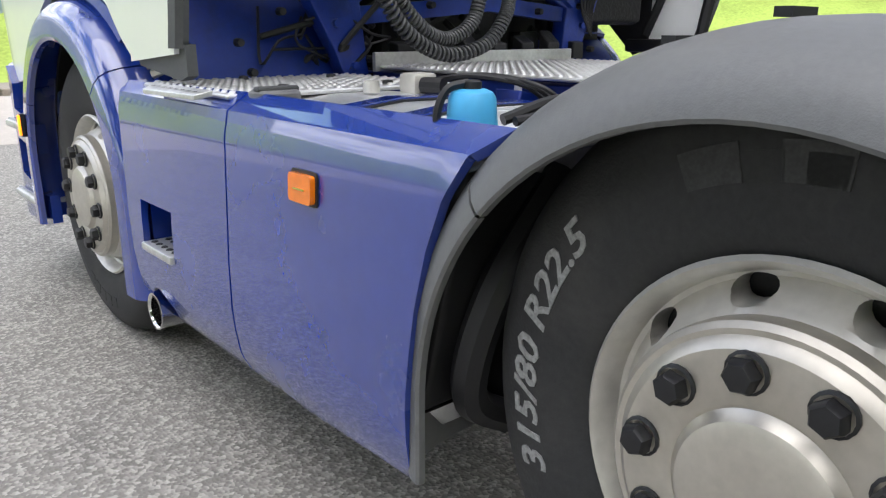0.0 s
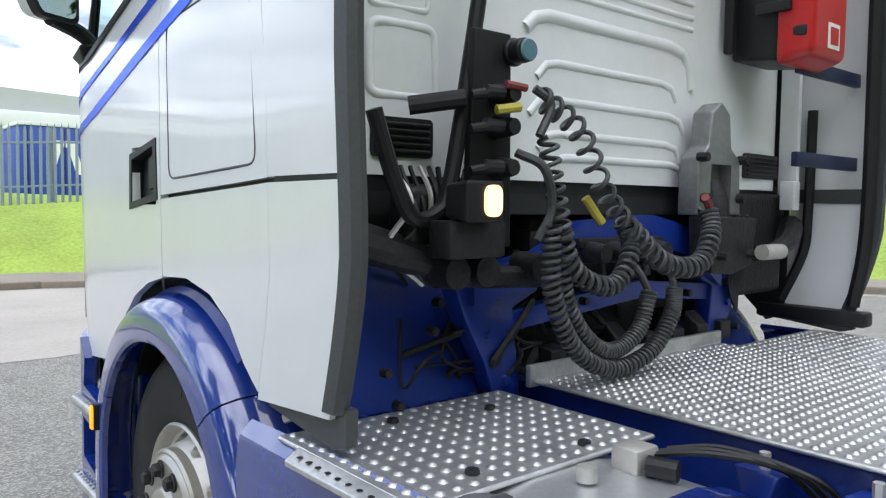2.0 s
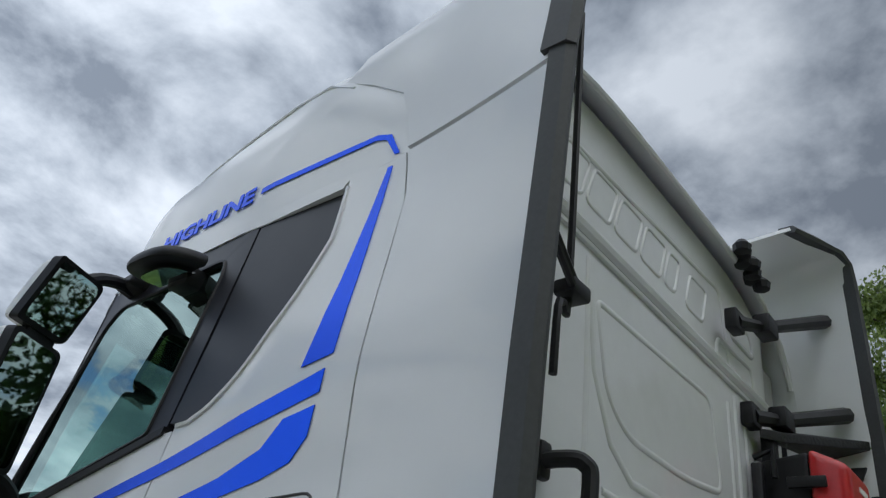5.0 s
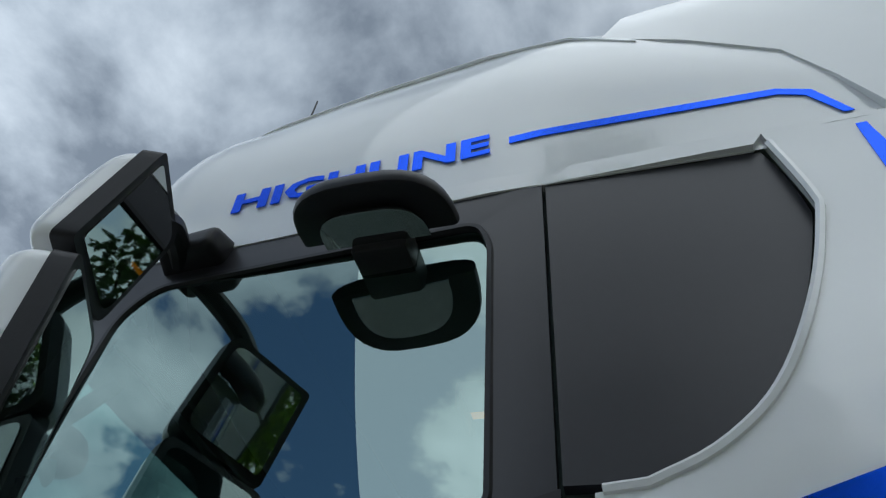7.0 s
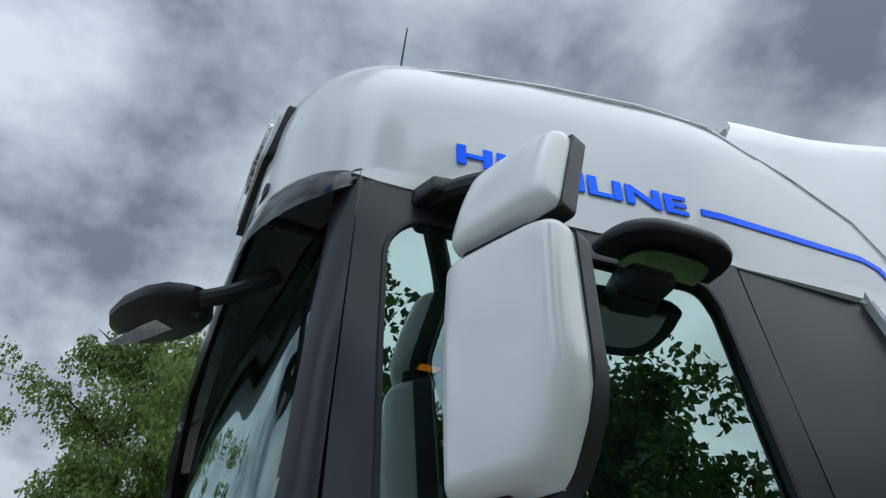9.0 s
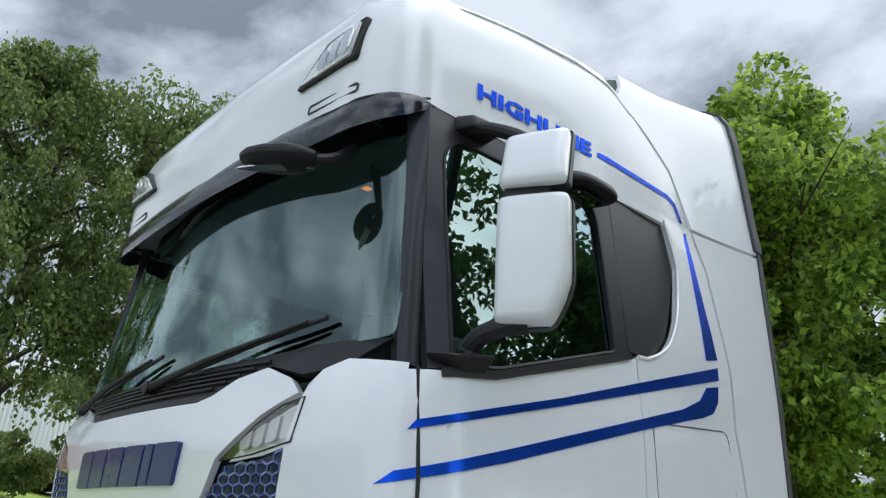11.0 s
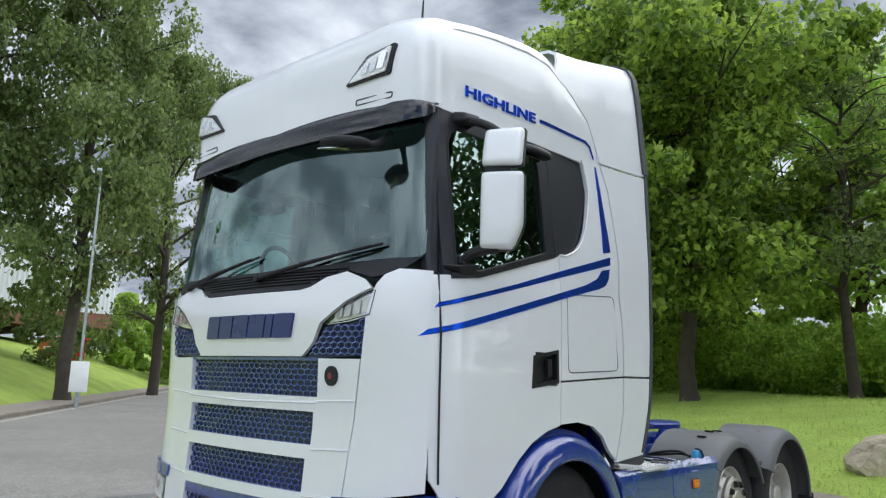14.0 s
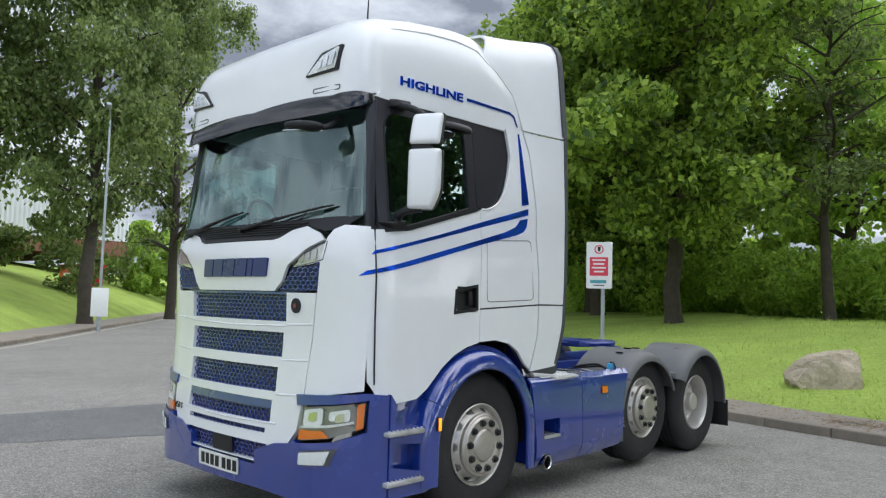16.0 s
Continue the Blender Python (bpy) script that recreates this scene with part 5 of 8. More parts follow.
def pod_outline(k):
    """Plan of the kerb mirror, flat against the cab and rounded outside."""
    pts = []
    for a in np.linspace(0, math.pi, 17):
        c, s_ = math.cos(a), math.sin(a)
        pts.append((-1.235 - 0.145 * k * abs(s_) ** 0.75, 0.400 + 0.150 * k * math.copysign(abs(c) ** 0.65, c)))
    return pts


def mirror_pod():
    bm = bmesh.new()
    rows = []
    for k, z in ((0.93, 2.826), (0.98, 2.830), (1.0, 2.838), (0.99, 2.850), (0.95, 2.862), (0.86, 2.872), (0.66, 2.880), (0.3, 2.884)):
        rows.append([bm.verts.new((x, y, z + 0.022 * (x + 1.235) / 0.145)) for x, y in pod_outline(k)])
    for A, B in zip(rows, rows[1:]):
        for i in range(16):
            bm.faces.new((A[i], A[i + 1], B[i + 1], B[i]))
    bm.faces.new(rows[0]); bm.faces.new(rows[-1])
    return bm


for side in (0, 1):
    mk = (lambda b: mirror_x(b)) if side else (lambda b: b)
    low, high = ((-1.322, 0.880), (-1.517, 0.778)), ((-1.300, 0.822), (-1.492, 0.738))
    mr = part("door_mirror", mk(mirror_shell(*low, 2.192, 2.594, 0.084, 0.028)), WHITE, truck, "white door mirror housing on a black arm")
    part("mirror_back", mk(mirror_rim((-1.318, 0.882), (-1.521, 0.776), 2.188, 2.598, 0.036)), BLACK, mr, "black mirror rim")
    part("mirror_pane", mk(mirror_glass((-1.318, 0.882), (-1.521, 0.776), 2.188, 2.598, 0.032)), MIRROR, mr)
    up = part("wide_angle_mirror", mk(mirror_shell(*high, 2.628, 2.846, 0.064, 0.032, 0.07)), WHITE, truck, "white wide-angle mirror housing")
    part("mirror_back", mk(mirror_rim((-1.296, 0.824), (-1.496, 0.736), 2.624, 2.850, 0.036, 0.07)), BLACK, up, "black mirror rim")
    part("mirror_pane", mk(mirror_glass((-1.296, 0.824), (-1.496, 0.736), 2.624, 2.850, 0.032, 0.07)), MIRROR, up)
    part("mirror_link", mk(soft_block([(-1.350, 0.895, 2.66), (-1.465, 0.830, 2.65), (-1.450, 0.800, 2.65), (-1.335, 0.862, 2.66)], [(-1.350, 0.905, 2.57), (-1.480, 0.835, 2.57), (-1.460, 0.800, 2.57), (-1.335, 0.868, 2.57)], 0.010)), BLACK, up)
    arm = part("mirror_arm", mk(tube(smooth_path([(-1.245, 0.915, 2.09), (-1.245, 0.915, 2.135), (-1.285, 0.91, 2.170), (-1.345, 0.890, 2.190), (-1.405, 0.845, 2.20)], 5), [0.036] * 5 + [0.030] * 16, 10)), BLACK, truck, "black lower mirror arm on the door")
    part("arm_foot", mk(soft_block([(-1.225, 1.085, 2.100), (-1.295, 1.02, 2.095), (-1.305, 0.858, 2.122), (-1.235, 0.850, 2.125)], [(-1.225, 0.985, 2.045), (-1.275, 0.955, 2.045), (-1.285, 0.880, 2.062), (-1.225, 0.872, 2.068)], 0.014)), BLACK, arm)
    part("upper_arm", mk(tube(smooth_path([(-1.16, 0.88, 2.925), (-1.22, 0.85, 2.915), (-1.30, 0.81, 2.880), (-1.36, 0.79, 2.835)], 5), 0.024, 10)), BLACK, arm)
    part("arm_hinge", mk(soft_block([(-1.12, 0.93, 2.970), (-1.205, 0.90, 2.958), (-1.215, 0.775, 2.965), (-1.13, 0.765, 2.980)], [(-1.12, 0.935, 2.905), (-1.215, 0.905, 2.905), (-1.220, 0.785, 2.908), (-1.13, 0.775, 2.905)], 0.018)), BLACK, arm)
    km = part("kerb_mirror", mk(mirror_pod()), BLACK, truck, "black kerb-view mirror above the door window")
    part("mirror_pane", mk(prism(pod_outline(0.66), lambda x, y, d: Vector((x, y, 2.824 - d + 0.022 * (x + 1.235) / 0.145 - 0.016 * (1 - ((y - 0.400) / 0.15) ** 2))), 0.006)), MIRROR, km)
    part("mirror_foot", mk(box(-1.238, -1.16, 0.345, 0.455, 2.79, 2.86, 0.012)), BLACK, km)
FM = [(x + 0.025, y - 0.065, z - 0.008) for x, y, z in ((-0.70, 1.505, 2.752), (-0.71, 1.498, 2.752), (-0.74, 1.478, 2.752), (-0.79, 1.445, 2.750), (-0.85, 1.405, 2.746), (-0.885, 1.382, 2.744), (-0.91, 1.365, 2.744), (-0.925, 1.355, 2.745))]
fm = part("front_mirror", pod_loft(FM, [0.012, 0.042, 0.068, 0.082, 0.082, 0.070, 0.045, 0.025], [0.008, 0.018, 0.026, 0.031, 0.032, 0.030, 0.024, 0.016]), BLACK, truck, "black front blind-spot mirror under the visor")
part("mirror_arm", tube(smooth_path([(-0.88, 1.303, 2.737), (-0.90, 1.27, 2.737), (-0.905, 1.22, 2.765), (-0.90, 1.15, 2.83)], 4), 0.02, 10), BLACK, fm)
FM_SIDE = [Vector((0.56, 0.83)) * w for w in (0.026, 0.048, 0.060, 0.060, 0.044)]
FM_PANE = [Vector(p[:2]) + w for p, w in zip(FM[1:6], FM_SIDE)] + [Vector(p[:2]) - w for p, w in zip(FM[5:0:-1], FM_SIDE[::-1])]
part("mirror_pane", prism([tuple(p) for p in FM_PANE], lambda x, y, d: Vector((x, y, 2.713 - d)), 0.005), MIRROR, fm)

# ---- decals ----
def decal(poly, material, name="stripe", out=0.003, label=""):
    for side in (0, 1):
        bm = panel(poly, surf(cab_side, out), 0.002, 0.05)
        part(name, mirror_x(bm) if side else bm, material, truck, label)


decal([(1.112, 1.882), (1.092, 1.910), (0.512, 2.060), (-0.505, 2.350), (-0.505, 2.297), (0.512, 2.034), (1.08, 1.8906)], DECAL, label="blue vinyl stripe along the door")
decal([(1.172, 1.739), (1.135, 1.775), (0.774, 1.868), (0.06, 2.060), (-0.22, 2.136), (-0.35, 2.190), (-0.405, 2.250), (-0.50, 2.270), (-0.495, 2.205), (-0.455, 2.155), (-0.37, 2.125), (-0.22, 2.090), (0.064, 2.020), (0.774, 1.832)], DECAL, label="blue vinyl stripe along the door")
decal([(-0.42, 2.365), (-0.515, 2.385), (-0.50, 2.62), (-0.485, 2.83), (-0.470, 2.965), (-0.452, 2.965), (-0.450, 2.80), (-0.44, 2.60)], DECAL, label="blue vinyl stripe behind the window")


def roof_side(y, z, out=0.0):
    """A point of the roof's left face."""
    lo, hi = 0.0, 80.0
    ea, eb = roof_bulge(y)
    for _ in range(22):
        m = (lo + hi) / 2
        s = math.sin(radians(m)) ** eb
        if ROOF_Z0 + (ROOF_TOP(y) - ROOF_Z0) * s < z:
            lo = m
        else:
            hi = m
    c = math.cos(radians(lo)) ** ea
    return Vector((-1.187 * c * (1 - 0.05 * min(1, max(0, (y - 0.1) / 0.8))) - out, y, z))


both("roof_stripe", lambda: panel([(0.165, 3.105), (0.165, 3.127), (-0.36, 3.127), (-0.42, 3.105), (-0.47, 3.02), (-0.452, 3.02), (-0.405, 3.09), (-0.36, 3.107)], surf(roof_side, 0.004), 0.002, 0.05), DECAL, label="thin blue vinyl stripe on the roof")
part("roof_lettering", letters("HIGHLINE", 0.1, 0.003, lambda u, v, d: roof_side(0.818 - u, 3.086 + v, 0.003 + d), 1.0, bold=0.0035, fit=(0.612, 0.066)), DECAL, truck, "blue capital lettering on the roof")
part("roof_lettering", letters("HIGHLINE", 0.1, 0.003, lambda u, v, d: (lambda p: Vector((-p.x, p.y, p.z)))(roof_side(0.206 + u, 3.086 + v, 0.003 + d)), 1.0, bold=0.0035, fit=(0.612, 0.066)), DECAL, truck, "blue capital lettering on the roof")

# ---- cab interior ----
part("cab_floor", box(-1.15, 1.15, -0.7, 1.0, 1.5, 1.56), INTERIOR, truck)
part("dashboard", soft_block([(-1.05, 1.14, 2.06), (1.05, 1.14, 2.06), (1.05, 0.75, 2.12), (-1.05, 0.75, 2.12)], [(-1.05, 1.10, 1.6), (1.05, 1.10, 1.6), (1.05, 0.70, 1.6), (-1.05, 0.70, 1.6)], 0.04), INTERIOR, truck, "dark dashboard")
part("cab_lining", box(-1.12, 1.12, -0.66, -0.62, 1.55, 3.3), LINING, truck)
part("cab_ceiling", box(-1.1, 1.1, -0.62, 0.95, 3.28, 3.30), LINING, truck)
for x in (-0.62, 0.62):
    st = part("seat", soft_block([(x - 0.27, 0.45, 1.95), (x + 0.27, 0.45, 1.95), (x + 0.25, -0.08, 1.93), (x - 0.25, -0.08, 1.93)], [(x - 0.27, 0.45, 1.8), (x + 0.27, 0.45, 1.8), (x + 0.25, -0.08, 1.8), (x - 0.25, -0.08, 1.8)], 0.05), SEAT, truck, "dark cloth cab seat")
    part("backrest", soft_block([(x - 0.25, 0.02, 1.93), (x + 0.25, 0.02, 1.93), (x + 0.2, -0.12, 2.62), (x - 0.2, -0.12, 2.62)], [(x - 0.25, -0.12, 1.93), (x + 0.25, -0.12, 1.93), (x + 0.2, -0.24, 2.62), (x - 0.2, -0.24, 2.62)], 0.05), SEAT, st)
    part("headrest", soft_block([(x - 0.14, -0.10, 2.64), (x + 0.14, -0.10, 2.64), (x + 0.12, -0.14, 2.84), (x - 0.12, -0.14, 2.84)], [(x - 0.14, -0.2, 2.64), (x + 0.14, -0.2, 2.64), (x + 0.12, -0.24, 2.84), (x - 0.12, -0.24, 2.84)], 0.03), SEAT, st)
    part("seat_base", box(x - 0.2, x + 0.2, -0.02, 0.4, 1.56, 1.8, 0.02), INTERIOR, st)
sw = part("steering_wheel", tube([(0.62 + 0.22 * math.cos(a), 0.70 + 0.09 * math.sin(a), 2.20 + 0.20 * math.sin(a)) for a in np.linspace(0, 2 * math.pi, 29)[:-1]], 0.016, 8, closed=True), BLACK, truck, "black steering wheel")
part("wheel_hub", soft_block([(0.54, 0.70, 2.14), (0.70, 0.70, 2.14), (0.70, 0.72, 2.26), (0.54, 0.72, 2.26)], [(0.54, 0.76, 2.12), (0.70, 0.76, 2.12), (0.70, 0.78, 2.24), (0.54, 0.78, 2.24)], 0.015), BLACK, sw)
part("wheel_spoke", tube([(0.42, 0.70, 2.20), (0.82, 0.70, 2.20)], 0.014, 8), BLACK, sw)
part("wheel_column", tube([(0.62, 0.74, 2.19), (0.62, 0.92, 1.95)], 0.04, 10), BLACK, sw)

part("roof_aerial", tube([(-0.86, 0.90, 3.55), (-0.857, 0.89, 3.75), (-0.85, 0.875, 3.98)], [0.008, 0.004, 0.003], 6), BLACK, truck, "thin black roof aerial")
il = part("interior_lamp", box(-0.14, 0.06, 0.38, 0.54, 3.25, 3.283, 0.01), LINING, truck, "lit reading lamp in the cab ceiling")
part("bulb_lens", box(0.0, 0.04, 0.41, 0.52, 3.246, 3.25, 0.002), AMBER_LIT, il)
# added lip that screens the glowing lens from the windscreen side
part("lamp_lip", box(-0.14, 0.06, 0.525, 0.54, 3.185, 3.255, 0.004), LINING, il)

# ---- wheels ----
HUB_Z, TYRE_R = 0.535, 0.535
WHEEL_Y = (0.0, -2.585, -3.82)
LIFT = 0.05      # the middle axle is raised clear of the ground


def tyre_bm(o0, width):
    """A tyre whose outer face stands at o0 (outwards is -x)."""
    s = o0
    prof = [(0.29, s + 0.012), (0.305, s + 0.002), (0.34, s - 0.012), (0.42, s - 0.018), (0.47, s - 0.012), (0.50, s + 0.004), (0.522, s + 0.026), (TYRE_R, s + 0.055)]
    n = 5
    for k in range(n):
        a = s + 0.055 + (width - 0.11) * (k + 0.80) / n
        if k < n - 1:
            prof += [(TYRE_R, a), (TYRE_R - 0.014, a + 0.003), (TYRE_R - 0.014, a + 0.014), (TYRE_R, a + 0.017)]
    e = s + width
    prof += [(TYRE_R, e - 0.055), (0.515, e - 0.02), (0.46, e), (0.38, e), (0.305, e - 0.02), (0.28, e - 0.03), (0.28, s + 0.03), (0.29, s + 0.012)]
    return lathe(prof, (0, 0, 0), "x", 72)


def drum(points, at=(0, 0, 0), seg=48):
    return lathe(points, at, "x", seg)


def rim_front():
    body = drum([(0.296, 0.012), (0.302, -0.004), (0.295, -0.011), (0.287, -0.004), (0.279, 0.016), (0.274, 0.034), (0.266, 0.038), (0.250, 0.024), (0.236, -0.004), (0.222, -0.018),
                 (0.214, 0.03), (0.25, 0.075), (0.285, 0.09), (0.296, 0.012)], seg=64)
    cut = bmesh.new()
    for k in range(10):
        a = 2 * math.pi * (k + 0.5) / 10
        g = bmesh.ops.create_cone(cut, cap_ends=True, segments=18, radius1=0.019, radius2=0.019, depth=0.25)["verts"]
        bmesh.ops.scale(cut, vec=(1, 1.75, 1), verts=g)
        bmesh.ops.transform(cut, matrix=Matrix.Rotation(a, 4, "X") @ Matrix.Translation((0.02, 0, 0.253)) @ Matrix.Rotation(math.pi / 2, 4, "Y"), verts=g)
    return cut_away(body, cut)


def hub_face():
    return drum([(0.224, 0.03), (0.229, -0.026), (0.227, -0.040), (0.219, -0.048), (0.211, -0.047), (0.205, -0.054), (0.196, -0.060), (0.128, -0.062), (0.121, -0.058), (0.115, -0.062), (0.108, -0.072), (0.100, -0.075), (0.05, -0.077), (0.0, -0.077)], seg=64)


def nut_at(rad, o, size, depth):
    """One capped wheel nut; six-sided with a domed cap, at the top of the ring."""
    bm = bmesh.new()
    lathe([(size * 1.22, 0.004), (size * 1.22, -0.004), (size * 1.04, -0.006)], (o, 0, rad), "x", 16, bm)
    lathe([(size * 0.98, -0.008), (size * 0.96, -depth * 0.8), (size * 0.78, -depth), (0.0, -depth * 1.06)], (o, 0, rad), "x", 6, bm)
    return bm


def spin(ob, deg):
    ob.matrix_basis = Matrix.Rotation(radians(deg), 4, "X")
    return ob


def wheel_steer(name):
    """Steering-axle wheel: dished out rim, silver hub with ten capped nuts. Built for the left side, about its centre."""
    w = new(name)
    part("tyre", tyre_bm(0.0, 0.31), RUBBER, w)
    part("rim", rim_front(), SILVER, w, "silver steel rim with hand holes")
    part("hub", hub_face(), HUBMAT, w, "silver hub with black capped nuts")
    me = None
    for k in range(10):
        if me is None:
            ob = part("wheel_nut", nut_at(0.168, -0.060, 0.0235, 0.028), BLACK, w)
            me = ob.data
        else:
            ob = new("wheel_nut", me)
            ob.parent = w
        spin(ob, 36 * k - 11)
    part("brake_drum", drum([(0.0, 0.085), (0.276, 0.085), (0.276, 0.25), (0.0, 0.25)]), SOOT, w)
    return w


def wheel_drive(name):
    """Drive-axle wheel: deep dished rim with the hub sunk in it."""
    w = new(name)
    part("tyre", tyre_bm(0.0, 0.29), RUBBER, w)
    part("tyre", tyre_bm(0.33, 0.29), RUBBER, w)
    part("rim", drum([(0.296, 0.012), (0.300, -0.002), (0.291, -0.008), (0.281, 0.004), (0.274, 0.03), (0.268, 0.09), (0.262, 0.15), (0.235, 0.175), (0.16, 0.18), (0.15, 0.182), (0.15, 0.2), (0.28, 0.2), (0.296, 0.012)]), SILVER, w, "pale dished steel rim")
    part("hub", drum([(0.155, 0.19), (0.15, 0.10), (0.14, 0.085), (0.10, 0.08), (0.095, 0.03), (0.085, 0.02), (0.0, 0.018)]), SILVER, w)
    me = None
    for k in range(10):
        if me is None:
            ob = part("wheel_nut", nut_at(0.195, 0.178, 0.02, 0.03), SILVER, w)
            me = ob.data
        else:
            ob = new("wheel_nut", me)
            ob.parent = w
        spin(ob, 36 * k)
    return w


def sidewall_text(text, start, end, w, radius, height):
    """Raised figures round the left sidewall; start and end in degrees from the top, towards the front."""
    def f(u, v, d):
        a = radians(start) - u / radius
        r = radius + v
        return Vector((-0.0145 - d, r * math.sin(a), r * math.cos(a)))
    return part("tyre_lettering", letters(text, 0.066, 0.004, f, 0.98, 0.25, bold=0.0012, fit=(radians(start - end) * radius, height)), TXT_GREY, w, "scuffed white size figures on the tyre")


def sidewall_bar(w, a0, a1, r0, r1, material):
    bm = bmesh.new()
    n = 6
    rows = []
    for k in range(n + 1):
        a = radians(a0 + (a1 - a0) * k / n)
        rows.append([bm.verts.new((-0.0135 - d, r * math.sin(a), r * math.cos(a))) for r, d in ((r0, -0.004), (r0, 0.005), (r1, 0.005), (r1, -0.004))])
    for A, B in zip(rows, rows[1:]):
        for k in range(4):
            bm.faces.new((A[k], A[(k + 1) % 4], B[(k + 1) % 4], B[k]))
    bm.faces.new(rows[0]); bm.faces.new(rows[-1][::-1])
    return part("tyre_mark", bm, material, w)


def place_wheel(w, y, left=True, x=1.205):
    w.parent = truck
    z = HUB_Z + (LIFT if y == WHEEL_Y[1] else 0)
    w.matrix_basis = Matrix.Translation((-x, y, z)) if left else Matrix.Translation((x, y, z)) @ Matrix.Rotation(math.pi, 4, "Z")


front = wheel_steer("front_wheel")
for k in range(7):
    sidewall_bar(front, -58 + k * 9, -52 + k * 9, 0.395, 0.435, RUBBER)
for k in range(5):
    sidewall_bar(front, 150 + k * 9, 156 + k * 9, 0.395, 0.435, RUBBER)
mid = wheel_steer("middle_wheel")
sidewall_text("315/80 R22.5", 113, 49, mid, 0.40, 0.05)
for k, a in enumerate((12, 2, -8, -17, -26, -36)):
    sidewall_bar(mid, a, a - 6.5, 0.392, 0.43, RUBBER)
for a in (24, 6):
    sidewall_bar(mid, a, a - 11, 0.392, 0.442, TYRE_PATCH)
rear = wheel_drive("rear_wheel")
for w, y in ((front, WHEEL_Y[0]), (mid, WHEEL_Y[1]), (rear, WHEEL_Y[2])):
    c = copy_thing(w, Matrix.Identity(4))
    place_wheel(w, y, True, 1.235 if y == 0 else 1.205)
    place_wheel(c, y, False, 1.235 if y == 0 else 1.205)
for y in WHEEL_Y:
    part("axle", tube([(-1.0, y, HUB_Z + (LIFT if y == WHEEL_Y[1] else 0)), (1.0, y, HUB_Z + (LIFT if y == WHEEL_Y[1] else 0))], 0.09, 12), SOOT, truck)

# ---- front wheel arches ----
def arch(prof, y0, z0, a0, a1, seg, lo=None):
    """A fender swept round a wheel: prof gives (x, radius); the angle runs from the rear (0) over the top (90) to the front (180)."""
    bm = bmesh.new()
    rows = []
    for k in range(seg + 1):
        a = radians(a0 + (a1 - a0) * k / seg)
        row = []
        for x, r in prof:
            ey, ez = r, r
            y, z = y0 - ey * math.cos(a), z0 + ez * math.sin(a)
            row.append(bm.verts.new((x, y, z)))
        rows.append(row)
    for A, B in zip(rows, rows[1:]):
        for j in range(len(prof) - 1):
            bm.faces.new((A[j], A[j + 1], B[j + 1], B[j]))
    face_out(bm, (-0.7, y0))
    bmesh.ops.solidify(bm, geom=bm.faces[:], thickness=0.02)
    return bm


def legs(prof, y0, z_hi, z_lo, direction):
    """The straight foot of a fender, carried down from its arch."""
    bm = bmesh.new()
    rows = []
    for z in np.linspace(z_hi, z_lo, 5):
        rows.append([bm.verts.new((x, y0 + direction * r, z)) for x, r in prof])
    for A, B in zip(rows, rows[1:]):
        for j in range(len(prof) - 1):
            bm.faces.new((A[j], A[j + 1], B[j + 1], B[j]))
    face_out(bm, (-0.7, y0))
    bmesh.ops.solidify(bm, geom=bm.faces[:], thickness=0.02)
    return bm


FP = [(-0.85, 0.665), (-1.16, 0.665), (-1.22, 0.662), (-1.27, 0.653), (-1.305, 0.637), (-1.326, 0.615), (-1.336, 0.585), (-1.340, 0.525), (-1.333, 0.513), (-1.315, 0.51)]
ARCH_Y, ARCH_Z = 0.02, 0.585
both("front_fender", lambda: arch(FP, ARCH_Y, ARCH_Z, 42, 150, 30), BLUE, label="royal blue front wheel arch")
both("fender_rear_leg", lambda: arch(FP, ARCH_Y, ARCH_Z, 0, 41.5, 12), BLUE)
both("fender_rear_foot", lambda: legs(FP, ARCH_Y, ARCH_Z, 0.30, -1), BLUE)
both("fender_front_leg", lambda: arch(FP, ARCH_Y, ARCH_Z, 150.5, 180, 8), BLUE)
both("fender_front_foot", lambda: legs(FP, ARCH_Y, ARCH_Z, 0.33, 1), BLUE)
both("wheel_arch_liner", lambda: arch([(-0.55, 0.63), (-1.2, 0.63)], ARCH_Y, ARCH_Z, -10, 190, 24), BLACK)
both("arch_top_cover", lambda: arch([(-0.9, 0.69), (-1.15, 0.69), (-1.225, 0.68), (-1.24, 0.65)], 0.0, ARCH_Z, 52, 132, 16), BLUE_DIRTY)
for side in (0, 1):
    mk = (lambda b: mirror_x(b)) if side else (lambda b: b)
    fl = part("side_repeater", mk(box(-1.358, -1.335, 0.540, 0.572, 0.705, 0.80, 0.006)), BLACK, truck, "lit amber side lamp on the wheel arch")
    part("lens", mk(box(-1.364, -1.352, 0.543, 0.569, 0.710, 0.795, 0.004)), AMBER_LIT, fl)

# ---- side skirt with step and exhaust outlet ----
SKX = lerp_tab([(0.25, 1.245), (0.29, 1.285), (0.35, 1.318), (0.45, 1.334), (0.6, 1.333), (0.93, 1.318), (0.965, 1.305), (0.985, 1.285), (0.999, 1.25)])


def skirt_at(y, z, out=0.0):
    return Vector((-SKX(z) - out, y, z))


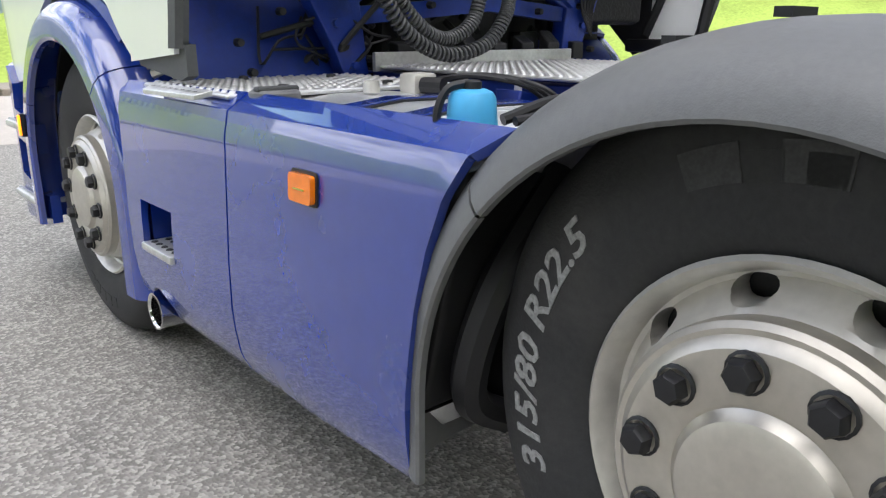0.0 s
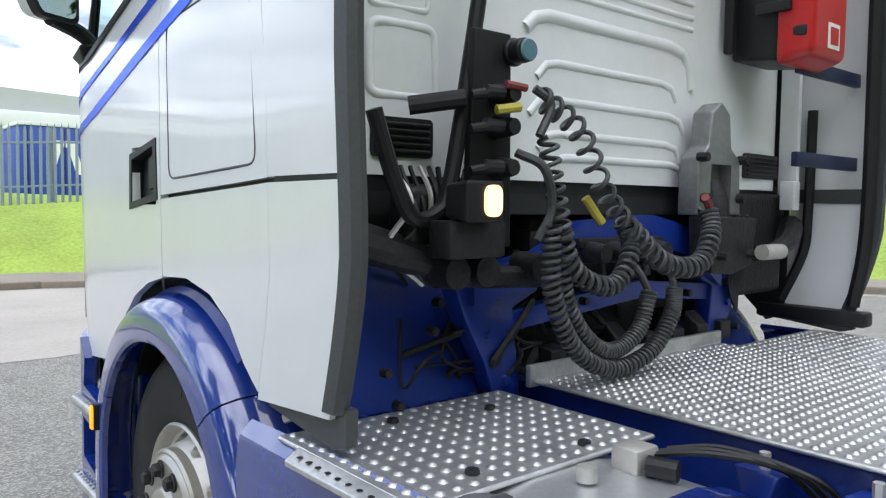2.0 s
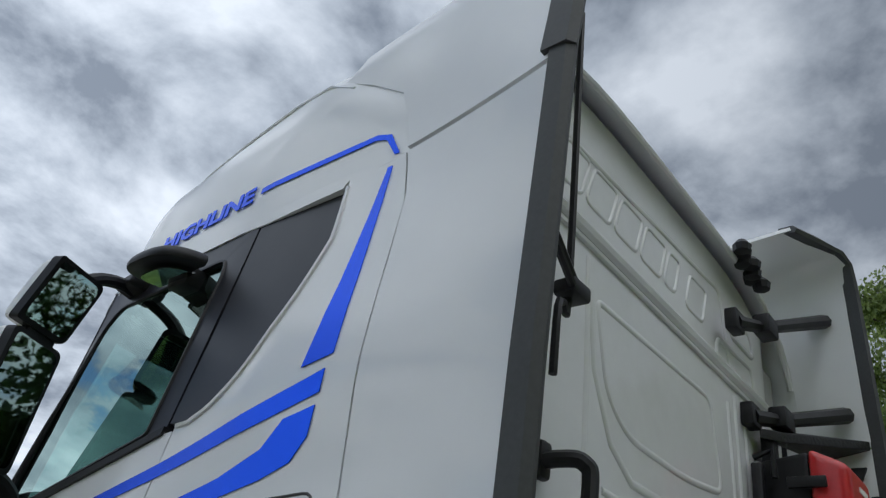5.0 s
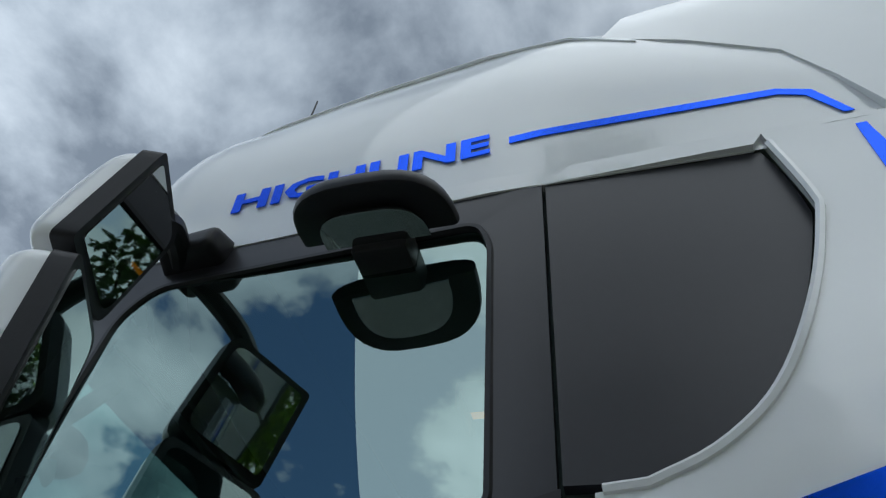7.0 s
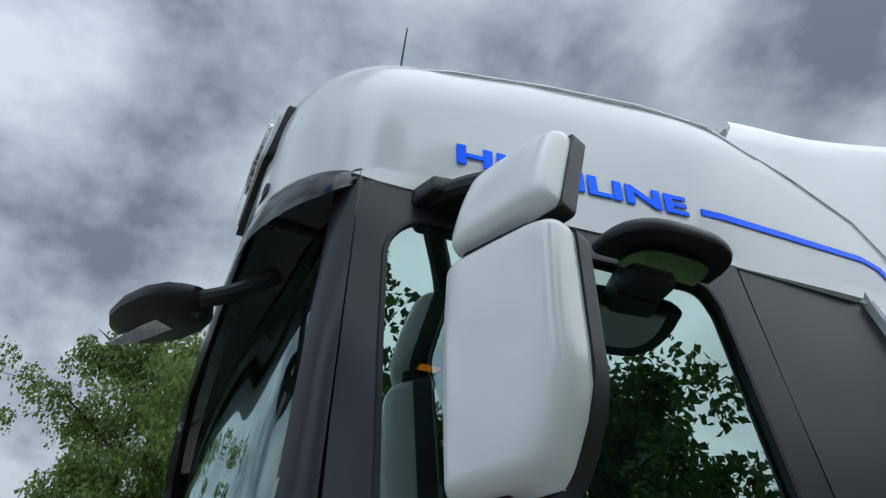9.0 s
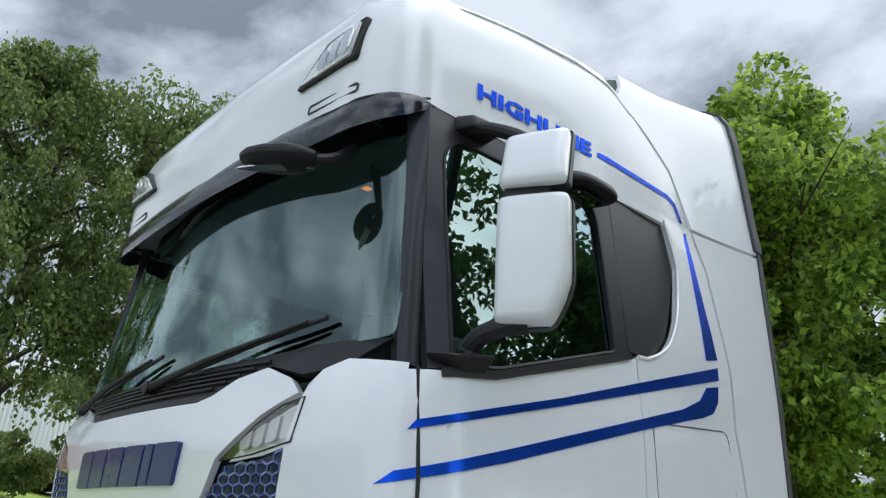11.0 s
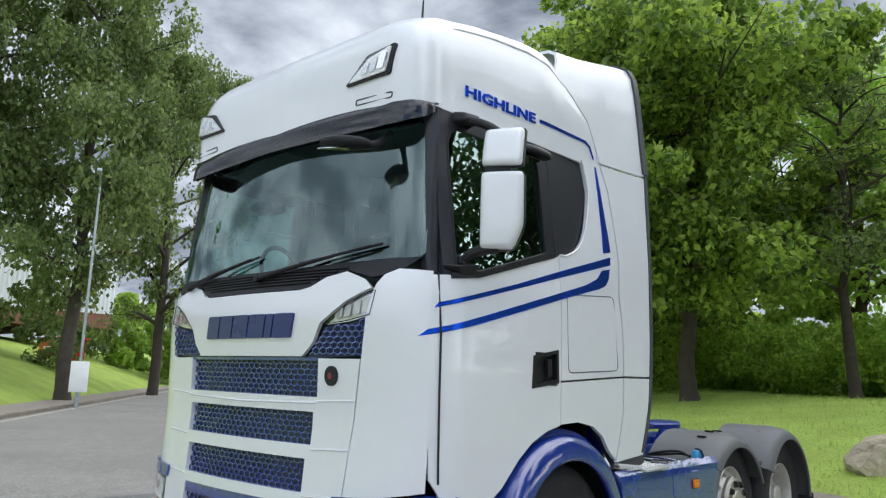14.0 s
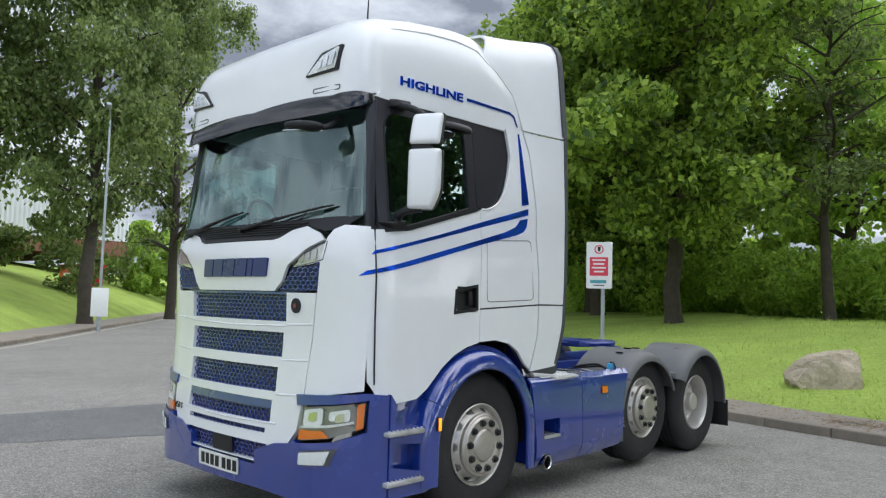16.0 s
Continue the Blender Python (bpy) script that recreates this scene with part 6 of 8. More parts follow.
HOLE = (-0.935, -0.705, 0.505, 0.655)
SK1 = [(-0.555, 0.99), (-1.281, 0.999), (-1.281, 0.34), (-1.27, 0.272), (-0.98, 0.262), (-0.70, 0.262), (-0.63, 0.30), (-0.60, 0.55)]
SK2 = [(-1.289, 0.999), (-2.15, 1.0), (-2.10, 0.955), (-2.055, 0.88), (-2.02, 0.79), (-1.995, 0.68), (-1.975, 0.52), (-1.965, 0.36), (-1.955, 0.315), (-1.278, 0.272), (-1.289, 0.34)]
for side in (0, 1):
    mk = (lambda b: mirror_x(b)) if side else (lambda b: b)
    cut = bmesh.new()
    g = bmesh.ops.create_cone(cut, cap_ends=True, segments=24, radius1=0.068, radius2=0.068, depth=0.3)["verts"]
    bmesh.ops.transform(cut, matrix=Matrix.Translation((-1.3, -0.755, 0.318)) @ Matrix.Rotation(math.pi / 2, 4, "Y"), verts=g)
    skirt = panel(SK1, skirt_at, 0.02, 0.06, holes=[HOLE])
    sk = part("side_skirt", mk(cut_away(skirt, cut)), BLUE, truck, "royal blue side skirt with a recessed step")
    part("step_recess", mk(box(-1.30, -1.10, -0.955, -0.685, 0.49, 0.50)), BLUE, sk)
    part("step_recess", mk(box(-1.30, -1.10, -0.955, -0.945, 0.49, 0.67)), BLUE, sk)
    part("step_recess", mk(box(-1.30, -1.10, -0.695, -0.685, 0.49, 0.67)), BLUE, sk)
    part("step_recess", mk(box(-1.30, -1.10, -0.955, -0.685, 0.66, 0.67)), BLUE, sk)
    part("step_recess", mk(box(-1.12, -1.10, -0.955, -0.685, 0.49, 0.67)), BLUE, sk)
    stp = part("step_plate", mk(box(-1.345, -1.14, -0.93, -0.71, 0.503, 0.528, 0.006)), TREAD, sk, "pale perforated step plate")
    bm = bmesh.new()
    for i in range(5):
        for j in range(4):
            lathe([(0.011, 0.0), (0.008, 0.003), (0.0, 0.003)], (-1.315 + j * 0.042, -0.895 + i * 0.038, 0.5282), "z", 8, bm)
    part("step_holes", mk(bm), BLACK, stp)
    part("side_skirt", mk(panel(SK2, skirt_at, 0.02, 0.06)), BLUE, truck, "royal blue rear side skirt panel")
    mk2 = part("side_marker", mk(panel(round_poly([(-1.595, 0.803), (-1.693, 0.803), (-1.693, 0.873), (-1.595, 0.873)], 0.012), surf(skirt_at, 0.004), 0.012, 0.2)), BLACK, truck, "square amber side marker lamp")
    part("lens", mk(panel(round_poly([(-1.602, 0.809), (-1.686, 0.809), (-1.686, 0.867), (-1.602, 0.867)], 0.010), surf(skirt_at, 0.016), 0.015, 0.2)), AMBER, mk2)
    part("lens_mark", mk(panel([(-1.625, 0.835), (-1.663, 0.835), (-1.663, 0.838), (-1.625, 0.838)], surf(skirt_at, 0.019), 0.004, 0.2)), YELLOW, mk2)
    ex = part("exhaust_pipe" if side == 0 else "air_outlet", mk(drum([(0.055, 0.30), (0.055, 0.0), (0.058, -0.006), (0.052, -0.006), (0.048, 0.0), (0.048, 0.30)], (-1.335, -0.755, 0.315), 28)), CHROME, truck, "bright round exhaust outlet")
    part("pipe_inside", mk(drum([(0.049, 0.12), (0.0, 0.12)], (-1.335, -0.755, 0.315), 20)), SOOT, ex)

# ---- fuel tank, tread plates and chassis ----
def tank_profile(k):
    """Outline of the tank in x, z."""
    pts = [(-1.275, 0.42), (-1.275, 0.80), (-1.262, 0.87), (-1.22, 0.93), (-1.15, 0.965), (-1.0, 0.98), (-0.80, 0.978), (-0.70, 0.955), (-0.655, 0.90), (-0.645, 0.8), (-0.645, 0.42), (-0.72, 0.36), (-1.2, 0.36)]
    cx, cz = -0.96, 0.68
    return [(cx + (x - cx) * k, cz + (z - cz) * k) for x, z in pts]


def loft(sections):
    """Joins outlines of equal length; sections are lists of points."""
    bm = bmesh.new()
    rows = [[bm.verts.new(p) for p in s] for s in sections]
    for A, B in zip(rows, rows[1:]):
        n = len(A)
        for i in range(n):
            bm.faces.new((A[i], A[(i + 1) % n], B[(i + 1) % n], B[i]))
    bm.faces.new(rows[0]); bm.faces.new(rows[-1][::-1])
    return bm


def tank_bm(y0, y1):
    secs = []
    for y, k in ((y0, 0.93), (y0 - 0.01, 0.965), (y0 - 0.035, 0.99), (y0 - 0.07, 1.0), (y1 + 0.16, 1.0), (y1 + 0.12, 0.995), (y1 + 0.09, 1.0), (y1 + 0.05, 0.985), (y1 + 0.02, 0.955), (y1, 0.91)):
        secs.append([(x, y, z) for x, z in tank_profile(k)])
    return loft(secs)


tank = part("fuel_tank", tank_bm(-0.95, -1.93), ALU, truck, "brushed aluminium fuel tank with two straps", sharp=50)
part("fuel_tank", mirror_x(tank_bm(-0.95, -1.93)), ALU, truck, "brushed aluminium fuel tank", sharp=50)
part("tank_seam", tube([(x, -1.80, z) for x, z in tank_profile(1.0)[:11]], 0.006, 6), ALU, tank)


def strap(y, width, lift, x_to, start=0):
    bm = bmesh.new()
    cx, cz = -0.96, 0.68
    prof = [p for p in tank_profile(1.0)[start:10] if p[0] <= x_to]
    rows = []
    for x, z in prof:
        v = Vector((x - cx, z - cz)).normalized()
        rows.append([bm.verts.new((x + v.x * o, y + w, z + v.y * o)) for w, o in ((-width, 0.001), (-width, lift), (width, lift), (width, 0.001))])
    for A, B in zip(rows, rows[1:]):
        for k in range(4):
            bm.faces.new((A[k], A[(k + 1) % 4], B[(k + 1) % 4], B[k]))
    bm.faces.new(rows[0]); bm.faces.new(rows[-1][::-1])
    return bm


for y in (-1.515, -1.735):
    part("strap_rubber", strap(y, 0.034, 0.006, -0.6), BLACK, tank)
    part("tank_strap", strap(y, 0.026, 0.011, -0.6, 4), BLUE, tank, "blue tank strap")
    part("strap_cover", strap(y, 0.045, 0.024, -1.12), BLACK, tank, "black strap cover")
    part("strap_mark", box(-1.20, -1.17, y - 0.02, y + 0.02, 0.967, 0.971), SOOT, tank)
    part("strap_bracket", soft_block([(-0.62, y - 0.05, 0.99), (-0.46, y - 0.07, 0.96), (-0.46, y + 0.07, 0.96), (-0.62, y + 0.05, 0.99)], [(-0.62, y - 0.03, 0.93), (-0.46, y - 0.05, 0.90), (-0.46, y + 0.05, 0.90), (-0.62, y + 0.03, 0.93)], 0.008), BLUE_DIRTY, tank)
    part("strap_bolt", tube([(-0.58, y, 0.98), (-0.58, y, 1.02)], 0.012, 6), SILVER, tank)
cap = part("fuel_cap", lathe([(0.0, 0.02), (0.052, 0.02), (0.060, 0.014), (0.062, -0.012), (0.056, -0.02), (0.056, -0.05)], (-1.205, -1.325, 0.985), "z", 28), GREYPL, truck, "dark round fuel filler cap")
part("cap_grip", box(-1.26, -1.15, -1.348, -1.322, 1.0, 1.014, 0.006), TRIM, cap)
part("filler_neck", lathe([(0.07, -0.02), (0.066, -0.06), (0.075, -0.09)], (-1.205, -1.335, 0.99), "z", 28), ALU, cap)
sender = part("tank_sender", box(-0.82, -0.74, -1.37, -1.30, 0.975, 1.03, 0.01), SILVER, truck, "small tank sender with cables")
part("sender_cap", lathe([(0.0, 0.03), (0.02, 0.03), (0.022, 0.0)], (-0.93, -1.33, 0.985), "z", 14), SILVER, sender)
part("sender_plug", tube([(-0.80, -1.38, 1.0), (-0.78, -1.44, 1.0)], 0.022, 10), BLACK, sender)
for dx in (0, 0.03, 0.06):
    part("cable", tube(smooth_path([(-0.76 + dx, -1.36, 1.01), (-0.70 + dx, -1.46, 1.025), (-0.60, -1.56 - dx, 1.0), (-0.52, -1.60 - dx, 0.93)]), 0.007, 6), BLACK, sender)

adb = part("additive_tank", soft_block([(-1.285, -1.90, 0.93), (-0.80, -1.90, 0.93), (-0.80, -2.0, 0.93), (-1.285, -2.08, 0.93)], [(-1.285, -1.94, 0.45), (-0.80, -1.94, 0.45), (-0.80, -1.95, 0.45), (-1.285, -1.96, 0.45)], 0.02), BLACK, truck, "black additive tank with a blue cap")
part("blue_cap", lathe([(0.0, 0.042), (0.024, 0.041), (0.035, 0.036), (0.041, 0.026), (0.043, 0.0), (0.045, -0.03), (0.040, -0.034)], (-1.195, -1.99, 1.005), "z", 26), CYAN, adb, "bright blue filler cap")
part("cap_ring", lathe([(0.007, 0.0), (0.016, 0.0), (0.016, 0.012), (0.011, 0.015), (0.007, 0.012)], (-1.195, -1.99, 1.046), "z", 14), BLACK, adb)
part("cap_tether", tube(smooth_path([(-1.20, -1.985, 1.056), (-1.235, -1.97, 1.045), (-1.253, -1.965, 1.0), (-1.24, -1.97, 0.95)]), 0.008, 6), BLACK, adb)
part("cap_neck", lathe([(0.042, -0.035), (0.042, -0.12)], (-1.195, -1.99, 1.005), "z", 20), BLACK, adb)
for k in range(2):
    part("hose", tube(smooth_path([(-1.13, -2.0 - 0.03 * k, 0.99), (-1.02, -2.03 - 0.02 * k, 1.02 - 0.02 * k), (-0.86, -2.02, 1.0 - 0.02 * k), (-0.74, -2.06 - 0.03 * k, 0.97)]), 0.011 - 0.002 * k, 8), BLACK, adb)


def stud_plate(x0, x1, y0, y1, z, pitch, r, name, label):
    p = part(name, box(x0, x1, y0, y1, z - 0.012, z, 0.004, 1), TREAD, truck, label)
    ring = [(math.cos(a) * r, math.sin(a) * r) for a in np.linspace(0, 2 * math.pi, 7)[:-1]]
    verts, faces = [], []
    nx, ny = int((x1 - x0 - pitch) / pitch), int((y1 - y0 - pitch) / pitch)
    for i in range(nx + 1):
        for j in range(ny + 1):
            cx, cy = x0 + pitch * (0.75 + i + 0.0 * (j % 2)), y0 + pitch * (0.75 + j)
            b = len(verts)
            verts += [(cx + a, cy + c, z - 0.001) for a, c in ring] + [(cx + a * 0.55, cy + c * 0.55, z + 0.006) for a, c in ring]
            faces += [(b + k, b + (k + 1) % 6, b + 6 + (k + 1) % 6, b + 6 + k) for k in range(6)] + [tuple(range(b + 6, b + 12))]
    me = bpy.data.meshes.new("studs")
    me.from_pydata(verts, [], faces)
    me.materials.append(TREAD)
    me.shade_smooth()
    o = new("studs", me)
    o.parent = p
    o["kind"] = "stuff"
    return p


tp = stud_plate(-1.29, -0.58, -1.25, -0.72, 0.992, 0.043, 0.014, "tread_plate", "studded aluminium tread plate over the tank")
part("plate_lip", soft_block([(-1.30, -0.84, 1.0), (-1.345, -0.86, 0.985), (-1.345, -1.19, 0.99), (-1.30, -1.20, 1.0)], [(-1.30, -0.84, 0.985), (-1.345, -0.86, 0.972), (-1.345, -1.19, 0.977), (-1.30, -1.20, 0.985)], 0.003), TREAD, tp)
for k in range(8):
    part("lip_hole", lathe([(0.008, 0.0), (0.0, 0.001)], (-1.325, -0.89 - k * 0.038, 0.995), "z", 8), BLACK, tp)
for x, y in ((-1.02, -0.80), (-0.75, -0.86), (-0.78, -1.20), (-1.1, -1.18)):
    part("plate_bolt", lathe([(0.016, 0.0), (0.014, 0.010), (0.0, 0.012)], (x, y, 0.994), "z", 8), SOOT, tp)
cw = stud_plate(-0.50, 0.50, -1.80, -0.78, 1.02, 0.034, 0.011, "catwalk", "studded aluminium catwalk between the chassis rails")
part("catwalk_edge", box(-0.52, 0.52, -0.785, -0.765, 1.0, 1.065, 0.004), TREAD, cw)
cw2 = stud_plate(0.53, 1.25, -1.30, -0.80, 1.0, 0.04, 0.013, "tread_plate", "studded aluminium tread plate")
part("plate_cable", tube([(0.85, -1.32, 1.01), (1.28, -1.30, 1.012)], 0.02, 8), BLACK, cw2)

for side in (0, 1):
    mk = (lambda b: mirror_x(b)) if side else (lambda b: b)
    rail = part("chassis_rail", mk(box(-0.455, -0.375, -4.55, 0.9, 0.72, 0.995, 0.008)), BLUE_DIRTY, truck, "blue painted chassis rail")
    for k in range(9):
        part("rail_bolt", mk(tube([(-0.462, -1.0 - 0.25 * k, 0.93 - 0.1 * (k % 2)), (-0.45, -1.0 - 0.25 * k, 0.93 - 0.1 * (k % 2))], 0.018, 6)), BLUE_DIRTY, rail)
    part("battery_box", mk(box(-1.15, -0.5, -2.0, -1.95, 0.4, 0.85, 0.02)), BLACK, truck)
for y in (-2.1, -3.2, -4.4):
    part("crossmember", box(-0.4, 0.4, y - 0.06, y + 0.06, 0.75, 0.95, 0.01), BLUE_DIRTY, truck)

# ---- rear fenders ----
RP = [(-0.74, 0.664), (-1.06, 0.664), (-1.14, 0.661), (-1.20, 0.653), (-1.245, 0.641), (-1.280, 0.624), (-1.305, 0.602), (-1.320, 0.576), (-1.325, 0.553), (-1.321, 0.547), (-1.308, 0.546)]
for side in (0, 1):
    mk = (lambda b: mirror_x(b)) if side else (lambda b: b)
    part("middle_fender", mk(arch(RP, -2.545, 0.50, 24, 137, 26)), GREYPL, truck, "grey plastic fender over the middle wheel")
    part("fender_front_piece", mk(arch(RP, -2.545, 0.50, 137.6, 180, 12)), GREYPL, truck, "grey plastic fender lower piece")
    part("fender_front_foot", mk(legs(RP, -2.545, 0.50, 0.335, 1)), GREYPL, truck)
    part("rear_fender", mk(arch(RP, -3.80, 0.515, -2, 150, 34)), GREYPL, truck, "grey plastic fender over the rear wheel")
    part("fender_bridge", mk(box(-1.25, -0.76, -3.24, -3.08, 0.86, 0.90, 0.01)), GREYPL, truck)
    part("mud_flap", mk(box(-1.31, -0.78, -4.475, -4.455, 0.22, 0.52, 0.004)), BLACK, truck, "black rubber mud flap")
    for y0 in (-2.545, -3.80):
        for a in (68, 82, 96, 110):
            part("fender_slot", mk(box(-1.13, -1.06, y0 - 0.663 * math.cos(radians(a)) - 0.012, y0 - 0.663 * math.cos(radians(a)) + 0.012, 0.508 + 0.655 * math.sin(radians(a)), 0.508 + 0.668 * math.sin(radians(a)))), BLACK, truck)
    part("fender_bracket", mk(tube([(-0.45, -2.545, 0.85), (-0.9, -2.545, 1.12)], 0.03, 8)), SOOT, truck)
    part("fender_bracket", mk(tube([(-0.45, -3.80, 0.85), (-0.9, -3.80, 1.13)], 0.03, 8)), SOOT, truck)
    part("fender_bolt", mk(lathe([(0.0, -0.012), (0.016, -0.010), (0.018, 0.0)], (-1.285, -2.005, 0.80), "x", 10)), BLACK, truck)
    part("air_pipe", mk(tube(smooth_path([(-1.05, -2.08, 0.9), (-1.2, -2.06, 0.7), (-1.22, -2.02, 0.5), (-1.1, -2.0, 0.4)]), 0.035, 8)), BLACK, truck)

# ---- fifth wheel ----
fw = part("fifth_wheel", cut_away(lathe([(0.0, 0.0), (0.43, 0.0), (0.45, -0.02), (0.44, -0.06), (0.0, -0.06)], (0, -3.25, 1.18), "z", 40), box(-0.06, 0.06, -3.9, -3.25, 1.0, 1.3)), BLUE_DIRTY, truck, "dark blue fifth wheel coupling plate")
both("coupling_pedestal", lambda: soft_block([(-0.46, -3.05, 1.12), (-0.36, -3.05, 1.12), (-0.36, -3.45, 1.12), (-0.46, -3.45, 1.12)], [(-0.5, -2.95, 0.99), (-0.34, -2.95, 0.99), (-0.34, -3.55, 0.99), (-0.5, -3.55, 0.99)], 0.01), BLUE_DIRTY, fw)
part("lead_ramp", soft_block([(-0.30, -2.83, 1.19), (0.30, -2.83, 1.19), (0.36, -2.95, 1.17), (-0.36, -2.95, 1.17)], [(-0.3, -2.83, 1.12), (0.3, -2.83, 1.12), (0.36, -2.95, 1.12), (-0.36, -2.95, 1.12)], 0.008), BLUE_DIRTY, fw)
part("air_tank", tube([(0.15, -2.3, 0.9), (0.15, -2.9, 0.9)], 0.12, 16), BLUE_DIRTY, truck)

# ---- back of the cab ----
BACK_Y = -0.72


def back_at(x, z, out=0.0):
    """The rear wall: flat, turning forward at its sides."""
    k = max(0.0, (abs(x) - 0.95) / 0.2)
    return Vector((x, BACK_Y - out + 0.09 * k * k + (0.05 if z > 3.02 else 0.0) * min(1, (z - 3.02) / 0.04 if z > 3.02 else 0), z))


wall = part("cab_rear_wall", panel(sym([(1.15, 1.60), (1.16, 2.96)] + [(-p.x * 0.985, p.z - 0.012) for p in (roof_point(0.0, th) for th in (6, 12, 20, 30, 40, 50, 60, 70, 78, 84))]), surf(back_at, 0), 0.03, 0.05), WHITE_DULL, truck, "white ribbed rear wall of the cab")
part("wall_ledge", tube([back_at(x, 3.03, 0.012) for x in np.linspace(-1.1, 1.1, 25)], 0.022, 8), WHITE_DULL, wall)
part("wall_ledge", tube([back_at(x, 2.985, 0.004) for x in np.linspace(-1.1, 1.1, 25)], 0.010, 6), WHITE_DULL, wall)


def ridge(pts, r, out=0.0, closed=False):
    return tube([back_at(x, z, out - 0.75 * r) for x, z in pts], 1.7 * r, 12, closed=closed)


part("window_pressing", ridge(round_poly([(-0.56, 2.835), (0.23, 2.85), (0.31, 2.54), (0.02, 2.50), (-0.36, 2.50), (-0.49, 2.58)], [0.03, 0.05, 0.06, 0.2, 0.08, 0.1], 5), 0.010, -0.004, True), WHITE_DULL, wall)
part("window_pressing", ridge([(0.40, 2.9), (0.43, 2.52), (0.38, 2.43), (0.2, 2.39), (-0.34, 2.38), (-0.46, 2.45), (-0.56, 2.62), (-0.60, 2.85)], 0.013, -0.006), WHITE_DULL, wall)
for z in (2.315, 2.255, 2.205, 2.165):
    part("wall_rib", ridge([(-0.50, z), (0.36, z)], 0.007, 0.0), WHITE_DULL, wall)
    part("wall_rib", ridge([(-1.02, z + 0.01), (-0.82, z + 0.01)], 0.007, 0.0), WHITE_DULL, wall)
part("wall_rib", ridge([(-0.50, 2.04), (-0.46, 2.075), (-0.40, 2.09), (0.22, 2.09), (0.30, 2.075), (0.345, 2.03), (0.36, 1.95)], 0.014, 0.0), WHITE_DULL, wall)
for x0, x1, z in ((-0.45, 0.27, 1.955), (-0.48, 0.32, 1.845), (-0.44, 0.30, 1.745), (-0.40, 0.33, 1.675)):
    part("wall_rib", ridge([(x0, z - 0.05), (x0 + 0.04, z - 0.01), (x0 + 0.09, z), (x1 - 0.09, z), (x1 - 0.03, z - 0.012), (x1, z - 0.055)], 0.009, 0.0), WHITE_DULL, wall)
part("wall_rib", ridge(round_poly([(-1.03, 1.98), (-0.84, 1.98), (-0.83, 1.80), (-1.03, 1.80)], 0.03), 0.008, 0.0, True), WHITE_DULL, wall)
part("wall_rib", ridge(round_poly([(-1.03, 2.075), (-0.86, 2.075), (-0.86, 2.02), (-1.03, 2.02)], 0.02), 0.006, 0.0, True), WHITE_DULL, wall)
for x in (-0.62, 0.47, 0.56):
    part("wall_rib", ridge([(x, 2.95), (x + 0.02, 2.6), (x + 0.03, 2.3)], 0.012, -0.005), WHITE_DULL, wall)
# pressings above the ledge; the raised wordmark as plain blocks
part("upper_pressing", ridge(round_poly([(-0.86, 3.36), (0.50, 3.44), (0.58, 3.10), (-0.9, 3.10)], 0.05), 0.009, 0.0, True), WHITE_DULL, wall)
part("upper_pressing", ridge(round_poly([(0.46, 3.20), (0.82, 3.22), (0.86, 3.08), (0.44, 3.08)], 0.04), 0.010, 0.0, True), WHITE_DULL, wall)
part("upper_pressing", ridge(round_poly([(0.62, 3.42), (0.84, 3.38), (0.86, 3.28), (0.60, 3.28)], 0.04), 0.010, 0.0, True), WHITE_DULL, wall)
for k in range(6):
    x0 = -0.76 + k * 0.185
    wdt = 0.09 if k == 4 else 0.155
    part("wall_wordmark_block", ridge(round_poly([(x0, 3.20), (x0 + wdt, 3.20), (x0 + wdt + 0.05, 3.36), (x0 + 0.05, 3.36)], 0.03), 0.006, 0.0, True), WHITE_DULL, wall)
# air vents
for x0, x1 in ((-1.03, -0.85), (0.74, 1.05)):
    v = part("air_vent", prism(round_poly([(x0, 1.645), (x1, 1.645), (x1, 1.745), (x0, 1.745)], 0.015), lambda u, w_, d: back_at(u, w_, 0.002 + d), 0.012), BLACK, truck, "black louvred air vent")
    for k in range(5):
        part("louvre", tube([back_at(x0 + 0.015, 1.66 + 0.017 * k, 0.018), back_at(x1 - 0.015, 1.66 + 0.017 * k, 0.018)], 0.005, 6), SOOT, v)
# dark gap and engine under the cab
part("engine_block", soft_block([(-0.36, -0.62, 1.50), (0.36, -0.62, 1.50), (0.36, 0.7, 1.50), (-0.36, 0.7, 1.50)], [(-0.34, -0.55, 0.55), (0.34, -0.55, 0.55), (0.34, 0.7, 0.55), (-0.34, 0.7, 0.55)], 0.05), SOOT, truck, "greasy dark engine and gearbox")
part("cab_floor_pan", box(-1.18, 1.18, -0.66, 0.5, 1.55, 1.60), BLACK, truck)
part("firewall", box(-1.16, 1.16, -0.42, -0.38, 0.75, 1.56), BLACK, truck)
# black box put in for the shade of the gap below the rear wall
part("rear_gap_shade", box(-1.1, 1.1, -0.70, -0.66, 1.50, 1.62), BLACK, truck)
for k in range(26):
    x, z = random.uniform(-0.45, 0.75), random.uniform(0.9, 1.45)
    y = random.uniform(-0.66, -0.58)
    if k % 3:
        part("engine_pipe", tube(smooth_path([(x, y, z), (x + random.uniform(-0.15, 0.15), y - 0.04, z + random.uniform(-0.12, 0.12)), (x + random.uniform(-0.3, 0.3), y + 0.02, z + random.uniform(-0.2, 0.15))], 5), random.uniform(0.008, 0.025), 6), SOOT if k % 2 else BLACK, truck)
    else:
        part("engine_cover", box(x - 0.06, x + 0.06, y - 0.03, y + 0.05, z - 0.05, z + 0.05, 0.012), SOOT, truck)
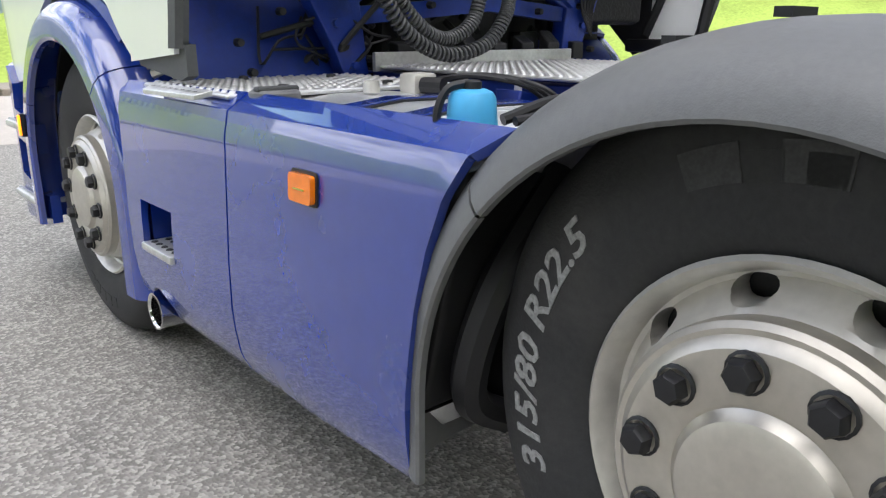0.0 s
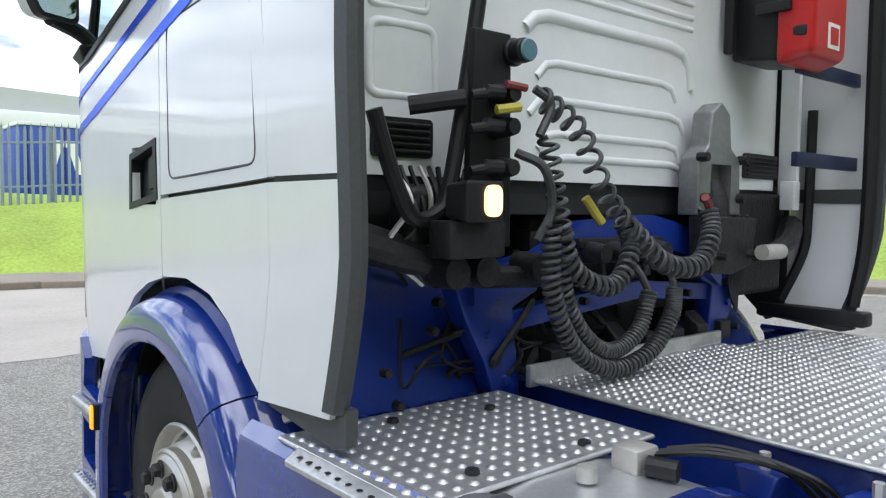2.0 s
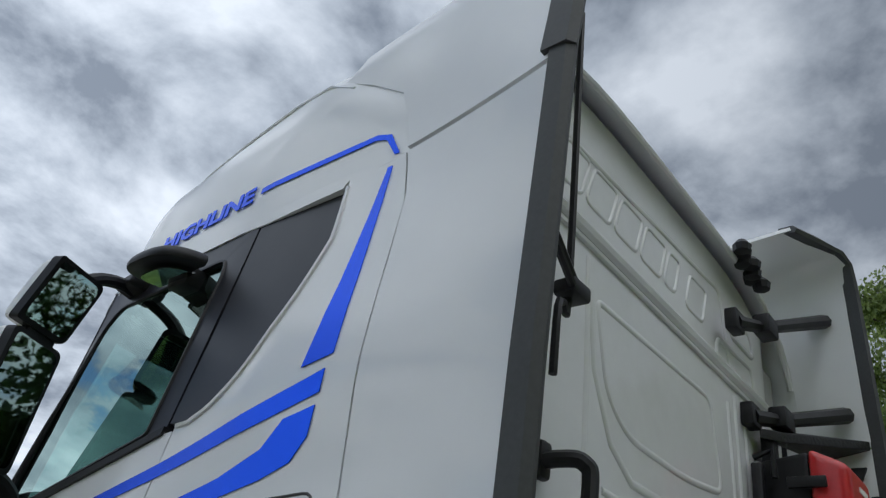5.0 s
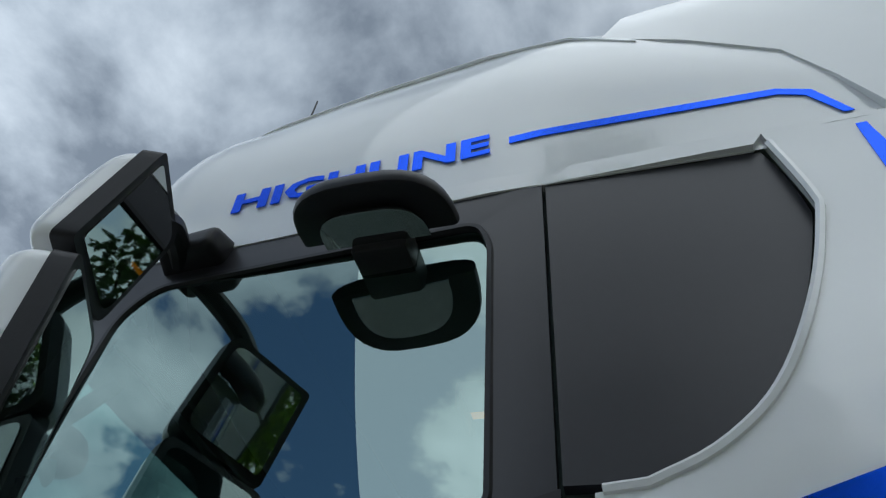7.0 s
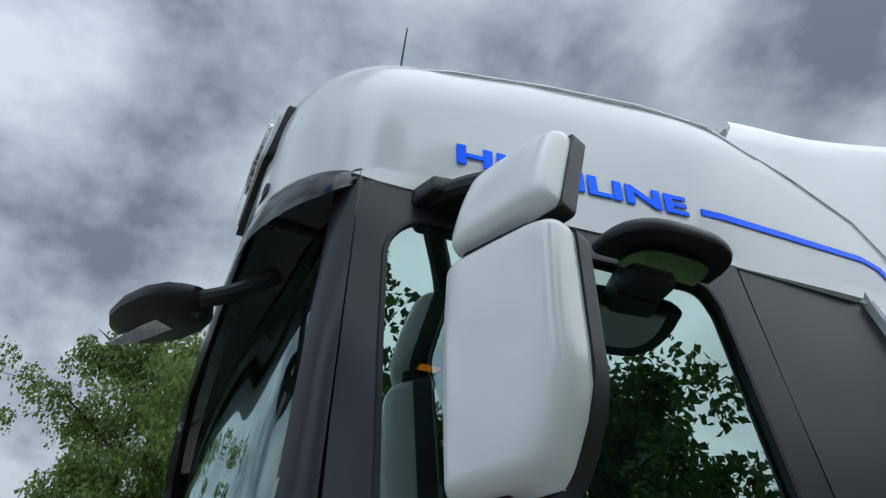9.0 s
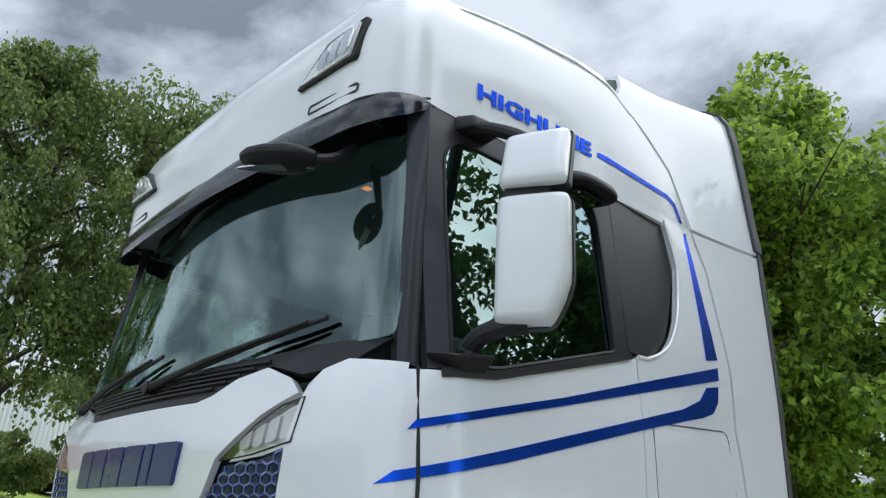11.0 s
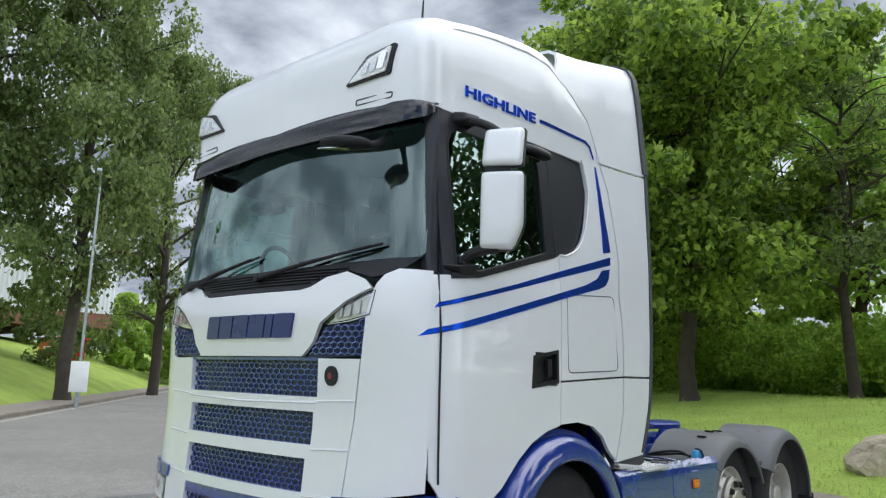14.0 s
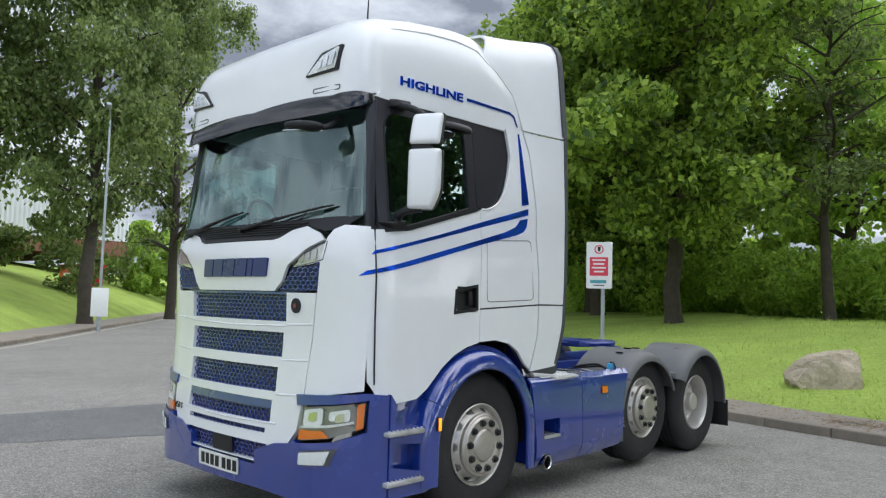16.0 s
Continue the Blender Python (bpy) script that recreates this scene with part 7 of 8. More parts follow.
# inner wheel arch, blue, with pale reflections of the gusset edges
both("inner_arch", lambda: arch([(-0.50, 0.60), (-0.52, 0.66), (-1.17, 0.66)], ARCH_Y - 0.02, ARCH_Z, -5, 78, 16), BLUE_DIRTY, label="blue inner wheel arch")
for k in range(7):
    part("arch_gusset", box(-1.12 + 0.075 * k, -1.10 + 0.075 * k, -0.80, -0.68, 0.80, 0.99, 0.006), BLUE_DIRTY, truck)
part("arch_clip", tube([(-1.24, -0.66, 1.01), (-1.20, -0.70, 1.03), (-1.17, -0.68, 0.99)], 0.014, 6), SILVER, truck)
part("arch_back_plate", soft_block([(-1.165, -0.635, 0.97), (-0.60, -0.635, 0.97), (-0.60, -0.50, 1.40), (-1.165, -0.50, 1.40)], [(-1.165, -0.655, 0.97), (-0.60, -0.655, 0.97), (-0.60, -0.52, 1.40), (-1.165, -0.52, 1.40)], 0.006), BLUE_DIRTY, truck, "blue plate behind the front wheel")
# cab mounts: blue posts and crossbeam
POST = [(-0.77, 1.32), (-0.42, 1.32), (-0.44, 1.27), (-0.54, 1.23), (-0.50, 0.93), (-0.585, 0.93), (-0.65, 1.08), (-0.73, 1.22)]
both("cab_mount_post", lambda: soft_block([(x, -0.66, z) for x, z in POST], [(x, -0.73, z) for x, z in POST], 0.008), BLUE_DIRTY, label="blue painted cab mount bracket")
for s_ in (-1, 1):
    for x, z in ((0.70, 1.27), (0.60, 1.27), (0.50, 1.29), (0.64, 1.16), (0.57, 1.02)):
        part("post_bolt", lathe([(0.0, -0.015), (0.014, -0.013), (0.015, 0.0), (0.02, 0.004)], (s_ * x, -0.732, z), "y", 8), BLUE_DIRTY, truck)
part("crossbeam", loft([[(x, -0.70 - 0.06 * c, z + 0.05 * s) for c, s in ((0, -1), (1, -1), (1, 1), (0, 1))] for x, z in ((-0.72, 1.30), (-0.45, 1.34), (-0.25, 1.43), (0.1, 1.45), (0.35, 1.40), (0.55, 1.28))]), BLUE_DIRTY, truck, "blue crossbeam behind the cab")
part("crossbeam_lower", loft([[(x, -0.66 - 0.05 * c, z + 0.03 * s) for c, s in ((0, -1), (1, -1), (1, 1), (0, 1))] for x, z in ((-0.6, 1.18), (0.1, 1.24), (0.6, 1.2))]), BLUE_DIRTY, truck)
both("cab_spring_arm", lambda: tube(smooth_path([(-1.13, -0.74, 1.45), (-0.98, -0.80, 1.40), (-0.84, -0.82, 1.36), (-0.72, -0.80, 1.35)], 4), [0.05, 0.05, 0.05, 0.048, 0.045, 0.04, 0.035, 0.035, 0.035, 0.03, 0.03, 0.03, 0.03], 10), SOOT, label="dark cab suspension arm")
part("suspension_link", tube([(-0.92, -0.84, 1.35), (-0.56, -0.84, 1.33)], 0.03, 10), SOOT, truck)
for x in (-0.90, -0.80, -0.60):
    part("link_bush", lathe([(0.0, -0.05), (0.04, -0.05), (0.042, 0.04), (0.0, 0.04)], (x, -0.85, 1.36), "y", 14), SOOT, truck)
# right cab latch bracket, pale casting over dark hinge
lb = part("cab_latch_bracket", cut_away(soft_block([(0.235, -0.76, 1.50), (0.525, -0.76, 1.50), (0.51, -0.76, 1.70), (0.45, -0.76, 1.74), (0.435, -0.76, 1.86), (0.375, -0.76, 1.90), (0.315, -0.76, 1.86), (0.30, -0.76, 1.74), (0.24, -0.76, 1.70)],
                 [(0.235, -0.84, 1.50), (0.525, -0.84, 1.50), (0.51, -0.84, 1.70), (0.45, -0.84, 1.74), (0.435, -0.84, 1.86), (0.375, -0.84, 1.90), (0.315, -0.84, 1.86), (0.30, -0.84, 1.74), (0.24, -0.84, 1.70)], 0.010),
                 box(0.315, 0.45, -0.9, -0.79, 1.46, 1.68)), ZINC, truck, "grey cast cab latch bracket")
part("latch_strut", tube([(0.385, -0.81, 1.42), (0.385, -0.81, 1.56), (0.385, -0.80, 1.62)], [0.055, 0.05, 0.03], 12), SOOT, lb)
part("latch_hinge", soft_block([(0.24, -0.80, 1.50), (0.56, -0.80, 1.49), (0.53, -0.80, 1.32), (0.40, -0.80, 1.29), (0.26, -0.80, 1.30)], [(0.24, -0.89, 1.50), (0.56, -0.89, 1.49), (0.53, -0.89, 1.32), (0.40, -0.89, 1.29), (0.26, -0.89, 1.30)], 0.012), SOOT, lb)
for x, z in ((0.25, 1.70), (0.515, 1.70), (0.265, 1.56), (0.50, 1.56), (0.30, 1.36), (0.50, 1.36)):
    part("bracket_bolt", lathe([(0.0, -0.02), (0.016, -0.018), (0.018, 0.02)], (x, -0.85 if z > 1.5 else -0.905, z), "y", 8), SOOT, lb)
part("latch_pin", tube([(0.48, -0.95, 1.37), (0.62, -0.95, 1.37)], 0.028, 12), SILVER, lb)
# connector post with sockets, worklamp and rail
post = part("connector_post", soft_block([(-0.845, -0.86, 1.96), (-0.72, -0.86, 1.96), (-0.71, -0.86, 1.42), (-0.86, -0.86, 1.42)], [(-0.845, -0.885, 1.96), (-0.72, -0.885, 1.96), (-0.71, -0.885, 1.42), (-0.86, -0.885, 1.42)], 0.005), BLACK, truck, "black connector post behind the cab")
part("round_socket", lathe([(0.0, -0.05), (0.027, -0.05), (0.031, -0.045), (0.032, -0.015), (0.036, -0.01), (0.036, 0.0)], (-0.715, -0.885, 1.915), "y", 20), BLACK, post)
part("socket_cover", lathe([(0.0, -0.008), (0.026, -0.006), (0.029, 0.0)], (-0.710, -0.937, 1.915), "y", 20), mat("blue_grey_cover", (0.10, 0.2, 0.24), 0.4), post, "blue-grey socket cover")
for z, yv, c in ((1.80, -0.95, BLACK), (1.72, -0.95, BLACK), (1.62, -0.93, SOOT)):
    part("socket", lathe([(0.0, -0.07), (0.02, -0.07), (0.026, -0.04), (0.03, 0.0)], (-0.77, -0.885, z), "y", 14), c, post)
    part("plug", tube([(-0.885, -0.92, z - 0.012), (-0.85, -0.93, z - 0.006), (-0.845, -0.93, z), (-0.80, -0.94, z)], [0.012, 0.014, 0.018, 0.018], 10), BLACK, post)
part("yellow_collar", tube([(-0.83, -0.95, 1.755), (-0.77, -0.97, 1.765)], 0.012, 8), YELLOW, post)
part("red_collar", tube([(-0.80, -0.95, 1.82), (-0.74, -0.96, 1.815)], 0.010, 8), REDRUB, post)
wl = part("work_lamp", soft_block([(-0.955, -0.91, 1.575), (-0.85, -0.91, 1.575), (-0.85, -0.91, 1.495), (-0.955, -0.91, 1.495)], [(-0.965, -1.0, 1.585), (-0.845, -1.0, 1.585), (-0.845, -1.0, 1.485), (-0.965, -1.0, 1.485)], 0.012), BLACK, truck, "lit square work lamp behind the cab")
part("lamp_glass", prism(round_poly([(-0.912, 1.50), (-0.858, 1.50), (-0.858, 1.574), (-0.912, 1.574)], 0.024), lambda x, z, d: Vector((x, -1.0 - d, z)), 0.006), LAMP_LIT, wl, "glowing lamp glass")
part("lamp_bracket", box(-0.98, -0.80, -0.96, -0.88, 1.40, 1.49, 0.008), SOOT, wl)
part("junction_box", soft_block([(-1.0, -0.74, 1.58), (-0.88, -0.74, 1.58), (-0.88, -0.74, 1.42), (-1.0, -0.74, 1.42)], [(-0.99, -0.83, 1.57), (-0.89, -0.83, 1.57), (-0.89, -0.83, 1.43), (-0.99, -0.83, 1.43)], 0.02), SOOT, truck)
for k in range(9):
    part("cable", tube(smooth_path([(-1.02 + 0.03 * k, -0.78, 1.62), (-1.0 + 0.02 * k, -0.84, 1.52 + random.uniform(-0.04, 0.04)), (-1.04 + 0.04 * k, -0.80, 1.42), (-0.9 + 0.02 * k, -0.76, 1.32)], 6), random.uniform(0.004, 0.009), 5), BLACK if k % 3 else SILVER, truck)
part("grab_rail", tube(smooth_path([(-0.80, BACK_Y, 2.29), (-0.80, -0.78, 2.295), (-0.775, -0.83, 2.29), (-0.77, -0.845, 2.22), (-0.835, -0.85, 1.85), (-0.895, -0.855, 1.57), (-0.935, -0.855, 1.505), (-1.005, -0.855, 1.495), (-1.06, -0.855, 1.58), (-1.12, -0.855, 1.74)], 6), 0.020, 10), BLACK, truck, "black bent tube grab rail")
part("rail_foot", box(-0.825, -0.775, -0.75, -0.72, 2.25, 2.34, 0.012), BLACK, truck)
part("rail_stub", tube([(-0.98, -0.80, 1.765), (-0.87, -0.88, 1.785)], 0.024, 10), BLACK, truck)
part("fairing_stay", tube([(-1.17, -0.90, 2.79), (-0.90, -0.86, 2.66)], 0.014, 8), BLACK, truck, "black fairing stay rod")
part("fairing_stay", tube([(-1.17, -0.95, 2.66), (-0.90, -0.86, 2.65)], 0.010, 8), BLACK, truck)
part("aerial_rod", tube(smooth_path([(-0.93, -0.84, 3.6), (-0.90, -0.84, 2.68), (-0.95, -0.86, 2.60), (-1.0, -0.88, 2.56), (-1.0, -0.88, 2.40)], 3), 0.010, 6), BLACK, truck, "thin black stay rod with a bent foot")
part("rod_clamp", box(-0.94, -0.86, -0.88, -0.82, 2.635, 2.675, 0.008), BLACK, truck)

# coiled air and electric leads
part("coiled_lead", coil([(-0.68, -0.95, 1.80), (-0.55, -0.97, 1.72), (-0.42, -0.96, 1.56), (-0.28, -0.95, 1.45)], 0.027, 11, 0.007), HOSE, truck, "black coiled trailer lead")
part("coiled_lead", coil([(-0.66, -0.96, 1.70), (-0.63, -0.98, 1.50), (-0.58, -0.99, 1.36), (-0.42, -0.99, 1.31), (-0.30, -0.96, 1.40), (-0.28, -0.92, 1.48)], 0.023, 30, 0.0068), HOSE, truck, "grey coiled trailer lead")
part("coiled_lead", coil([(-0.30, -0.96, 1.46), (-0.16, -0.98, 1.36), (0.02, -0.98, 1.35), (0.14, -0.95, 1.44), (0.17, -0.92, 1.52)], 0.027, 22, 0.0078), HOSE, truck, "blue-grey coiled trailer lead")
part("coiled_lead", coil([(-0.66, -0.98, 1.48), (-0.65, -0.98, 1.30), (-0.53, -0.96, 1.14), (-0.34, -0.94, 1.06), (-0.14, -0.93, 1.09), (-0.04, -0.93, 1.19), (-0.01, -0.92, 1.27)], 0.021, 58, 0.0064), HOSE, truck, "black coiled air hose")
part("coiled_lead", coil([(-0.62, -0.98, 1.48), (-0.59, -0.97, 1.29), (-0.47, -0.95, 1.16), (-0.33, -0.93, 1.11), (-0.21, -0.93, 1.16), (-0.16, -0.93, 1.27)], 0.020, 48, 0.0064), HOSE, truck, "black coiled air hose")
for pts in ([(-0.01, -0.92, 1.27), (0.03, -0.88, 1.31), (0.04, -0.86, 1.37)], [(-0.16, -0.93, 1.27), (-0.15, -0.88, 1.33), (-0.18, -0.84, 1.38)], [(-0.70, -0.95, 1.82), (-0.66, -0.97, 1.78), (-0.70, -0.97, 1.70)], [(-0.73, -0.92, 1.66), (-0.69, -0.98, 1.62), (-0.66, -0.98, 1.52), (-0.70, -0.97, 1.44)]):
    part("air_hose", tube(smooth_path(pts, 6), 0.012, 8), HOSE, truck)
part("yellow_collar", tube([(-0.47, -0.93, 1.55), (-0.42, -0.95, 1.48)], 0.013, 8), YELLOW, truck)
part("red_collar", tube([(0.10, -0.95, 1.56), (0.16, -0.93, 1.53)], 0.014, 8), REDRUB, truck)
for x in (-0.28, -0.18, -0.06, 0.04):
    va = part("air_coupling", lathe([(0.0, -0.06), (0.028, -0.06), (0.034, -0.02), (0.034, 0.05)], (x, -0.80, 1.385), "y", 12), SOOT, truck, "dark air line coupling")
    part("coupling_tail", tube([(x, -0.84, 1.36), (x, -0.85, 1.31)], 0.012, 8), SOOT, va)
part("coupling_bar", box(-0.33, 0.10, -0.80, -0.77, 1.40, 1.43, 0.006), SOOT, truck)
for k in range(5):
    part("cable", tube(smooth_path([(0.45 + 0.05 * k, -0.80, 1.50), (0.62 + 0.03 * k, -0.78, 1.40), (0.60 + 0.02 * k, -0.76, 1.25), (0.7, -0.74, 1.12)], 5), 0.007, 5), BLACK, truck)
part("side_radiator_pack", soft_block([(0.62, -0.66, 1.60), (1.12, -0.66, 1.60), (1.12, -0.66, 1.16), (0.62, -0.66, 1.16)], [(0.64, -0.72, 1.58), (1.10, -0.72, 1.58), (1.10, -0.72, 1.18), (0.64, -0.72, 1.18)], 0.02), SOOT, truck, "dark intake pack behind the cab")

# fire extinguisher box
fb = part("extinguisher_box", soft_block([(0.595, -0.74, 2.08), (0.87, -0.74, 2.08), (0.87, -0.74, 2.74), (0.595, -0.74, 2.74)], [(0.575, -0.93, 2.06), (0.875, -0.93, 2.06), (0.875, -0.93, 2.76), (0.575, -0.93, 2.76)], 0.02), BLACK, truck, "black extinguisher box with a red lid")
lid = part("lid", soft_block([(0.550, -0.93, 2.035), (0.880, -0.93, 2.035), (0.880, -0.93, 2.770), (0.550, -0.93, 2.770)], [(0.575, -1.055, 2.070), (0.855, -1.055, 2.070), (0.855, -1.055, 2.710), (0.575, -1.055, 2.710)], 0.035), RED, fb, "glossy red lid")
part("lid_window", prism(round_poly([(0.670, 2.330), (0.790, 2.330), (0.790, 2.570), (0.670, 2.570)], 0.05), lambda x, z, d: Vector((x, -1.055 - d, z)), 0.005), BLACK, lid)
part("lid_label", prism([(0.690, 2.100), (0.780, 2.100), (0.780, 2.190), (0.690, 2.190)], lambda x, z, d: Vector((x, -1.055 - d, z)), 0.003), PAPER, lid)
part("lid_label_bar", prism([(0.705, 2.115), (0.765, 2.115), (0.765, 2.175), (0.705, 2.175)], lambda x, z, d: Vector((x, -1.058 - d, z)), 0.003), RED, lid)
part("lid_label_bar", prism([(0.690, 2.640), (0.790, 2.640), (0.790, 2.660), (0.690, 2.660)], lambda x, z, d: Vector((x, -1.055 - d, z)), 0.003), PAPER, lid)
for z in (2.24, 2.64):
    lt = part("latch", box(0.535, 0.555, -0.99, -0.86, z - 0.02, z + 0.02, 0.006), BLACK, fb)
    part("lid_notch", box(0.562, 0.62, -1.035, -0.97, z - 0.11, z - 0.07, 0.008), SOOT, lid)
part("box_bracket", box(0.535, 0.565, -0.78, -0.74, 2.10, 2.72, 0.008), BLACK, fb)
part("box_hook", tube([(0.545, -0.75, 2.74), (0.545, -0.82, 2.76), (0.545, -0.82, 2.66)], 0.012, 6), BLACK, fb)

# stays that hold the right fairing, and its dark inner edge strips
for pts, r in (([(0.45, -0.75, 3.25), (0.63, -0.80, 3.30), (1.19, -0.90, 3.58)], 0.026), ([(0.56, -0.75, 2.90), (0.73, -0.80, 2.94), (1.22, -0.93, 3.13)], 0.028)):
    s_ = part("fairing_strap", tube(pts, [r * 1.2, r, r * 1.3], 8), BLACK, truck, "black hinged fairing strap")
    part("strap_joint", box(pts[1][0] - 0.05, pts[1][0] + 0.06, -0.84, -0.77, pts[1][2] - 0.04, pts[1][2] + 0.045, 0.010), BLACK, s_)
    part("strap_foot", box(pts[0][0] - 0.04, pts[0][0] + 0.05, -0.77, -0.72, pts[0][2] - 0.04, pts[0][2] + 0.05, 0.008), BLACK, s_)
part("fairing_shelf", soft_block([(0.60, -0.76, 2.87), (1.22, -0.80, 2.97), (1.25, -1.0, 3.02), (0.70, -0.82, 2.88)], [(0.60, -0.76, 2.83), (1.22, -0.80, 2.93), (1.25, -1.0, 2.98), (0.70, -0.82, 2.84)], 0.006), SOOT, truck)
part("shelf_post", box(0.66, 0.72, -0.79, -0.74, 2.70, 2.88, 0.008), SOOT, truck)
for z in (2.03, 1.685):
    part("fairing_stay", box(0.72, 1.26, -0.95, -0.925, z, z + 0.055, 0.004), STAY, truck, "dark blue fairing stay")
part("inner_strip", tube(smooth_path([(1.235, -0.77, 1.95), (1.235, -0.765, 1.5), (1.235, -0.75, 1.33), (1.235, -0.66, 1.12)], 5), 0.022, 8), BLACK, truck, "black inner edge strip of the fairing")
part("inner_strip", tube(smooth_path([(1.245, -1.0, 2.78), (1.25, -1.0, 2.2), (1.25, -1.0, 1.45), (1.25, -0.96, 1.12)], 5), 0.028, 8), BLACK, truck)
part("fairing_bottom_strip", box(1.20, 1.29, -1.03, -0.56, 1.035, 1.10, 0.015), BLACK, truck)
part("fairing_notch", soft_block([(1.235, -0.92, 2.90), (1.235, -0.98, 2.90), (1.235, -0.95, 2.83), (1.235, -0.93, 2.83)], [(1.215, -0.92, 2.90), (1.215, -0.98, 2.90), (1.215, -0.95, 2.83), (1.215, -0.93, 2.83)], 0.004), SOOT, truck)
part("rear_wall_edge", box(1.08, 1.11, -0.78, -0.70, 1.52, 2.9, 0.006), WHITE_DULL, truck)
part("edge_gusset", box(1.02, 1.08, -0.80, -0.74, 1.52, 1.64, 0.006), WHITE_DULL, truck)
part("wall_top_lip", tube([Vector((p.x * 0.985, -0.735, p.z)) for p in (roof_point(0.0, th) for th in (20, 30, 40, 50, 60, 68, 75, 81, 86, 89))] + [Vector((-p.x * 0.985, -0.735, p.z)) for p in (roof_point(0.0, th) for th in (89, 86, 81, 75, 68, 60, 50, 40, 30, 20))], 0.014, 8), WHITE_DULL, truck)
for k in range(7):
    part("foam_seal", lathe([(0.0, -0.03), (0.035, -0.02), (0.04, 0.01), (0.02, 0.035), (0.0, 0.04)], (0.50 + 0.035 * k, -0.78 + 0.012 * (k % 3), 3.62 - 0.012 * k + 0.01 * (k % 2)), "z", 9), BLACK, truck)

# pipes, cables and clips in the bay behind the wheel
rng_bay = random.Random(17)
for k in range(15):
    x, y, z = rng_bay.uniform(-0.75, -0.46), rng_bay.uniform(-0.72, -0.60), rng_bay.uniform(0.96, 1.24)
    pts = [(x, y, z), (x + rng_bay.uniform(-0.1, 0.1), y - 0.03, z + rng_bay.uniform(-0.1, 0.1)), (x + rng_bay.uniform(-0.2, 0.2), y, z + rng_bay.uniform(-0.16, 0.16)), (x + rng_bay.uniform(-0.25, 0.25), y + 0.05, z + rng_bay.uniform(-0.2, 0.1))]
    part("bay_cable", tube(smooth_path(pts, 4), rng_bay.choice((0.005, 0.007, 0.011)), 6), rng_bay.choice((BLACK, BLACK, SOOT)), truck)
for k in range(12):
    x, z = rng_bay.uniform(-1.05, 0.75), rng_bay.uniform(0.98, 1.28)
    part("cable_clip", lathe([(0.0, -0.02), (0.012, -0.018), (0.014, 0.01)], (x, -0.735, z), "y", 8), SOOT, truck)
for k in range(7):
    part("bay_valve", soft_block([(-0.4 + 0.16 * k, -0.70, 1.02), (-0.33 + 0.16 * k, -0.70, 1.02), (-0.33 + 0.16 * k, -0.70, 1.10 + 0.02 * (k % 3)), (-0.4 + 0.16 * k, -0.70, 1.10 + 0.02 * (k % 3))], [(-0.4 + 0.16 * k, -0.76, 1.02), (-0.33 + 0.16 * k, -0.76, 1.02), (-0.33 + 0.16 * k, -0.76, 1.09), (-0.4 + 0.16 * k, -0.76, 1.09)], 0.008), SOOT if k % 2 else BLACK, truck)

# ---- surroundings ----
def mesh_from(name, verts, faces, material):
    me = bpy.data.meshes.new(name)
    me.from_pydata(verts, [], faces)
    me.materials.append(material)
    return me


def leaf_cloud(rng, centres, radii, per, size, droop=0.0):
    """Small folded leaf sprays scattered round the given clump centres, denser near their outsides."""
    C = np.repeat(np.asarray(centres), per, axis=0)
    R = np.repeat(np.asarray(radii), per)
    n = len(C)
    d = rng.normal(size=(n, 3))
    d /= np.linalg.norm(d, axis=1)[:, None]
    r = R * rng.uniform(0.25, 1.0, n) ** 0.5
    P = C + d * r[:, None] * np.array([1, 1, 0.8])
    P[:, 2] -= droop * rng.uniform(0, 1, n) ** 2 * R
    a = rng.normal(size=(n, 3)) + d * 0.6
    a[:, 2] -= 0.5 + droop
    a /= np.linalg.norm(a, axis=1)[:, None]
    b = np.cross(a, rng.normal(size=(n, 3)))
    b /= np.linalg.norm(b, axis=1)[:, None] + 1e-9
    c = np.cross(a, b)
    s = size * rng.uniform(0.55, 1.25, n)[:, None]
    v0, v2 = P - a * s * 0.6, P + a * s * 0.7
    v1, v3 = P + b * s * 0.42 + c * s * 0.14, P - b * s * 0.42 + c * s * 0.14
    V = np.stack([v0, v1, v2, v3], 1).reshape(-1, 3)
    i = np.arange(n) * 4
    F = np.concatenate([np.stack([i, i + 1, i + 2], 1), np.stack([i, i + 2, i + 3], 1)])
    return V.tolist(), F.tolist()


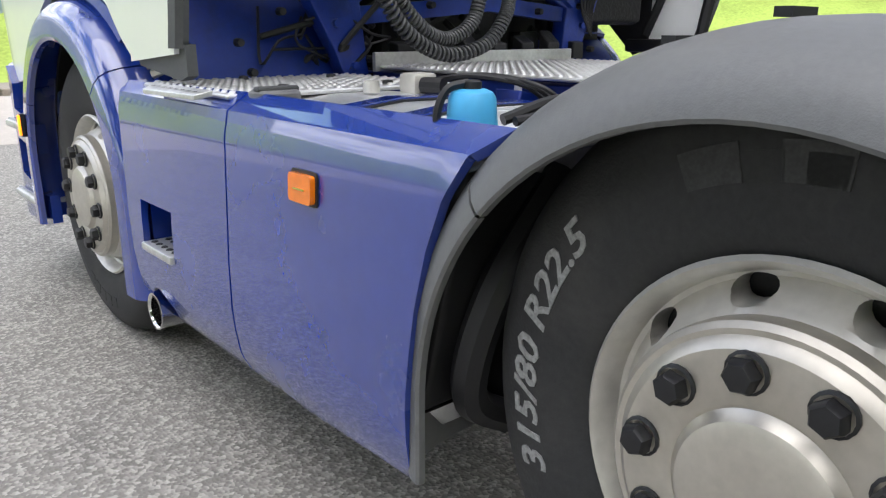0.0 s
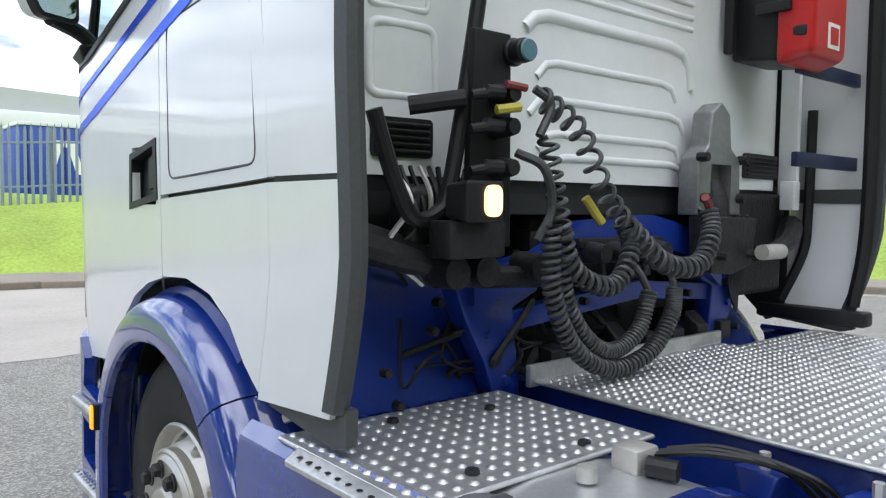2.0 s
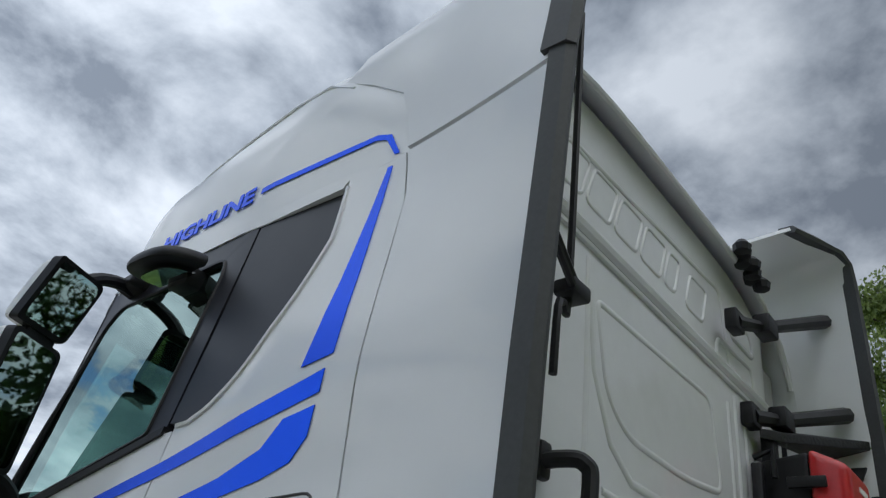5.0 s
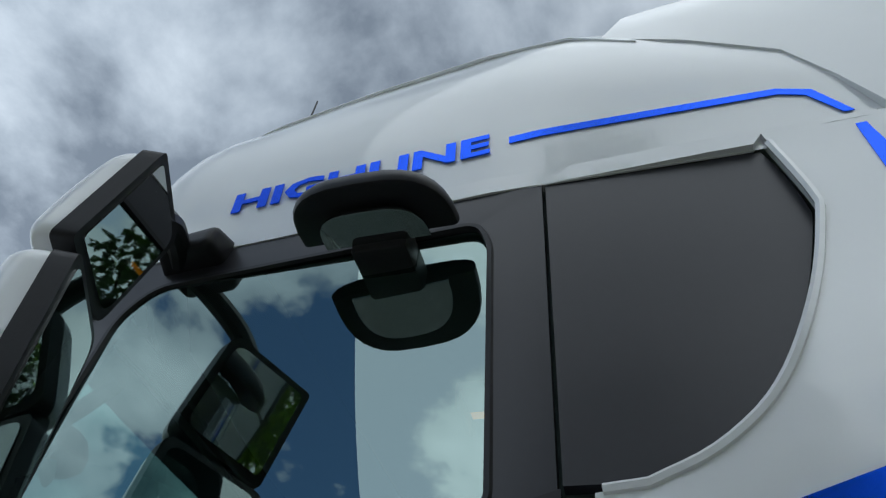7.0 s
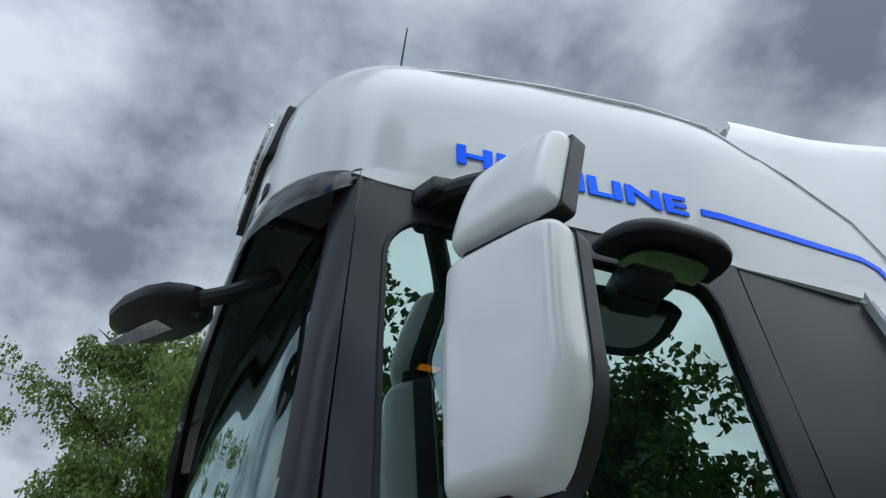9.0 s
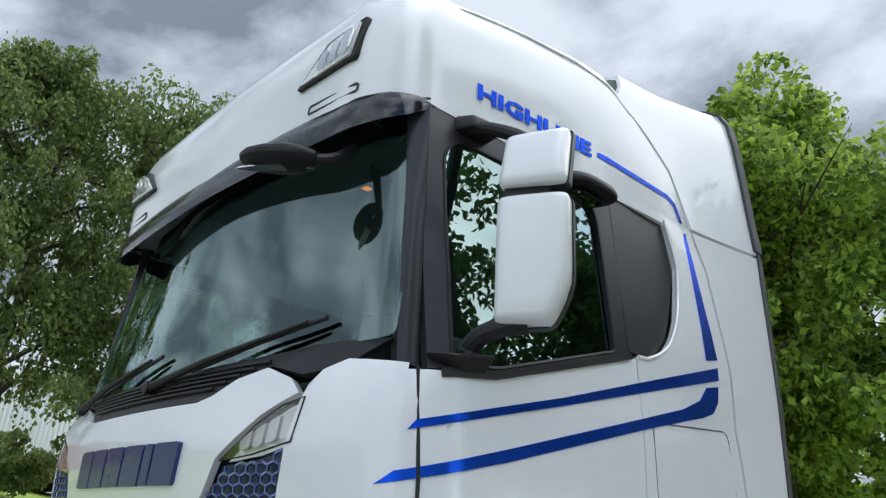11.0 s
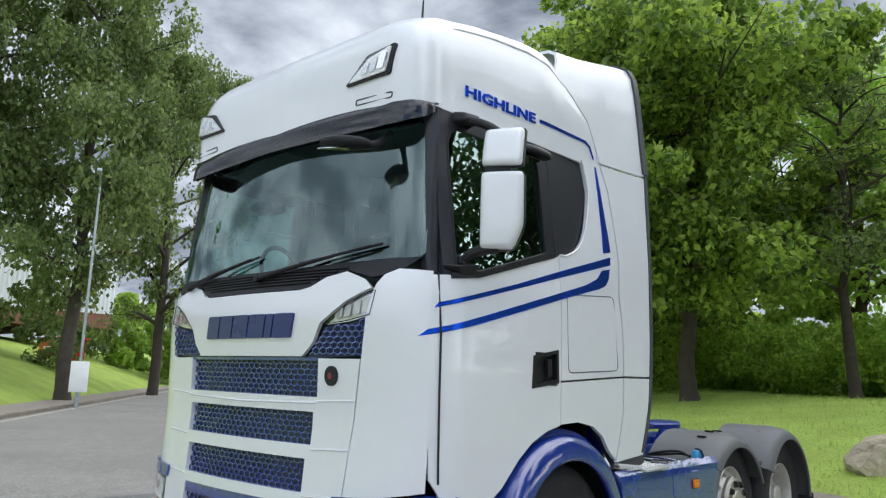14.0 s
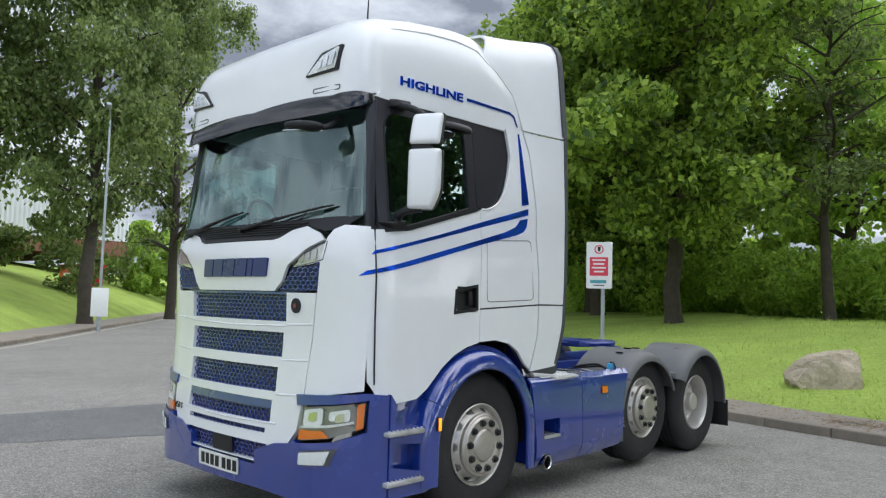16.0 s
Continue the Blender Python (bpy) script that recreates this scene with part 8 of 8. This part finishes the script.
def tree(name, x, y, height, spread_r, trunk_r, clear, seed, leaf, label, clumps=170, per=110, size=0.17, droop=0.0, lean=0.0, clump_r=0.7):
    rng = np.random.default_rng(seed)
    z0 = gz(x, y) - 0.1
    t = thing(name, label, "tree", (x, y, z0))
    tips = []
    bm = bmesh.new()
    top = Vector((lean, lean * 0.4, height * 0.86))
    spine = [Vector((0, 0, 0)).lerp(top, k / 9) + Vector((rng.normal() * 0.10, rng.normal() * 0.10, 0)) * (k > 0) for k in range(10)]
    tube(smooth_path(spine, 3), [trunk_r * (1.25 if k == 0 else 1.0) * (1 - 0.9 * k / 27) + 0.012 for k in range(28)], 9, bm)
    for k in range(26):
        f = clear / height + (0.95 - clear / height) * (k + rng.uniform(0, 1)) / 26
        i = min(int(f / 0.86 * 9), 8) if f < 0.86 else 8
        base = spine[i].lerp(spine[i + 1], min(1, max(0, f / 0.86 * 9 - i)))
        a = k * 2.4 + rng.normal() * 0.4
        rel = (f - clear / height) / (1 - clear / height)
        reach = spread_r * (0.95 * math.sin(math.pi * min(0.97, 0.22 + 0.76 * rel)) ** 0.7) * rng.uniform(0.75, 1.1)
        rise = reach * rng.uniform(0.25, 0.75)
        end = base + Vector((math.cos(a) * reach, math.sin(a) * reach, rise))
        mid_ = base.lerp(end, 0.5) + Vector((rng.normal() * 0.15, rng.normal() * 0.15, reach * 0.08))
        r0 = trunk_r * 0.42 * (1 - 0.6 * rel)
        tube(smooth_path([base, mid_, end], 4), [r0 * (1 - 0.85 * q / 8) + 0.008 for q in range(9)], 6, bm)
        tips += [mid_, end]
        for q in range(3):
            s0 = base.lerp(end, rng.uniform(0.35, 0.9))
            e2 = s0 + Vector((rng.normal(), rng.normal(), rng.uniform(-0.2, 0.8))) * reach * 0.28
            tube([s0, e2], [r0 * 0.35 + 0.006, 0.006], 5, bm)
            tips.append(e2)
    part("trunk", bm, BARK, t, "dark rough trunk and limbs", sharp=60)
    cen, rad = [], []
    for k in range(clumps):
        b = tips[int(rng.integers(len(tips)))]
        cen.append([b.x + rng.normal() * clump_r * 0.7, b.y + rng.normal() * clump_r * 0.7, max(clear * 0.7, b.z + rng.normal() * clump_r * 0.6)])
        rad.append(clump_r * rng.uniform(0.6, 1.25))
    V, F = leaf_cloud(rng, cen, rad, per, size, droop)
    crown = new("crown", mesh_from("crown", V, F, leaf))
    crown.parent = t
    return t


def bush_row(name, pts, seed, r, h, label, leaf=None, per=140, size=0.16):
    rng = np.random.default_rng(seed)
    cen, rad = [], []
    for x, y in pts:
        for k in range(16):
            cen.append([x + rng.normal() * r, y + rng.normal() * r, gz(x, y) + rng.uniform(0.15, 1.0) * h])
            rad.append(rng.uniform(0.45, 0.95))
    V, F = leaf_cloud(rng, cen, rad, per, size)
    tagged(new(name, mesh_from(name, V, F, leaf or LEAF_C)), label, "bushes", kind="stuff")


def build_trees():
    maple = "leafy green maple tree on the grass"
    # the big tree behind the truck, and its neighbours
    tree("maple_tree", 6.8, -20.0, 13.5, 6.2, 0.29, 2.2, 11, LEAF_A, maple, clumps=420, per=240, size=0.21, clump_r=0.95)
    tree("maple_tree", 12.5, -24.5, 13.5, 5.6, 0.3, 1.6, 12, LEAF_A, maple, clumps=360, per=150, size=0.25, clump_r=1.1)
    tree("maple_tree", 2.3, -21.7, 12.5, 2.6, 0.18, 2.9, 13, LEAF_B, "slender young tree with thin foliage", clumps=70, per=90, size=0.16, clump_r=0.6)
    tree("maple_tree", -4.5, -27.0, 14.0, 5.5, 0.3, 1.5, 14, LEAF_C, maple, clumps=150, per=110, size=0.27, clump_r=1.1)
    tree("maple_tree", 15.0, -28.0, 14.0, 6.5, 0.33, 1.5, 15, LEAF_A, maple, clumps=200, per=150, size=0.28, clump_r=1.2)
    tree("maple_tree", 4.6, -33.5, 14.5, 5.4, 0.33, 3.4, 16, LEAF_C, maple, clumps=130, per=110, size=0.30, clump_r=1.25)
    # birches across the road
    birch = "tall birch tree with hanging pale foliage"
    for (x, y), h, r, s in (((30.5, -9.8), 23, 4.6, 21), ((33.0, -5.2), 22, 4.6, 22), ((32.0, -1.5), 21, 4.6, 23), ((39.5, -18.5), 24, 5.5, 24), ((37.5, 3.5), 22, 5.0, 26)):
        tree("birch_tree", x, y, h, r, 0.32, 4.2, s, LEAF_B, birch, clumps=190, per=150, size=0.21, droop=1.5, clump_r=0.85)
    # trees on the camera's side, which the glass mirrors
    for x, y, h, s in ((-13.5, -0.2, 20.5, 36), (-13.5, -8.2, 14, 37), (-11.5, -14.0, 11.0, 38), (-15.0, -10.5, 10.0, 39), (-9.5, -19.0, 12.0, 40), (-22, 3.5, 12.5, 31), (-24, -5, 10.5, 32), (-26, 12, 12, 33)):
        tree("maple_tree", x, y, h, 4.2 if x < -20 else 2.6, 0.26, 1.8, s, LEAF_D, maple, clumps=170, per=150, size=0.20, clump_r=0.9)
    bush_row("bushes", [(-9 + 1.6 * k, -24.5 - 0.35 * k + random.uniform(-1, 1)) for k in range(17)], 41, 0.9, 2.6, "dark bushes along the back of the grass")
    bush_row("bushes", [(-7 + 1.1 * k, -26.5 - 0.25 * k + random.uniform(-0.5, 0.5)) for k in range(24)], 49, 0.6, 1.1, "dark bushes along the back of the grass", size=0.14)
    bush_row("bushes", [(16 + 2.2 * k, -33 - 0.5 * k) for k in range(12)], 42, 1.2, 4.0, "dark bushes along the back of the grass", size=0.24)
    bush_row("far_wood", [(-30 + 3.2 * k, -40 - 2.0 * math.sin(k * 0.9)) for k in range(26)], 44, 1.6, 8.0, "dark wood behind the grass", size=0.42, per=240)
    bush_row("far_wood", [(-32 + 2.4 * k, -37.5 - 1.0 * math.sin(k * 1.3)) for k in range(34)], 46, 1.1, 3.2, "dark wood behind the grass", size=0.36, per=200)
    bush_row("far_wood", [(52 + 3.0 * k, -38 + 1.0 * k) for k in range(8)], 45, 1.6, 7.0, "dark wood behind the grass", size=0.42)
    bush_row("far_wood", [(57 + 0.6 * k, -62 + 3.4 * k) for k in range(12)], 47, 1.4, 6.0, "dark wood behind the grass", size=0.45, per=200)
    bush_row("far_wood", [(48 - 0.4 * k, 9 + 3.0 * k) for k in range(8)], 48, 1.2, 4.0, "dark wood behind the grass", size=0.40, per=160)
    bush_row("bushes", [(43 + 1.5 * k, -14 + 3.0 * k) for k in range(8)], 43, 1.2, 3.0, "bushes beside the far building", LEAF_B, size=0.26)


def build_grass():
    rng = np.random.default_rng(5)
    n = 26000
    X, Y = rng.uniform(-9, 8, n), -7.3 - 16 * rng.uniform(0, 1, n) ** 1.6
    s = -side_of(KERB_S, X, Y)
    ok = s > PAVE_S + 0.12
    X, Y = X[ok], Y[ok]
    n = len(X)
    Z = ground_z(X, Y) - 0.02
    h = rng.uniform(0.04, 0.10, n) * (1 + 1.2 * (rng.uniform(0, 1, n) < 0.06))
    a = rng.uniform(0, 6.283, n)
    w = rng.uniform(0.006, 0.012, n)
    lx, ly = rng.normal(0, 0.04, n), rng.normal(0, 0.04, n)
    V = np.stack([np.stack([X - np.cos(a) * w, Y - np.sin(a) * w, Z], 1), np.stack([X + np.cos(a) * w, Y + np.sin(a) * w, Z], 1), np.stack([X + lx, Y + ly, Z + h], 1)], 1).reshape(-1, 3)
    F = (np.arange(n)[:, None] * 3 + np.arange(3)).tolist()
    tagged(new("grass", mesh_from("grass", V.tolist(), F, BLADE)), "rough grass tufts behind the kerb", "grass", kind="stuff")
    # dry leaves and grit along the pavement
    n = 1400
    T = rng.uniform(0, 1, n)
    line = dense(KERB_S, 0.5)
    L = [p for p in line if -9 < p[0] < 6]
    P = np.array(L)[rng.integers(0, len(L), n)]
    d = np.abs(rng.normal(0.55, 0.5, n))
    X, Y = P[:, 0] + rng.uniform(-0.4, 0.4, n) - 0.22 * d, P[:, 1] - d
    m = 420
    X, Y = np.concatenate([X, -2.6 + rng.normal(0, 0.55, m)]), np.concatenate([Y, -6.75 + rng.normal(0, 0.22, m)])
    V, F = [], []
    for x, y in zip(X, Y):
        if abs(side_of(KERB_S, np.array([x]), np.array([y]))[0]) < 0.15:
            continue
        b = len(V)
        a, r, h0 = random.uniform(0, 6.28), random.uniform(0.012, 0.035), (0.121 if side_of(KERB_S, np.array([x]), np.array([y]))[0] < 0 else 0.006)
        V += [(x + math.cos(a + k) * r, y + math.sin(a + k) * r * 0.7, h0 + 0.006 * (k > 2)) for k in (0, 1.6, 3.1, 4.7)]
        F.append((b, b + 1, b + 2, b + 3))
    tagged(new("leaf_litter", mesh_from("leaf_litter", V, F, mat("dry_leaf_litter", (0.20, 0.13, 0.07), 0.9, vary=0.4, scale=2))), "dry leaf litter on the pavement", "leaf litter", kind="stuff")


def boulder(x, y, sx_, sy_, sz_, seed):
    bm = bmesh.new()
    bmesh.ops.create_icosphere(bm, subdivisions=4, radius=1.0)
    off = Vector((seed * 3.1, seed * 1.7, 0))
    cuts = [(Vector(c).normalized(), d) for c, d in (((0.34, 0.1, 0.93), 0.60), ((-0.98, -0.1, 0.12), 0.74), ((-0.25, 0.95, 0.12), 0.56), ((0.45, 0.75, 0.5), 0.66), ((0.9, 0.1, 0.55), 0.72), ((-0.6, 0.55, 0.6), 0.74), ((0.0, -0.95, 0.2), 0.6))]
    for v in bm.verts:
        for no, d in cuts:
            e = v.co.dot(no) - d
            if e > 0:
                v.co -= no * e * 0.97
        v.co += v.co.normalized() * (0.10 * noise.noise(v.co * 1.9 + off) + 0.09 * noise.noise(v.co * 4.5 + off) + 0.05 * noise.noise(v.co * 11 + off))
        v.co = Vector((v.co.x * sx_, v.co.y * sy_, v.co.z * sz_))
    z = gz(x, y)
    bmesh.ops.translate(bm, vec=(x, y, z + sz_ * 0.42), verts=bm.verts[:])
    return tagged(part("boulder", bm, ROCK, sharp=14), "weathered sandstone boulder on the grass", "boulder")


def build_sign():
    x, y = 2.55, -8.0
    z = gz(x, y)
    t = thing("warning_sign", "white post sign with a red panel", "sign", (x, y, z - 0.1))
    ux, uy = 0.88, 0.475      # along the board
    f = lambda u, v, d: Vector((ux * u - uy * -d, uy * u + ux * d * 1.0, v - z + 0.1))
    board = part("board", prism(round_poly([(-0.235, 1.90), (0.235, 1.90), (0.235, 2.78), (-0.235, 2.78)], 0.03), f, 0.012), PAPER, t, "white sign board")
    g = lambda o: (lambda u, v, d: f(u, v, o + d))
    part("red_panel", prism([(-0.17, 2.14), (0.17, 2.14), (0.17, 2.49), (-0.17, 2.49)], g(0.0125), 0.002), SIGN_RED, board)
    for k, wd in enumerate((0.12, 0.10, 0.13, 0.09)):
        part("text_bar", prism([(-wd, 2.42 - 0.072 * k), (wd, 2.42 - 0.072 * k), (wd, 2.45 - 0.072 * k), (-wd, 2.45 - 0.072 * k)], g(0.015), 0.002), PAPER, board)
    ring = lathe([(0.085, 0.0), (0.085, 0.003), (0.066, 0.003), (0.066, 0.0), (0.085, 0.0)], (0, 0, 0), "y", 28)
    for v in ring.verts:
        v.co = f(v.co.x, 2.64 + v.co.z, 0.0125 + v.co.y)
    part("red_ring", ring, SIGN_RED, board)
    part("ring_mark", prism([(-0.02, 2.60), (0.02, 2.60), (0.03, 2.69), (-0.03, 2.69)], g(0.0125), 0.002), BLACK, board)
    part("sign_mark", prism([(-0.14, 2.0), (0.16, 2.0), (0.16, 2.06), (-0.14, 2.06)], g(0.0125), 0.002), SIGN_TEAL, board)
    part("text_bar", prism([(-0.10, 1.95), (0.10, 1.95), (0.10, 1.97), (-0.10, 1.97)], g(0.0125), 0.002), TRIM, board)
    part("post", tube([(-0.035, -0.07, 0), (-0.035, -0.07, 2.75 - z)], 0.038, 12), GALV, t, "grey steel post")


def build_lamp_post():
    x, y = 25.8, -8.46
    z = gz(x, y)
    t = thing("street_lamp", "tall grey steel street lamp beside the pavement", "street lamp", (x, y, z - 0.1))
    part("pole", tube([(0, 0, 0), (0, 0, 1.3), (0, 0, 1.32), (0, 0, 9.0)], [0.085, 0.085, 0.06, 0.045], 12), GALV, t)
    part("arm", tube(smooth_path([(0, 0, 8.9), (-0.2, 0.1, 9.2), (-0.8, 0.4, 9.3)], 4), 0.035, 8), GALV, t)
    part("lantern", soft_block([(-1.35, 0.55, 9.36), (-0.75, 0.28, 9.36), (-0.70, 0.48, 9.36), (-1.3, 0.72, 9.36)], [(-1.35, 0.55, 9.24), (-0.75, 0.28, 9.24), (-0.70, 0.48, 9.24), (-1.3, 0.72, 9.24)], 0.03), GALV, t)
    part("notice", box(-0.32, 0.32, 0.10, 0.12, 0.95, 2.1, 0.005), PAPER, t, "white notice board on the pole").matrix_basis = Matrix.Rotation(radians(66), 4, "Z")


def palisade_fence():
    """Steel palisade fence along the top of the north bank."""
    f = thing("palisade_fence", "blue-grey steel palisade fence on the bank", "fence", (0, 0, 0))
    y = 17.0
    me = None
    n = 0
    for k in range(110):
        x = -9 + k * 0.155
        z = gz(x, y) - 0.05
        if me is None:
            bm = bmesh.new()
            pr = [(-0.034, 0.0), (-0.026, -0.016), (0.0, -0.008), (0.026, -0.016), (0.034, 0.0), (0.0, 0.006)]
            rows = [[bm.verts.new((a, b, h)) for a, b in pr] for h in (0, 1.72)]
            tip = [bm.verts.new((a * 0.25, b * 0.3, 1.86 + 0.05 * (abs(a) < 0.01))) for a, b in pr]
            rows.append(tip)
            for A, B in zip(rows, rows[1:]):
                for i in range(6):
                    bm.faces.new((A[i], A[(i + 1) % 6], B[(i + 1) % 6], B[i]))
            bm.faces.new(rows[0]); bm.faces.new(rows[-1][::-1])
            o = part("pale", bm, FENCE, f)
            me = o.data
        else:
            o = new("pale", me)
            o.parent = f
        o.matrix_basis = pose(x, y, z, random.uniform(-0.6, 0.6), random.uniform(-0.6, 0.6), 0)
    for h in (0.4, 1.4):
        part("fence_rail", tube([(-9 + k * 1.0, y + 0.04, gz(-9 + k, y) + h) for k in range(18)], 0.025, 6), FENCE, f)
    for k in range(7):
        x = -8.9 + 2.75 * k
        part("fence_post", box(x - 0.04, x + 0.04, y + 0.06, y + 0.16, gz(x, y) - 0.1, gz(x, y) + 1.75), FENCE, f)


def cladded_shed(name, x0, x1, y0, y1, h, label, door=False):
    """A warehouse with ribbed cladding, a pale eaves band and a shallow roof."""
    z = gz((x0 + x1) / 2, (y0 + y1) / 2) - 0.3
    t = thing(name, label, "warehouse", ((x0 + x1) / 2, (y0 + y1) / 2, z))
    ox, oy = (x0 + x1) / 2, (y0 + y1) / 2

    def ribbed(p, q, z0, z1, rib=0.33):
        p, q = Vector(p), Vector(q)
        n = int((q - p).length / rib)
        d = (q - p).normalized()
        nn = Vector((d.y, -d.x))
        bm = bmesh.new()
        prev = None
        for k in range(n * 4 + 1):
            o = (0, 0, 0.05, 0.05)[k % 4]
            s = p + (q - p) * (k / (n * 4)) + nn * o
            cur = [bm.verts.new((s.x - ox, s.y - oy, hh)) for hh in (z0, z1)]
            if prev:
                bm.faces.new((prev[0], cur[0], cur[1], prev[1]))
            prev = cur
        return bm

    part("base", box(x0 - ox, x1 - ox, y0 - oy, y1 - oy, 0, 1.2), BRICK, t, "brown brick plinth")
    part("core", box(x0 - ox + 0.1, x1 - ox - 0.1, y0 - oy + 0.1, y1 - oy - 0.1, 1.2, h), CLAD, t)
    for a, b in (((x0, y0), (x1, y0)), ((x0, y1), (x0, y0))):
        part("wall", ribbed(a, b, 1.2, h), CLAD, t, "grey ribbed metal wall")
    part("eaves_band", box(x0 - ox - 0.25, x1 - ox + 0.25, y0 - oy - 0.25, y1 - oy + 0.25, h, h + 0.7, 0.05), CLAD_PALE, t, "pale eaves band")
    part("roof", loft([[(x0 - ox, y, h + 0.7), (x1 - ox, y, h + 0.7), (x1 - ox, y, h + 0.9), (0, y, h + 1.8), (x0 - ox, y, h + 0.9)] for y in (y0 - oy, y1 - oy)]), CLAD, t)
    return t


def build_buildings():
    cladded_shed("warehouse", -22, 26, 36, 60, 4.6, "grey metal warehouse with a pale eaves band")
    t = thing("curtain_trailer", "blue curtain-sided trailer behind the fence", "trailer", (6.6, 23.6, gz(6.6, 23.6)))
    part("curtain", box(-4.2, 4.2, -1.2, 1.2, 1.0, 3.25, 0.04), CURTAIN, t)
    part("roof_edge", box(-4.25, 4.25, -1.25, 1.25, 3.25, 3.36, 0.02), CLAD_PALE, t)
    part("side_rail", box(-4.25, 4.25, -1.24, 1.24, 0.85, 1.0, 0.02), SOOT, t)
    for k in range(9):
        part("curtain_strap", box(-4.0 + k * 1.0, -3.96 + k * 1.0, -1.225, -1.2, 1.0, 3.2), NAVY, t)
    # plain white marks of the haulier's logo
    for x0 in (-3.5, -2.3, -1.1):
        part("logo_mark", prism([(x0 + 1.05 * u, 1.85 + 1.0 * v) for u, v in ((0, 0), (0.2, 0), (0.42, 0.8), (0.58, 0.8), (0.8, 0), (1, 0), (0.75, 1), (0.25, 1))], lambda u, v, d: Vector((u, -1.205 - d, v)), 0.01), PAPER, t)
    for x in (-3.2, -2.1, 2.4, 3.5):
        part("trailer_wheel", lathe([(0.0, -0.05), (0.28, -0.05), (0.5, 0.0), (0.5, 0.28), (0.0, 0.28)], (x, -1.1, 0.5), "y", 24), RUBBER, t)
    # pale building with a brown brick base across the road
    b = cladded_shed("warehouse", 58, 92, -24, 6, 6.5, "pale warehouse with a brown brick base across the road")
    for c in b.children:
        if c.name.startswith(("wall", "core")):
            c.data.materials[0] = CLAD_PALE
    d = thing("skip_container", "red steel container beside the far building", "container", (49.5, -17.0, gz(49.5, -17.0)))
    part("body", loft([[(-1.4, y, 0.1), (1.4, y, 0.1), (1.7, y, 1.5), (-1.7, y, 1.5)] for y in (-0.9, 0.9)]), RED, d)
    part("rim", box(-1.8, 1.8, -1.0, 1.0, 1.45, 1.6, 0.02), RED, d)
    part("text_bar", prism([(-0.8, 0.7), (0.8, 0.7), (0.8, 1.0), (-0.8, 1.0)], lambda u, v, q: Vector((u, 0.905 + q, v)), 0.01), PAPER, d)
    w = thing("brick_wall", "low brown brick boundary wall on the bank", "wall", (20, 10, gz(20, 10)))
    part("wall", box(-0.15, 0.15, -9, 9, -0.3, 1.5, 0.01), BRICK, w)
    part("coping", box(-0.2, 0.2, -9.1, 9.1, 1.5, 1.58, 0.01), KERB, w)
    bn = thing("picnic_bench", "dark timber picnic bench on the grass", "bench", (-0.6, -22.0, gz(-0.6, -22.0)))
    for k in range(4):
        part("table_board", box(-0.9, 0.9, -0.38 + 0.19 * k, -0.21 + 0.19 * k, 0.72, 0.76), DECK, bn)
    for s in (-1, 1):
        part("seat_board", box(-0.9, 0.9, s * 0.72 - 0.12, s * 0.72 + 0.12, 0.42, 0.46), DECK, bn)
        part("leg", loft([[(s * 0.6 - 0.04, y, z), (s * 0.6 + 0.04, y, z), (s * 0.6 + 0.04, y + 0.1, z), (s * 0.6 - 0.04, y + 0.1, z)] for y, z in ((-0.75, 0.0), (-0.3, 0.72))]), DECK, bn)
        part("leg", loft([[(s * 0.6 - 0.04, y, z), (s * 0.6 + 0.04, y, z), (s * 0.6 + 0.04, y + 0.1, z), (s * 0.6 - 0.04, y + 0.1, z)] for y, z in ((0.65, 0.0), (0.2, 0.72))]), DECK, bn)


build_trees()
build_grass()
boulder(-1.12, -8.95, 0.66, 0.44, 0.48, 1)
build_sign()
build_lamp_post()
palisade_fence()
build_buildings()
